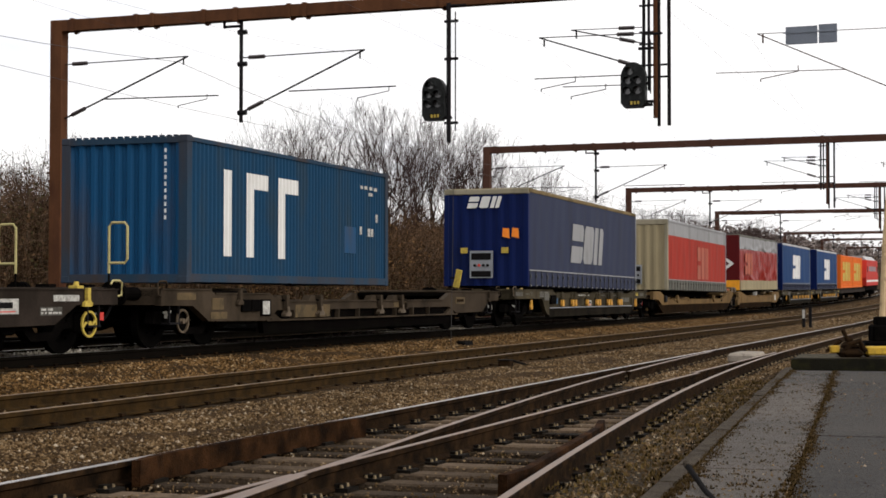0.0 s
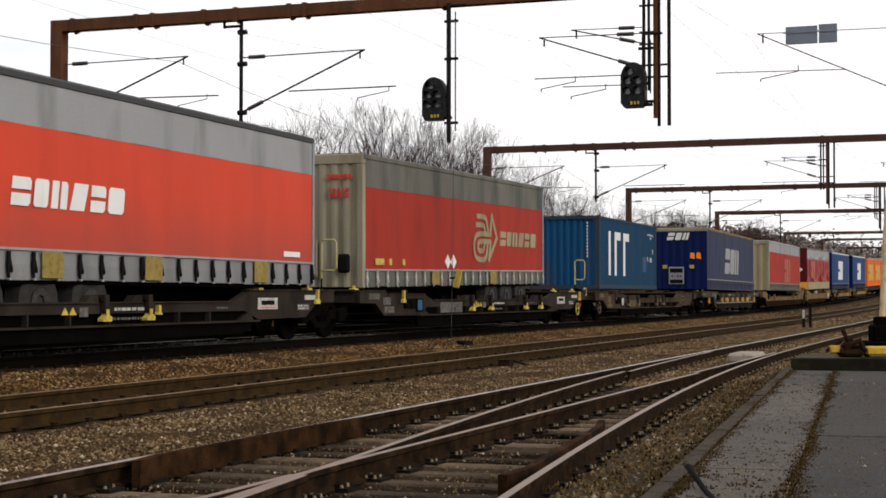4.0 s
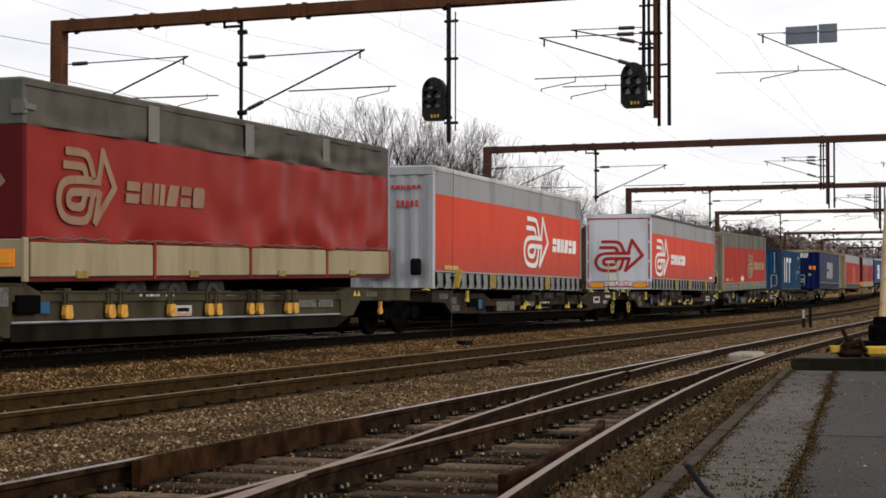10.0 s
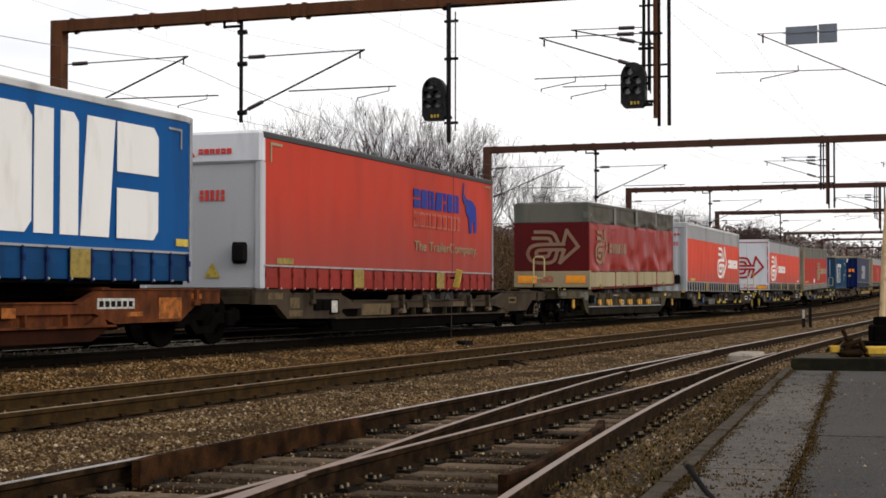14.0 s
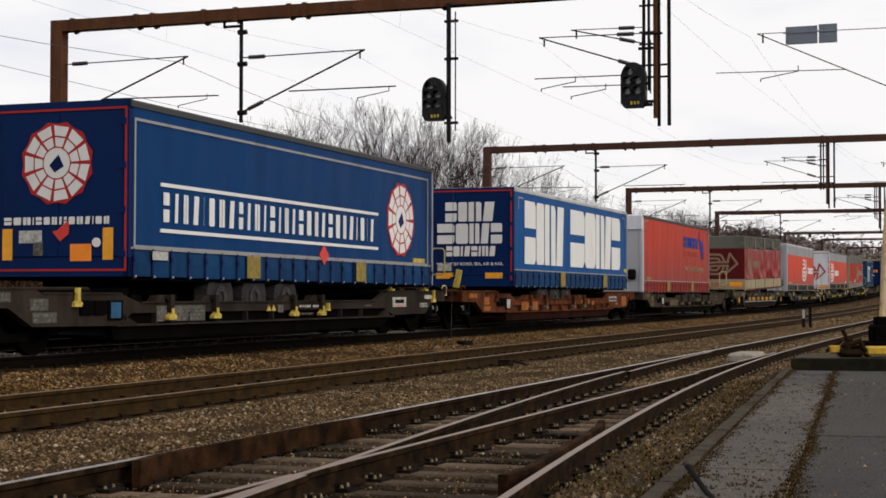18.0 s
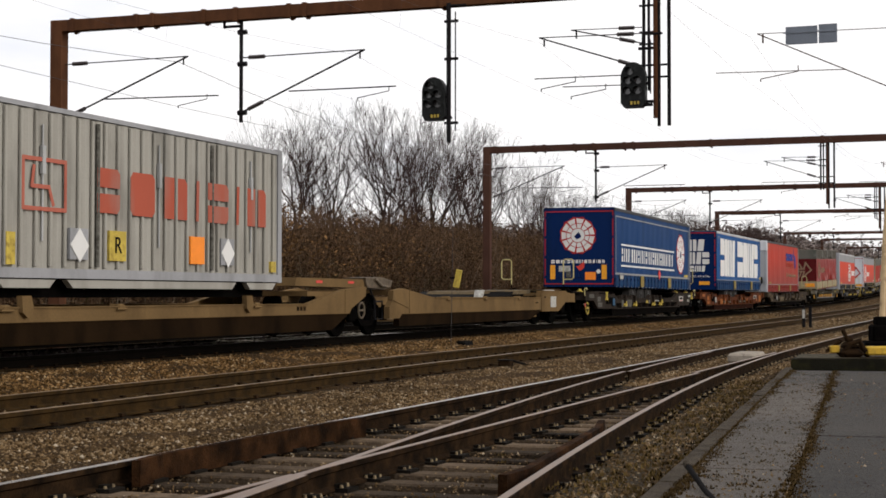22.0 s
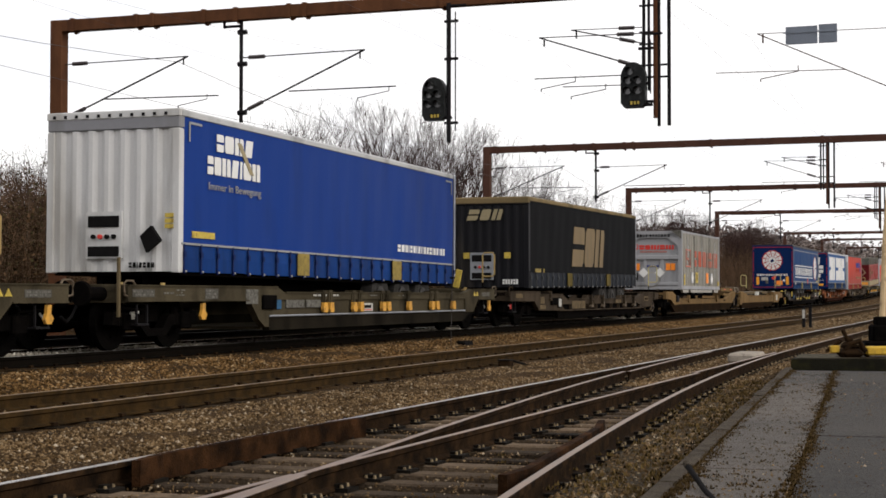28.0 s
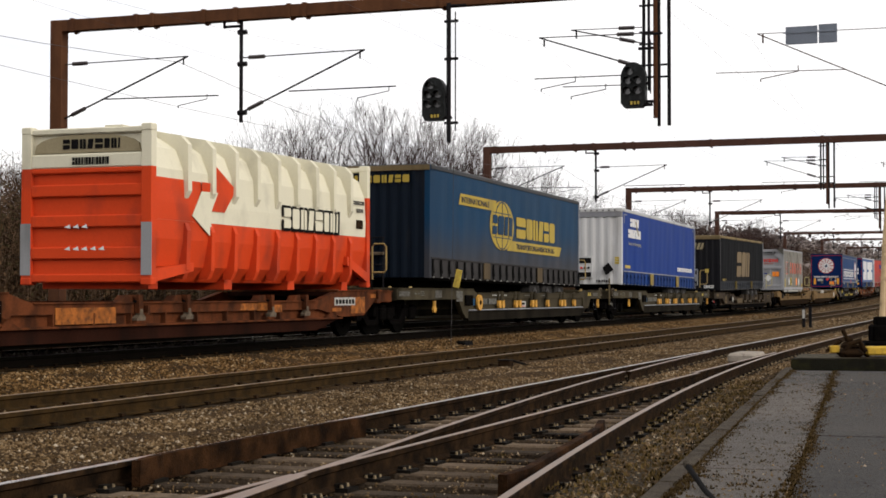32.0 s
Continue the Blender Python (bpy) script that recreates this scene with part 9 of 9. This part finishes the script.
for y in (-0.42, 0.3):
    part("stiffener", Shape().box(0.02, 0.12, y, y + 0.12, 1.42, 2.38), C_LBLUE, t)
for sgn in (-1, 1):
    part("corner_brace", Shape().prism([(sgn * 0.6, 3.3), (sgn * 1.08, 2.9), (sgn * 1.08, 3.5), (sgn * 0.6, 3.5)] if sgn > 0 else [(-0.6, 3.5), (-1.08, 3.5), (-1.08, 2.9), (-0.6, 3.3)], 0.0, 0.1, "x"), C_LBLUE, t)
    part("corner_brace", Shape().prism([(sgn * 0.75, 3.6), (sgn * 1.2, 3.25), (sgn * 1.2, 3.6)] if sgn < 0 else [(1.2, 3.6), (1.2, 3.25), (0.75, 3.6)], -0.04, -0.01, "x"), M["label_grey"], t)
part("hatch", Shape().disc((0, 0), 0.28, 0, 0.08, 22), C_LBLUE, t, "round hatch", m=pose(0.02, 0.07, 1.52) @ pose(0, 0, 0, 0, 0, 90))
part("hatch_ring", Shape().disc((0, 0), 0.33, 0, 0.05, 22, 0.29), C_LGREY, t, m=pose(0.04, 0.07, 1.52) @ pose(0, 0, 0, 0, 0, 90))
blocks(t, -0.7, 0.75, 3.33, 3.44, (1, 1, 1, 1, 0.4, 1, 1, 1, 1, 1, 1, 0.4, 1), M["black"], "end", gap=0.3, at=-0.004)
blocks(t, -0.62, 0.90, 2.80, 2.99, (1, 1, 1, 0.5, 1, 0.5, 1), M["red_mark"], "end", gap=0.15, label="red word mark", at=0.09)
strokes(t, [[(0, 0), (1, 0), (1, 1), (0, 1), (0, 0)], [(0.2, 0.8), (0.2, 0.4), (0.6, 0.4), (0.8, 0.2)]], (-0.93, -0.70, 2.82, 3.01), 0.03, M["red_mark"], "end", at=0.09)
blocks(t, -0.58, 0.58, 2.67, 2.74, (1,) * 14, C_PINK, "end", gap=0.3, at=0.09)
for a in (-1.02, -0.80, 0.52, 0.73):
    part("reflector", flat(Shape(), rect(a, a + 0.19, 1.92, 2.21), "end", at=0.09), M["orange_mark"], t)
for a in (-0.42, 0.28):
    part("hazard_diamond", flat(Shape(), [(a - 0.21, 1.82), (a, 1.61), (a + 0.21, 1.82), (a, 2.03)], "end", at=-0.01), WORDS, t, "white hazard diamond")
part("socket_box", Shape().box(0.02, 0.1, 0.68, 1.04, 1.5, 1.82, c=0.02), M["black"], t)
blocks(t, -0.3, 0.22, 2.06, 2.14, (1,) * 7, C_BLUE_TXT, "end", gap=0.2, at=0.09)
blocks(t, 2.63, 8.6, 2.12, 2.80, (0.9, 1, 1, 0.4, 1, 0.4, 1), colour("faded_red_vinyl", (0.36, 0.085, 0.052), 0.6, (0.27, 0.17, 0.14), 0.4), gap=0.3, label="faded red word mark", at=-1.227)
strokes(t, [[(0, 0), (1, 0), (1, 1), (0, 1), (0, 0)], [(0.25, 0.85), (0.2, 0.45), (0.6, 0.45), (0.7, 0.1)]], (0.74, 1.78, 2.10, 2.80), 0.06, C_PINK, at=-1.229)
for x in (2.66, 6.25):
    part("door_bar", Shape().tube([(x, -1.22, 1.3), (x, -1.22, 3.45)], 0.035, 8), M["label_grey"], t)
for x in (1.23, 4.47, 7.72):
    part("lever", Shape().tube([(x, -1.22, 1.65), (x, -1.22, 3.3)], 0.016, 6).box(x - 0.04, x + 0.04, -1.25, -1.2, 2.6, 3.0), C_ROOF, t)
for x, mm in ((2.13, "label_grey"), (3.19, "yellow"), (5.7, "orange_mark"), (6.78, "label_grey")):
    pl = part("plate", Shape().box(x - 0.24, x + 0.24, -1.25, -1.2, 1.40, 1.86), M[mm] if mm != "label_grey" else C_LBLUE, t)
    if mm == "label_grey":
        part("hazard_diamond", flat(Shape(), [(x - 0.24, 1.61), (x, 1.36), (x + 0.24, 1.61), (x, 1.86)], "side", at=-1.251), WORDS, t, "white hazard diamond")
part("lettering", lettering("R", 0.36), M["black"], t, m=pose(3.19, -1.256, 1.63) @ SIDE_TURN)
for x in (0.35, 8.5):
    part("marking", Shape().box(x, x + 0.2, -1.25, -1.2, 1.3, 1.75 if x < 1 else 1.5), M["yellow"], t)
for x0, x1 in ((0.2, 1.6), (1.9, 7.2), (7.6, 8.8)):
    part("foot_rail", Shape().prism([(x0, 1.1), (x1, 1.1), (x1 - 0.15, 0.98), (x0 + 0.15, 0.98)][::-1], -1.2, -1.1), C_LGREY, t)

# red and cream ribbed tank container
C_ORANGE = colour("orange_red_tank_paint", (0.56, 0.055, 0.014), 0.5, (0.22, 0.035, 0.02), 0.4, 0.1, 1.5)
C_IVORY = colour("ivory_tank_paint", (0.64, 0.60, 0.46), 0.5, (0.36, 0.33, 0.25), 0.3, 0.06, 1.5)
t = moving("tank_container", "ribbed tank container, ivory above and orange red below", "tank container", "loads of the train", -131.5)
for x in (0.0, 8.95):
    for y in (-1.22, 1.04):
        part("corner_post", Shape().box(x, x + 0.16, y, y + 0.18, 1.1, 2.95), C_ORANGE, t)
        part("corner_post", Shape().box(x, x + 0.16, y, y + 0.18, 2.95, 3.55), C_IVORY, t, "ivory upper post")
        for z in (1.04, 3.52):
            part("corner_casting", Shape().box(x - 0.01, x + 0.17, y - 0.01, y + 0.19, z, z + 0.12, c=0.015), C_IVORY if z > 2 else C_ORANGE, t)
    for z0, z1, mm in ((1.08, 1.22, C_ORANGE), (1.46, 1.66, C_ORANGE), (1.98, 2.18, C_ORANGE), (2.48, 2.68, C_ORANGE), (2.86, 2.95, C_ORANGE), (2.95, 3.18, C_IVORY), (3.5, 3.6, C_IVORY)):
        part("cross_bar", Shape().box(x + 0.01, x + 0.13, -1.05, 1.05, z0, z1, c=0.02), mm, t)
for y in (-1.235, 1.04):
    part("corner_plate", Shape().box(-0.012, 0.0, y, y + 0.19, 1.2, 2.05), C_GREY, t, "grey wear plate")
part("end_panel", Shape().box(0.08, 0.12, -1.05, 1.05, 1.1, 2.9), C_ORANGE, t)
part("end_panel", Shape().box(0.08, 0.12, -1.05, 1.05, 2.9, 3.55), C_IVORY, t)
arch = [(-1.0, 3.2)] + [(-1.0 * math.cos(math.pi * k / 12), 3.2 + 0.3 * math.sin(math.pi * k / 12) ** 0.6) for k in range(1, 12)] + [(1.0, 3.2)]
part("arch", Shape().prism(arch, 0.04, 0.075, "x"), C_CREAM, t)
blocks(t, -0.45, 0.65, 3.26, 3.42, (1, 1, 0.9, 0.9, 1.1, 0.8, 0.8, 0.4), M["black"], "end", gap=0.2, label="black word mark", at=0.04)
blocks(t, -0.25, 0.45, 3.0, 3.12, (1, 1, 1, 1, 0.5, 1, 1, 1, 0.5, 1, 1, 1, 0.5, 1), M["black"], "end", gap=0.3, at=0.005)
for z, n in ((1.98, 3), (1.62, 5)):
    for k in range(n):
        part("scrape", flat(Shape(), [(-0.4 + 0.16 * k, z), (-0.28 + 0.16 * k, z - 0.02), (-0.3 + 0.16 * k, z + 0.05)], "end", 0.004, at=0.008), WORDS, t)


def tank(x0, x1, lo, hi, grow_by=0.0):
    """A length of the tank's rounded shell between two heights."""
    sec = [(0.86, 1.10), (1.08, 1.35), (1.17, 1.8), (1.19, 2.4), (1.16, 2.95), (1.02, 3.3), (0.72, 3.5), (0.0, 3.6)]
    zs = [lo] + [z for _, z in sec if lo < z < hi] + [hi]
    half = [(float(np.interp(z, [q[1] for q in sec], [q[0] for q in sec])) + grow_by, z + (grow_by if z > 3.4 else 0)) for z in zs]
    return [(-a, z) for a, z in half] + [(a, z) for a, z in reversed(half)]


part("shell", Shape().prism(tank(0, 1, 1.1, 2.11), 0.13, 8.97, "x"), C_ORANGE, t, "orange red lower shell", smooth=False)
part("shell", Shape().prism(tank(0, 1, 2.11, 3.6), 0.13, 8.97, "x"), C_IVORY, t, "ivory upper shell", smooth=False)
part("paint_band", Shape().prism(tank(0, 1, 2.112, 2.80, 0.004), 0.13, 1.72, "x"), C_ORANGE, t, "orange red band up to the arrow")
for k in range(9):
    x = 1.13 + 0.858 * k
    part("rib", Shape().prism([(-1.16, 1.15), (-1.23, 1.30), (-1.25, 1.95), (-1.20, 2.08), (-1.1, 2.08), (-1.0, 1.15)], x, x + 0.12, "x"), C_ORANGE, t)
    part("rib", Shape().prism([(-1.17, 2.46), (-1.26, 2.62), (-1.25, 3.40), (-1.10, 3.55), (-0.6, 3.63), (-0.7, 3.45), (-1.05, 3.2), (-1.13, 2.95)], x, x + 0.13, "x"), C_IVORY, t)
    part("lug", Shape().box(x + 0.3, x + 0.36, -1.0, -0.95, 3.42, 3.52), M["label_grey"], t)
part("top_walk", Shape().box(0.1, 9.0, -0.62, -0.3, 3.6, 3.64), C_IVORY, t)
part("emblem", flat(Shape(), [(1.70, 2.80), (1.70, 2.60), (2.27, 2.65), (2.04, 2.32), (2.52, 2.32), (2.95, 2.74), (2.06, 3.17), (2.06, 2.80)], "side", 0.012, at=-1.196), C_ORANGE, t, "orange red arrow")
part("emblem", flat(Shape(), [(1.37, 2.21), (1.69, 2.64), (2.27, 2.65), (2.04, 2.32), (2.02, 2.10), (2.18, 1.79)], "side", 0.012, at=-1.199), C_IVORY, t, "ivory arrow")
part("marking", Shape().prism(tank(0, 1, 2.112, 2.32, 0.006), 2.0, 2.6, "x"), C_IVORY, t)
blocks(t, 4.82, 7.52, 2.10, 2.58, (1, 1, 0.9, 0.9, 1.1, 0.8, 0.8, 0.4), M["black"], gap=0.02, label="black word mark", at=-1.21)
blocks(t, 4.87, 7.47, 2.15, 2.53, (1, 1, 0.9, 0.9, 1.1, 0.8, 0.8, 0.4), C_IVORY, gap=0.2, label="ivory word mark", at=-1.22)
blocks(t, 8.25, 8.85, 2.78, 2.86, (1, 1, 0.5, 1, 1, 0.5, 1), M["label_grey"], gap=0.3, at=-1.2)
blocks(t, 8.45, 8.8, 2.62, 2.70, (1, 1, 1), M["label_grey"], gap=0.3, at=-1.2)
part("marking", flat(Shape(), rect(8.42, 8.75, 2.28, 2.46), "side", at=-1.2), M["rail_brown"], t)
part("brace", Shape().prism([(0.16, 1.1), (1.4, 1.28), (1.4, 1.42), (0.16, 1.3)][::-1], -1.22, -1.12), C_ORANGE, t)
part("brace", Shape().prism([(7.9, 1.5), (9.0, 1.15), (9.0, 1.35), (7.9, 1.68)][::-1], -1.22, -1.12), C_ORANGE, t)
for k in range(4):
    part("saddle", Shape().box(0.3 + 2.6 * k, 0.6 + 2.6 * k, -1.0, 1.0, 0.98, 1.15), C_ORANGE, t)

# orange containers and the locomotive at the head
C_CONT_OR = colour("orange_container_paint", (0.62, 0.13, 0.02), 0.5, (0.35, 0.1, 0.04), 0.35)
for s in (223.7, 234.4):
    t = moving("shipping_container", "bright orange box container with yellow mark", "container", "loads of the train", s)
    corner_frame(t, 10.2, 1.1, 3.85, C_CONT_OR)
    wall = [(a, -1.205 + b) for a, b in corrugated(0.16, 10.04, 0.036, 0.28)]
    part("side_wall", Shape().prism(wall + [(10.04, -1.15), (0.16, -1.15)], 1.2, 3.77, "z"), C_CONT_OR, t)
    part("end_wall", Shape().box(0.03, 0.1, -1.06, 1.06, 1.2, 3.75), C_CONT_OR, t)
    part("roof", Shape().box(0.1, 10.1, -1.16, 1.16, 3.75, 3.82), C_CONT_OR, t)
    blocks(t, 1.6, 8.6, 1.7, 3.3, (1, 1.2, 1), M["yellow"], gap=0.2, label="yellow word mark", at=-1.21)
C_LOCO = colour("red_locomotive_paint", (0.45, 0.03, 0.02), 0.45, (0.2, 0.03, 0.02), 0.3)
t = moving("locomotive", "red electric locomotive with pale roof at the train's head", "locomotive", "", 247.6)
for x0, x1, zc in ((0.2, 16.2, 3.7),):
    part("body", Shape().prism([(x0, 1.2), (x1, 1.2), (x1 + 0.2, 2.0), (x1 - 0.7, zc), (x0 + 0.7, zc), (x0 - 0.2, 2.0)][::-1], -1.4, 1.4), C_LOCO, t)
part("roof", Shape().prism([(-1.3, 3.7), (1.3, 3.7), (0.9, 4.1), (-0.9, 4.1)], 1.2, 15.2, "x"), C_ROOF, t)
part("stripe", Shape().box(0.3, 16.1, -1.41, -1.4, 1.55, 1.75), WORDS, t)
for y in (-1.0, 0.15):
    part("windscreen", Shape().box(0.1, 0.3, y, y + 0.85, 2.45, 3.2), M["glass_dark"], t)
for x in (1.0, 14.6):
    part("side_window", Shape().box(x, x + 0.8, -1.42, -1.4, 2.5, 3.1), M["glass_dark"], t)
for k in range(6):
    part("louvre", Shape().box(3.5 + 1.6 * k, 4.6 + 1.6 * k, -1.42, -1.4, 2.6, 3.1), M["galv"], t)
part("frame", Shape().box(0.0, 16.4, -1.3, 1.3, 0.75, 1.2), M["under"], t)
part("pantograph", Shape().tube([(11, -0.5, 4.1), (12.3, -0.5, 4.7), (11.2, -0.6, 5.35)], 0.03, 6).tube([(11, 0.5, 4.1), (12.3, 0.5, 4.7), (11.2, 0.6, 5.35)], 0.03, 6).tube([(11.2, -0.9, 5.38), (11.2, 0.9, 5.38)], 0.035, 6), M["black_steel"], t)
bogie(t, 3.0)
bogie(t, 13.4)
buffers(t, 0.0, -1)


def motions():
    """Carry every thing of the train along the line and roll its wheels."""
    for t, s, lean in MOVERS:
        walk(t, [(k, on_line(s + gone(k)) @ pose(0, 0, 0, 0, lean, 0)) for k in range(0, 33)])
    for ob, x, r in WHEELS:
        walk(ob, [(k / 15, pose(x, 0, r, 0, math.degrees(gone(k / 15) / r), 0)) for k in range(0, 481)])


motions()
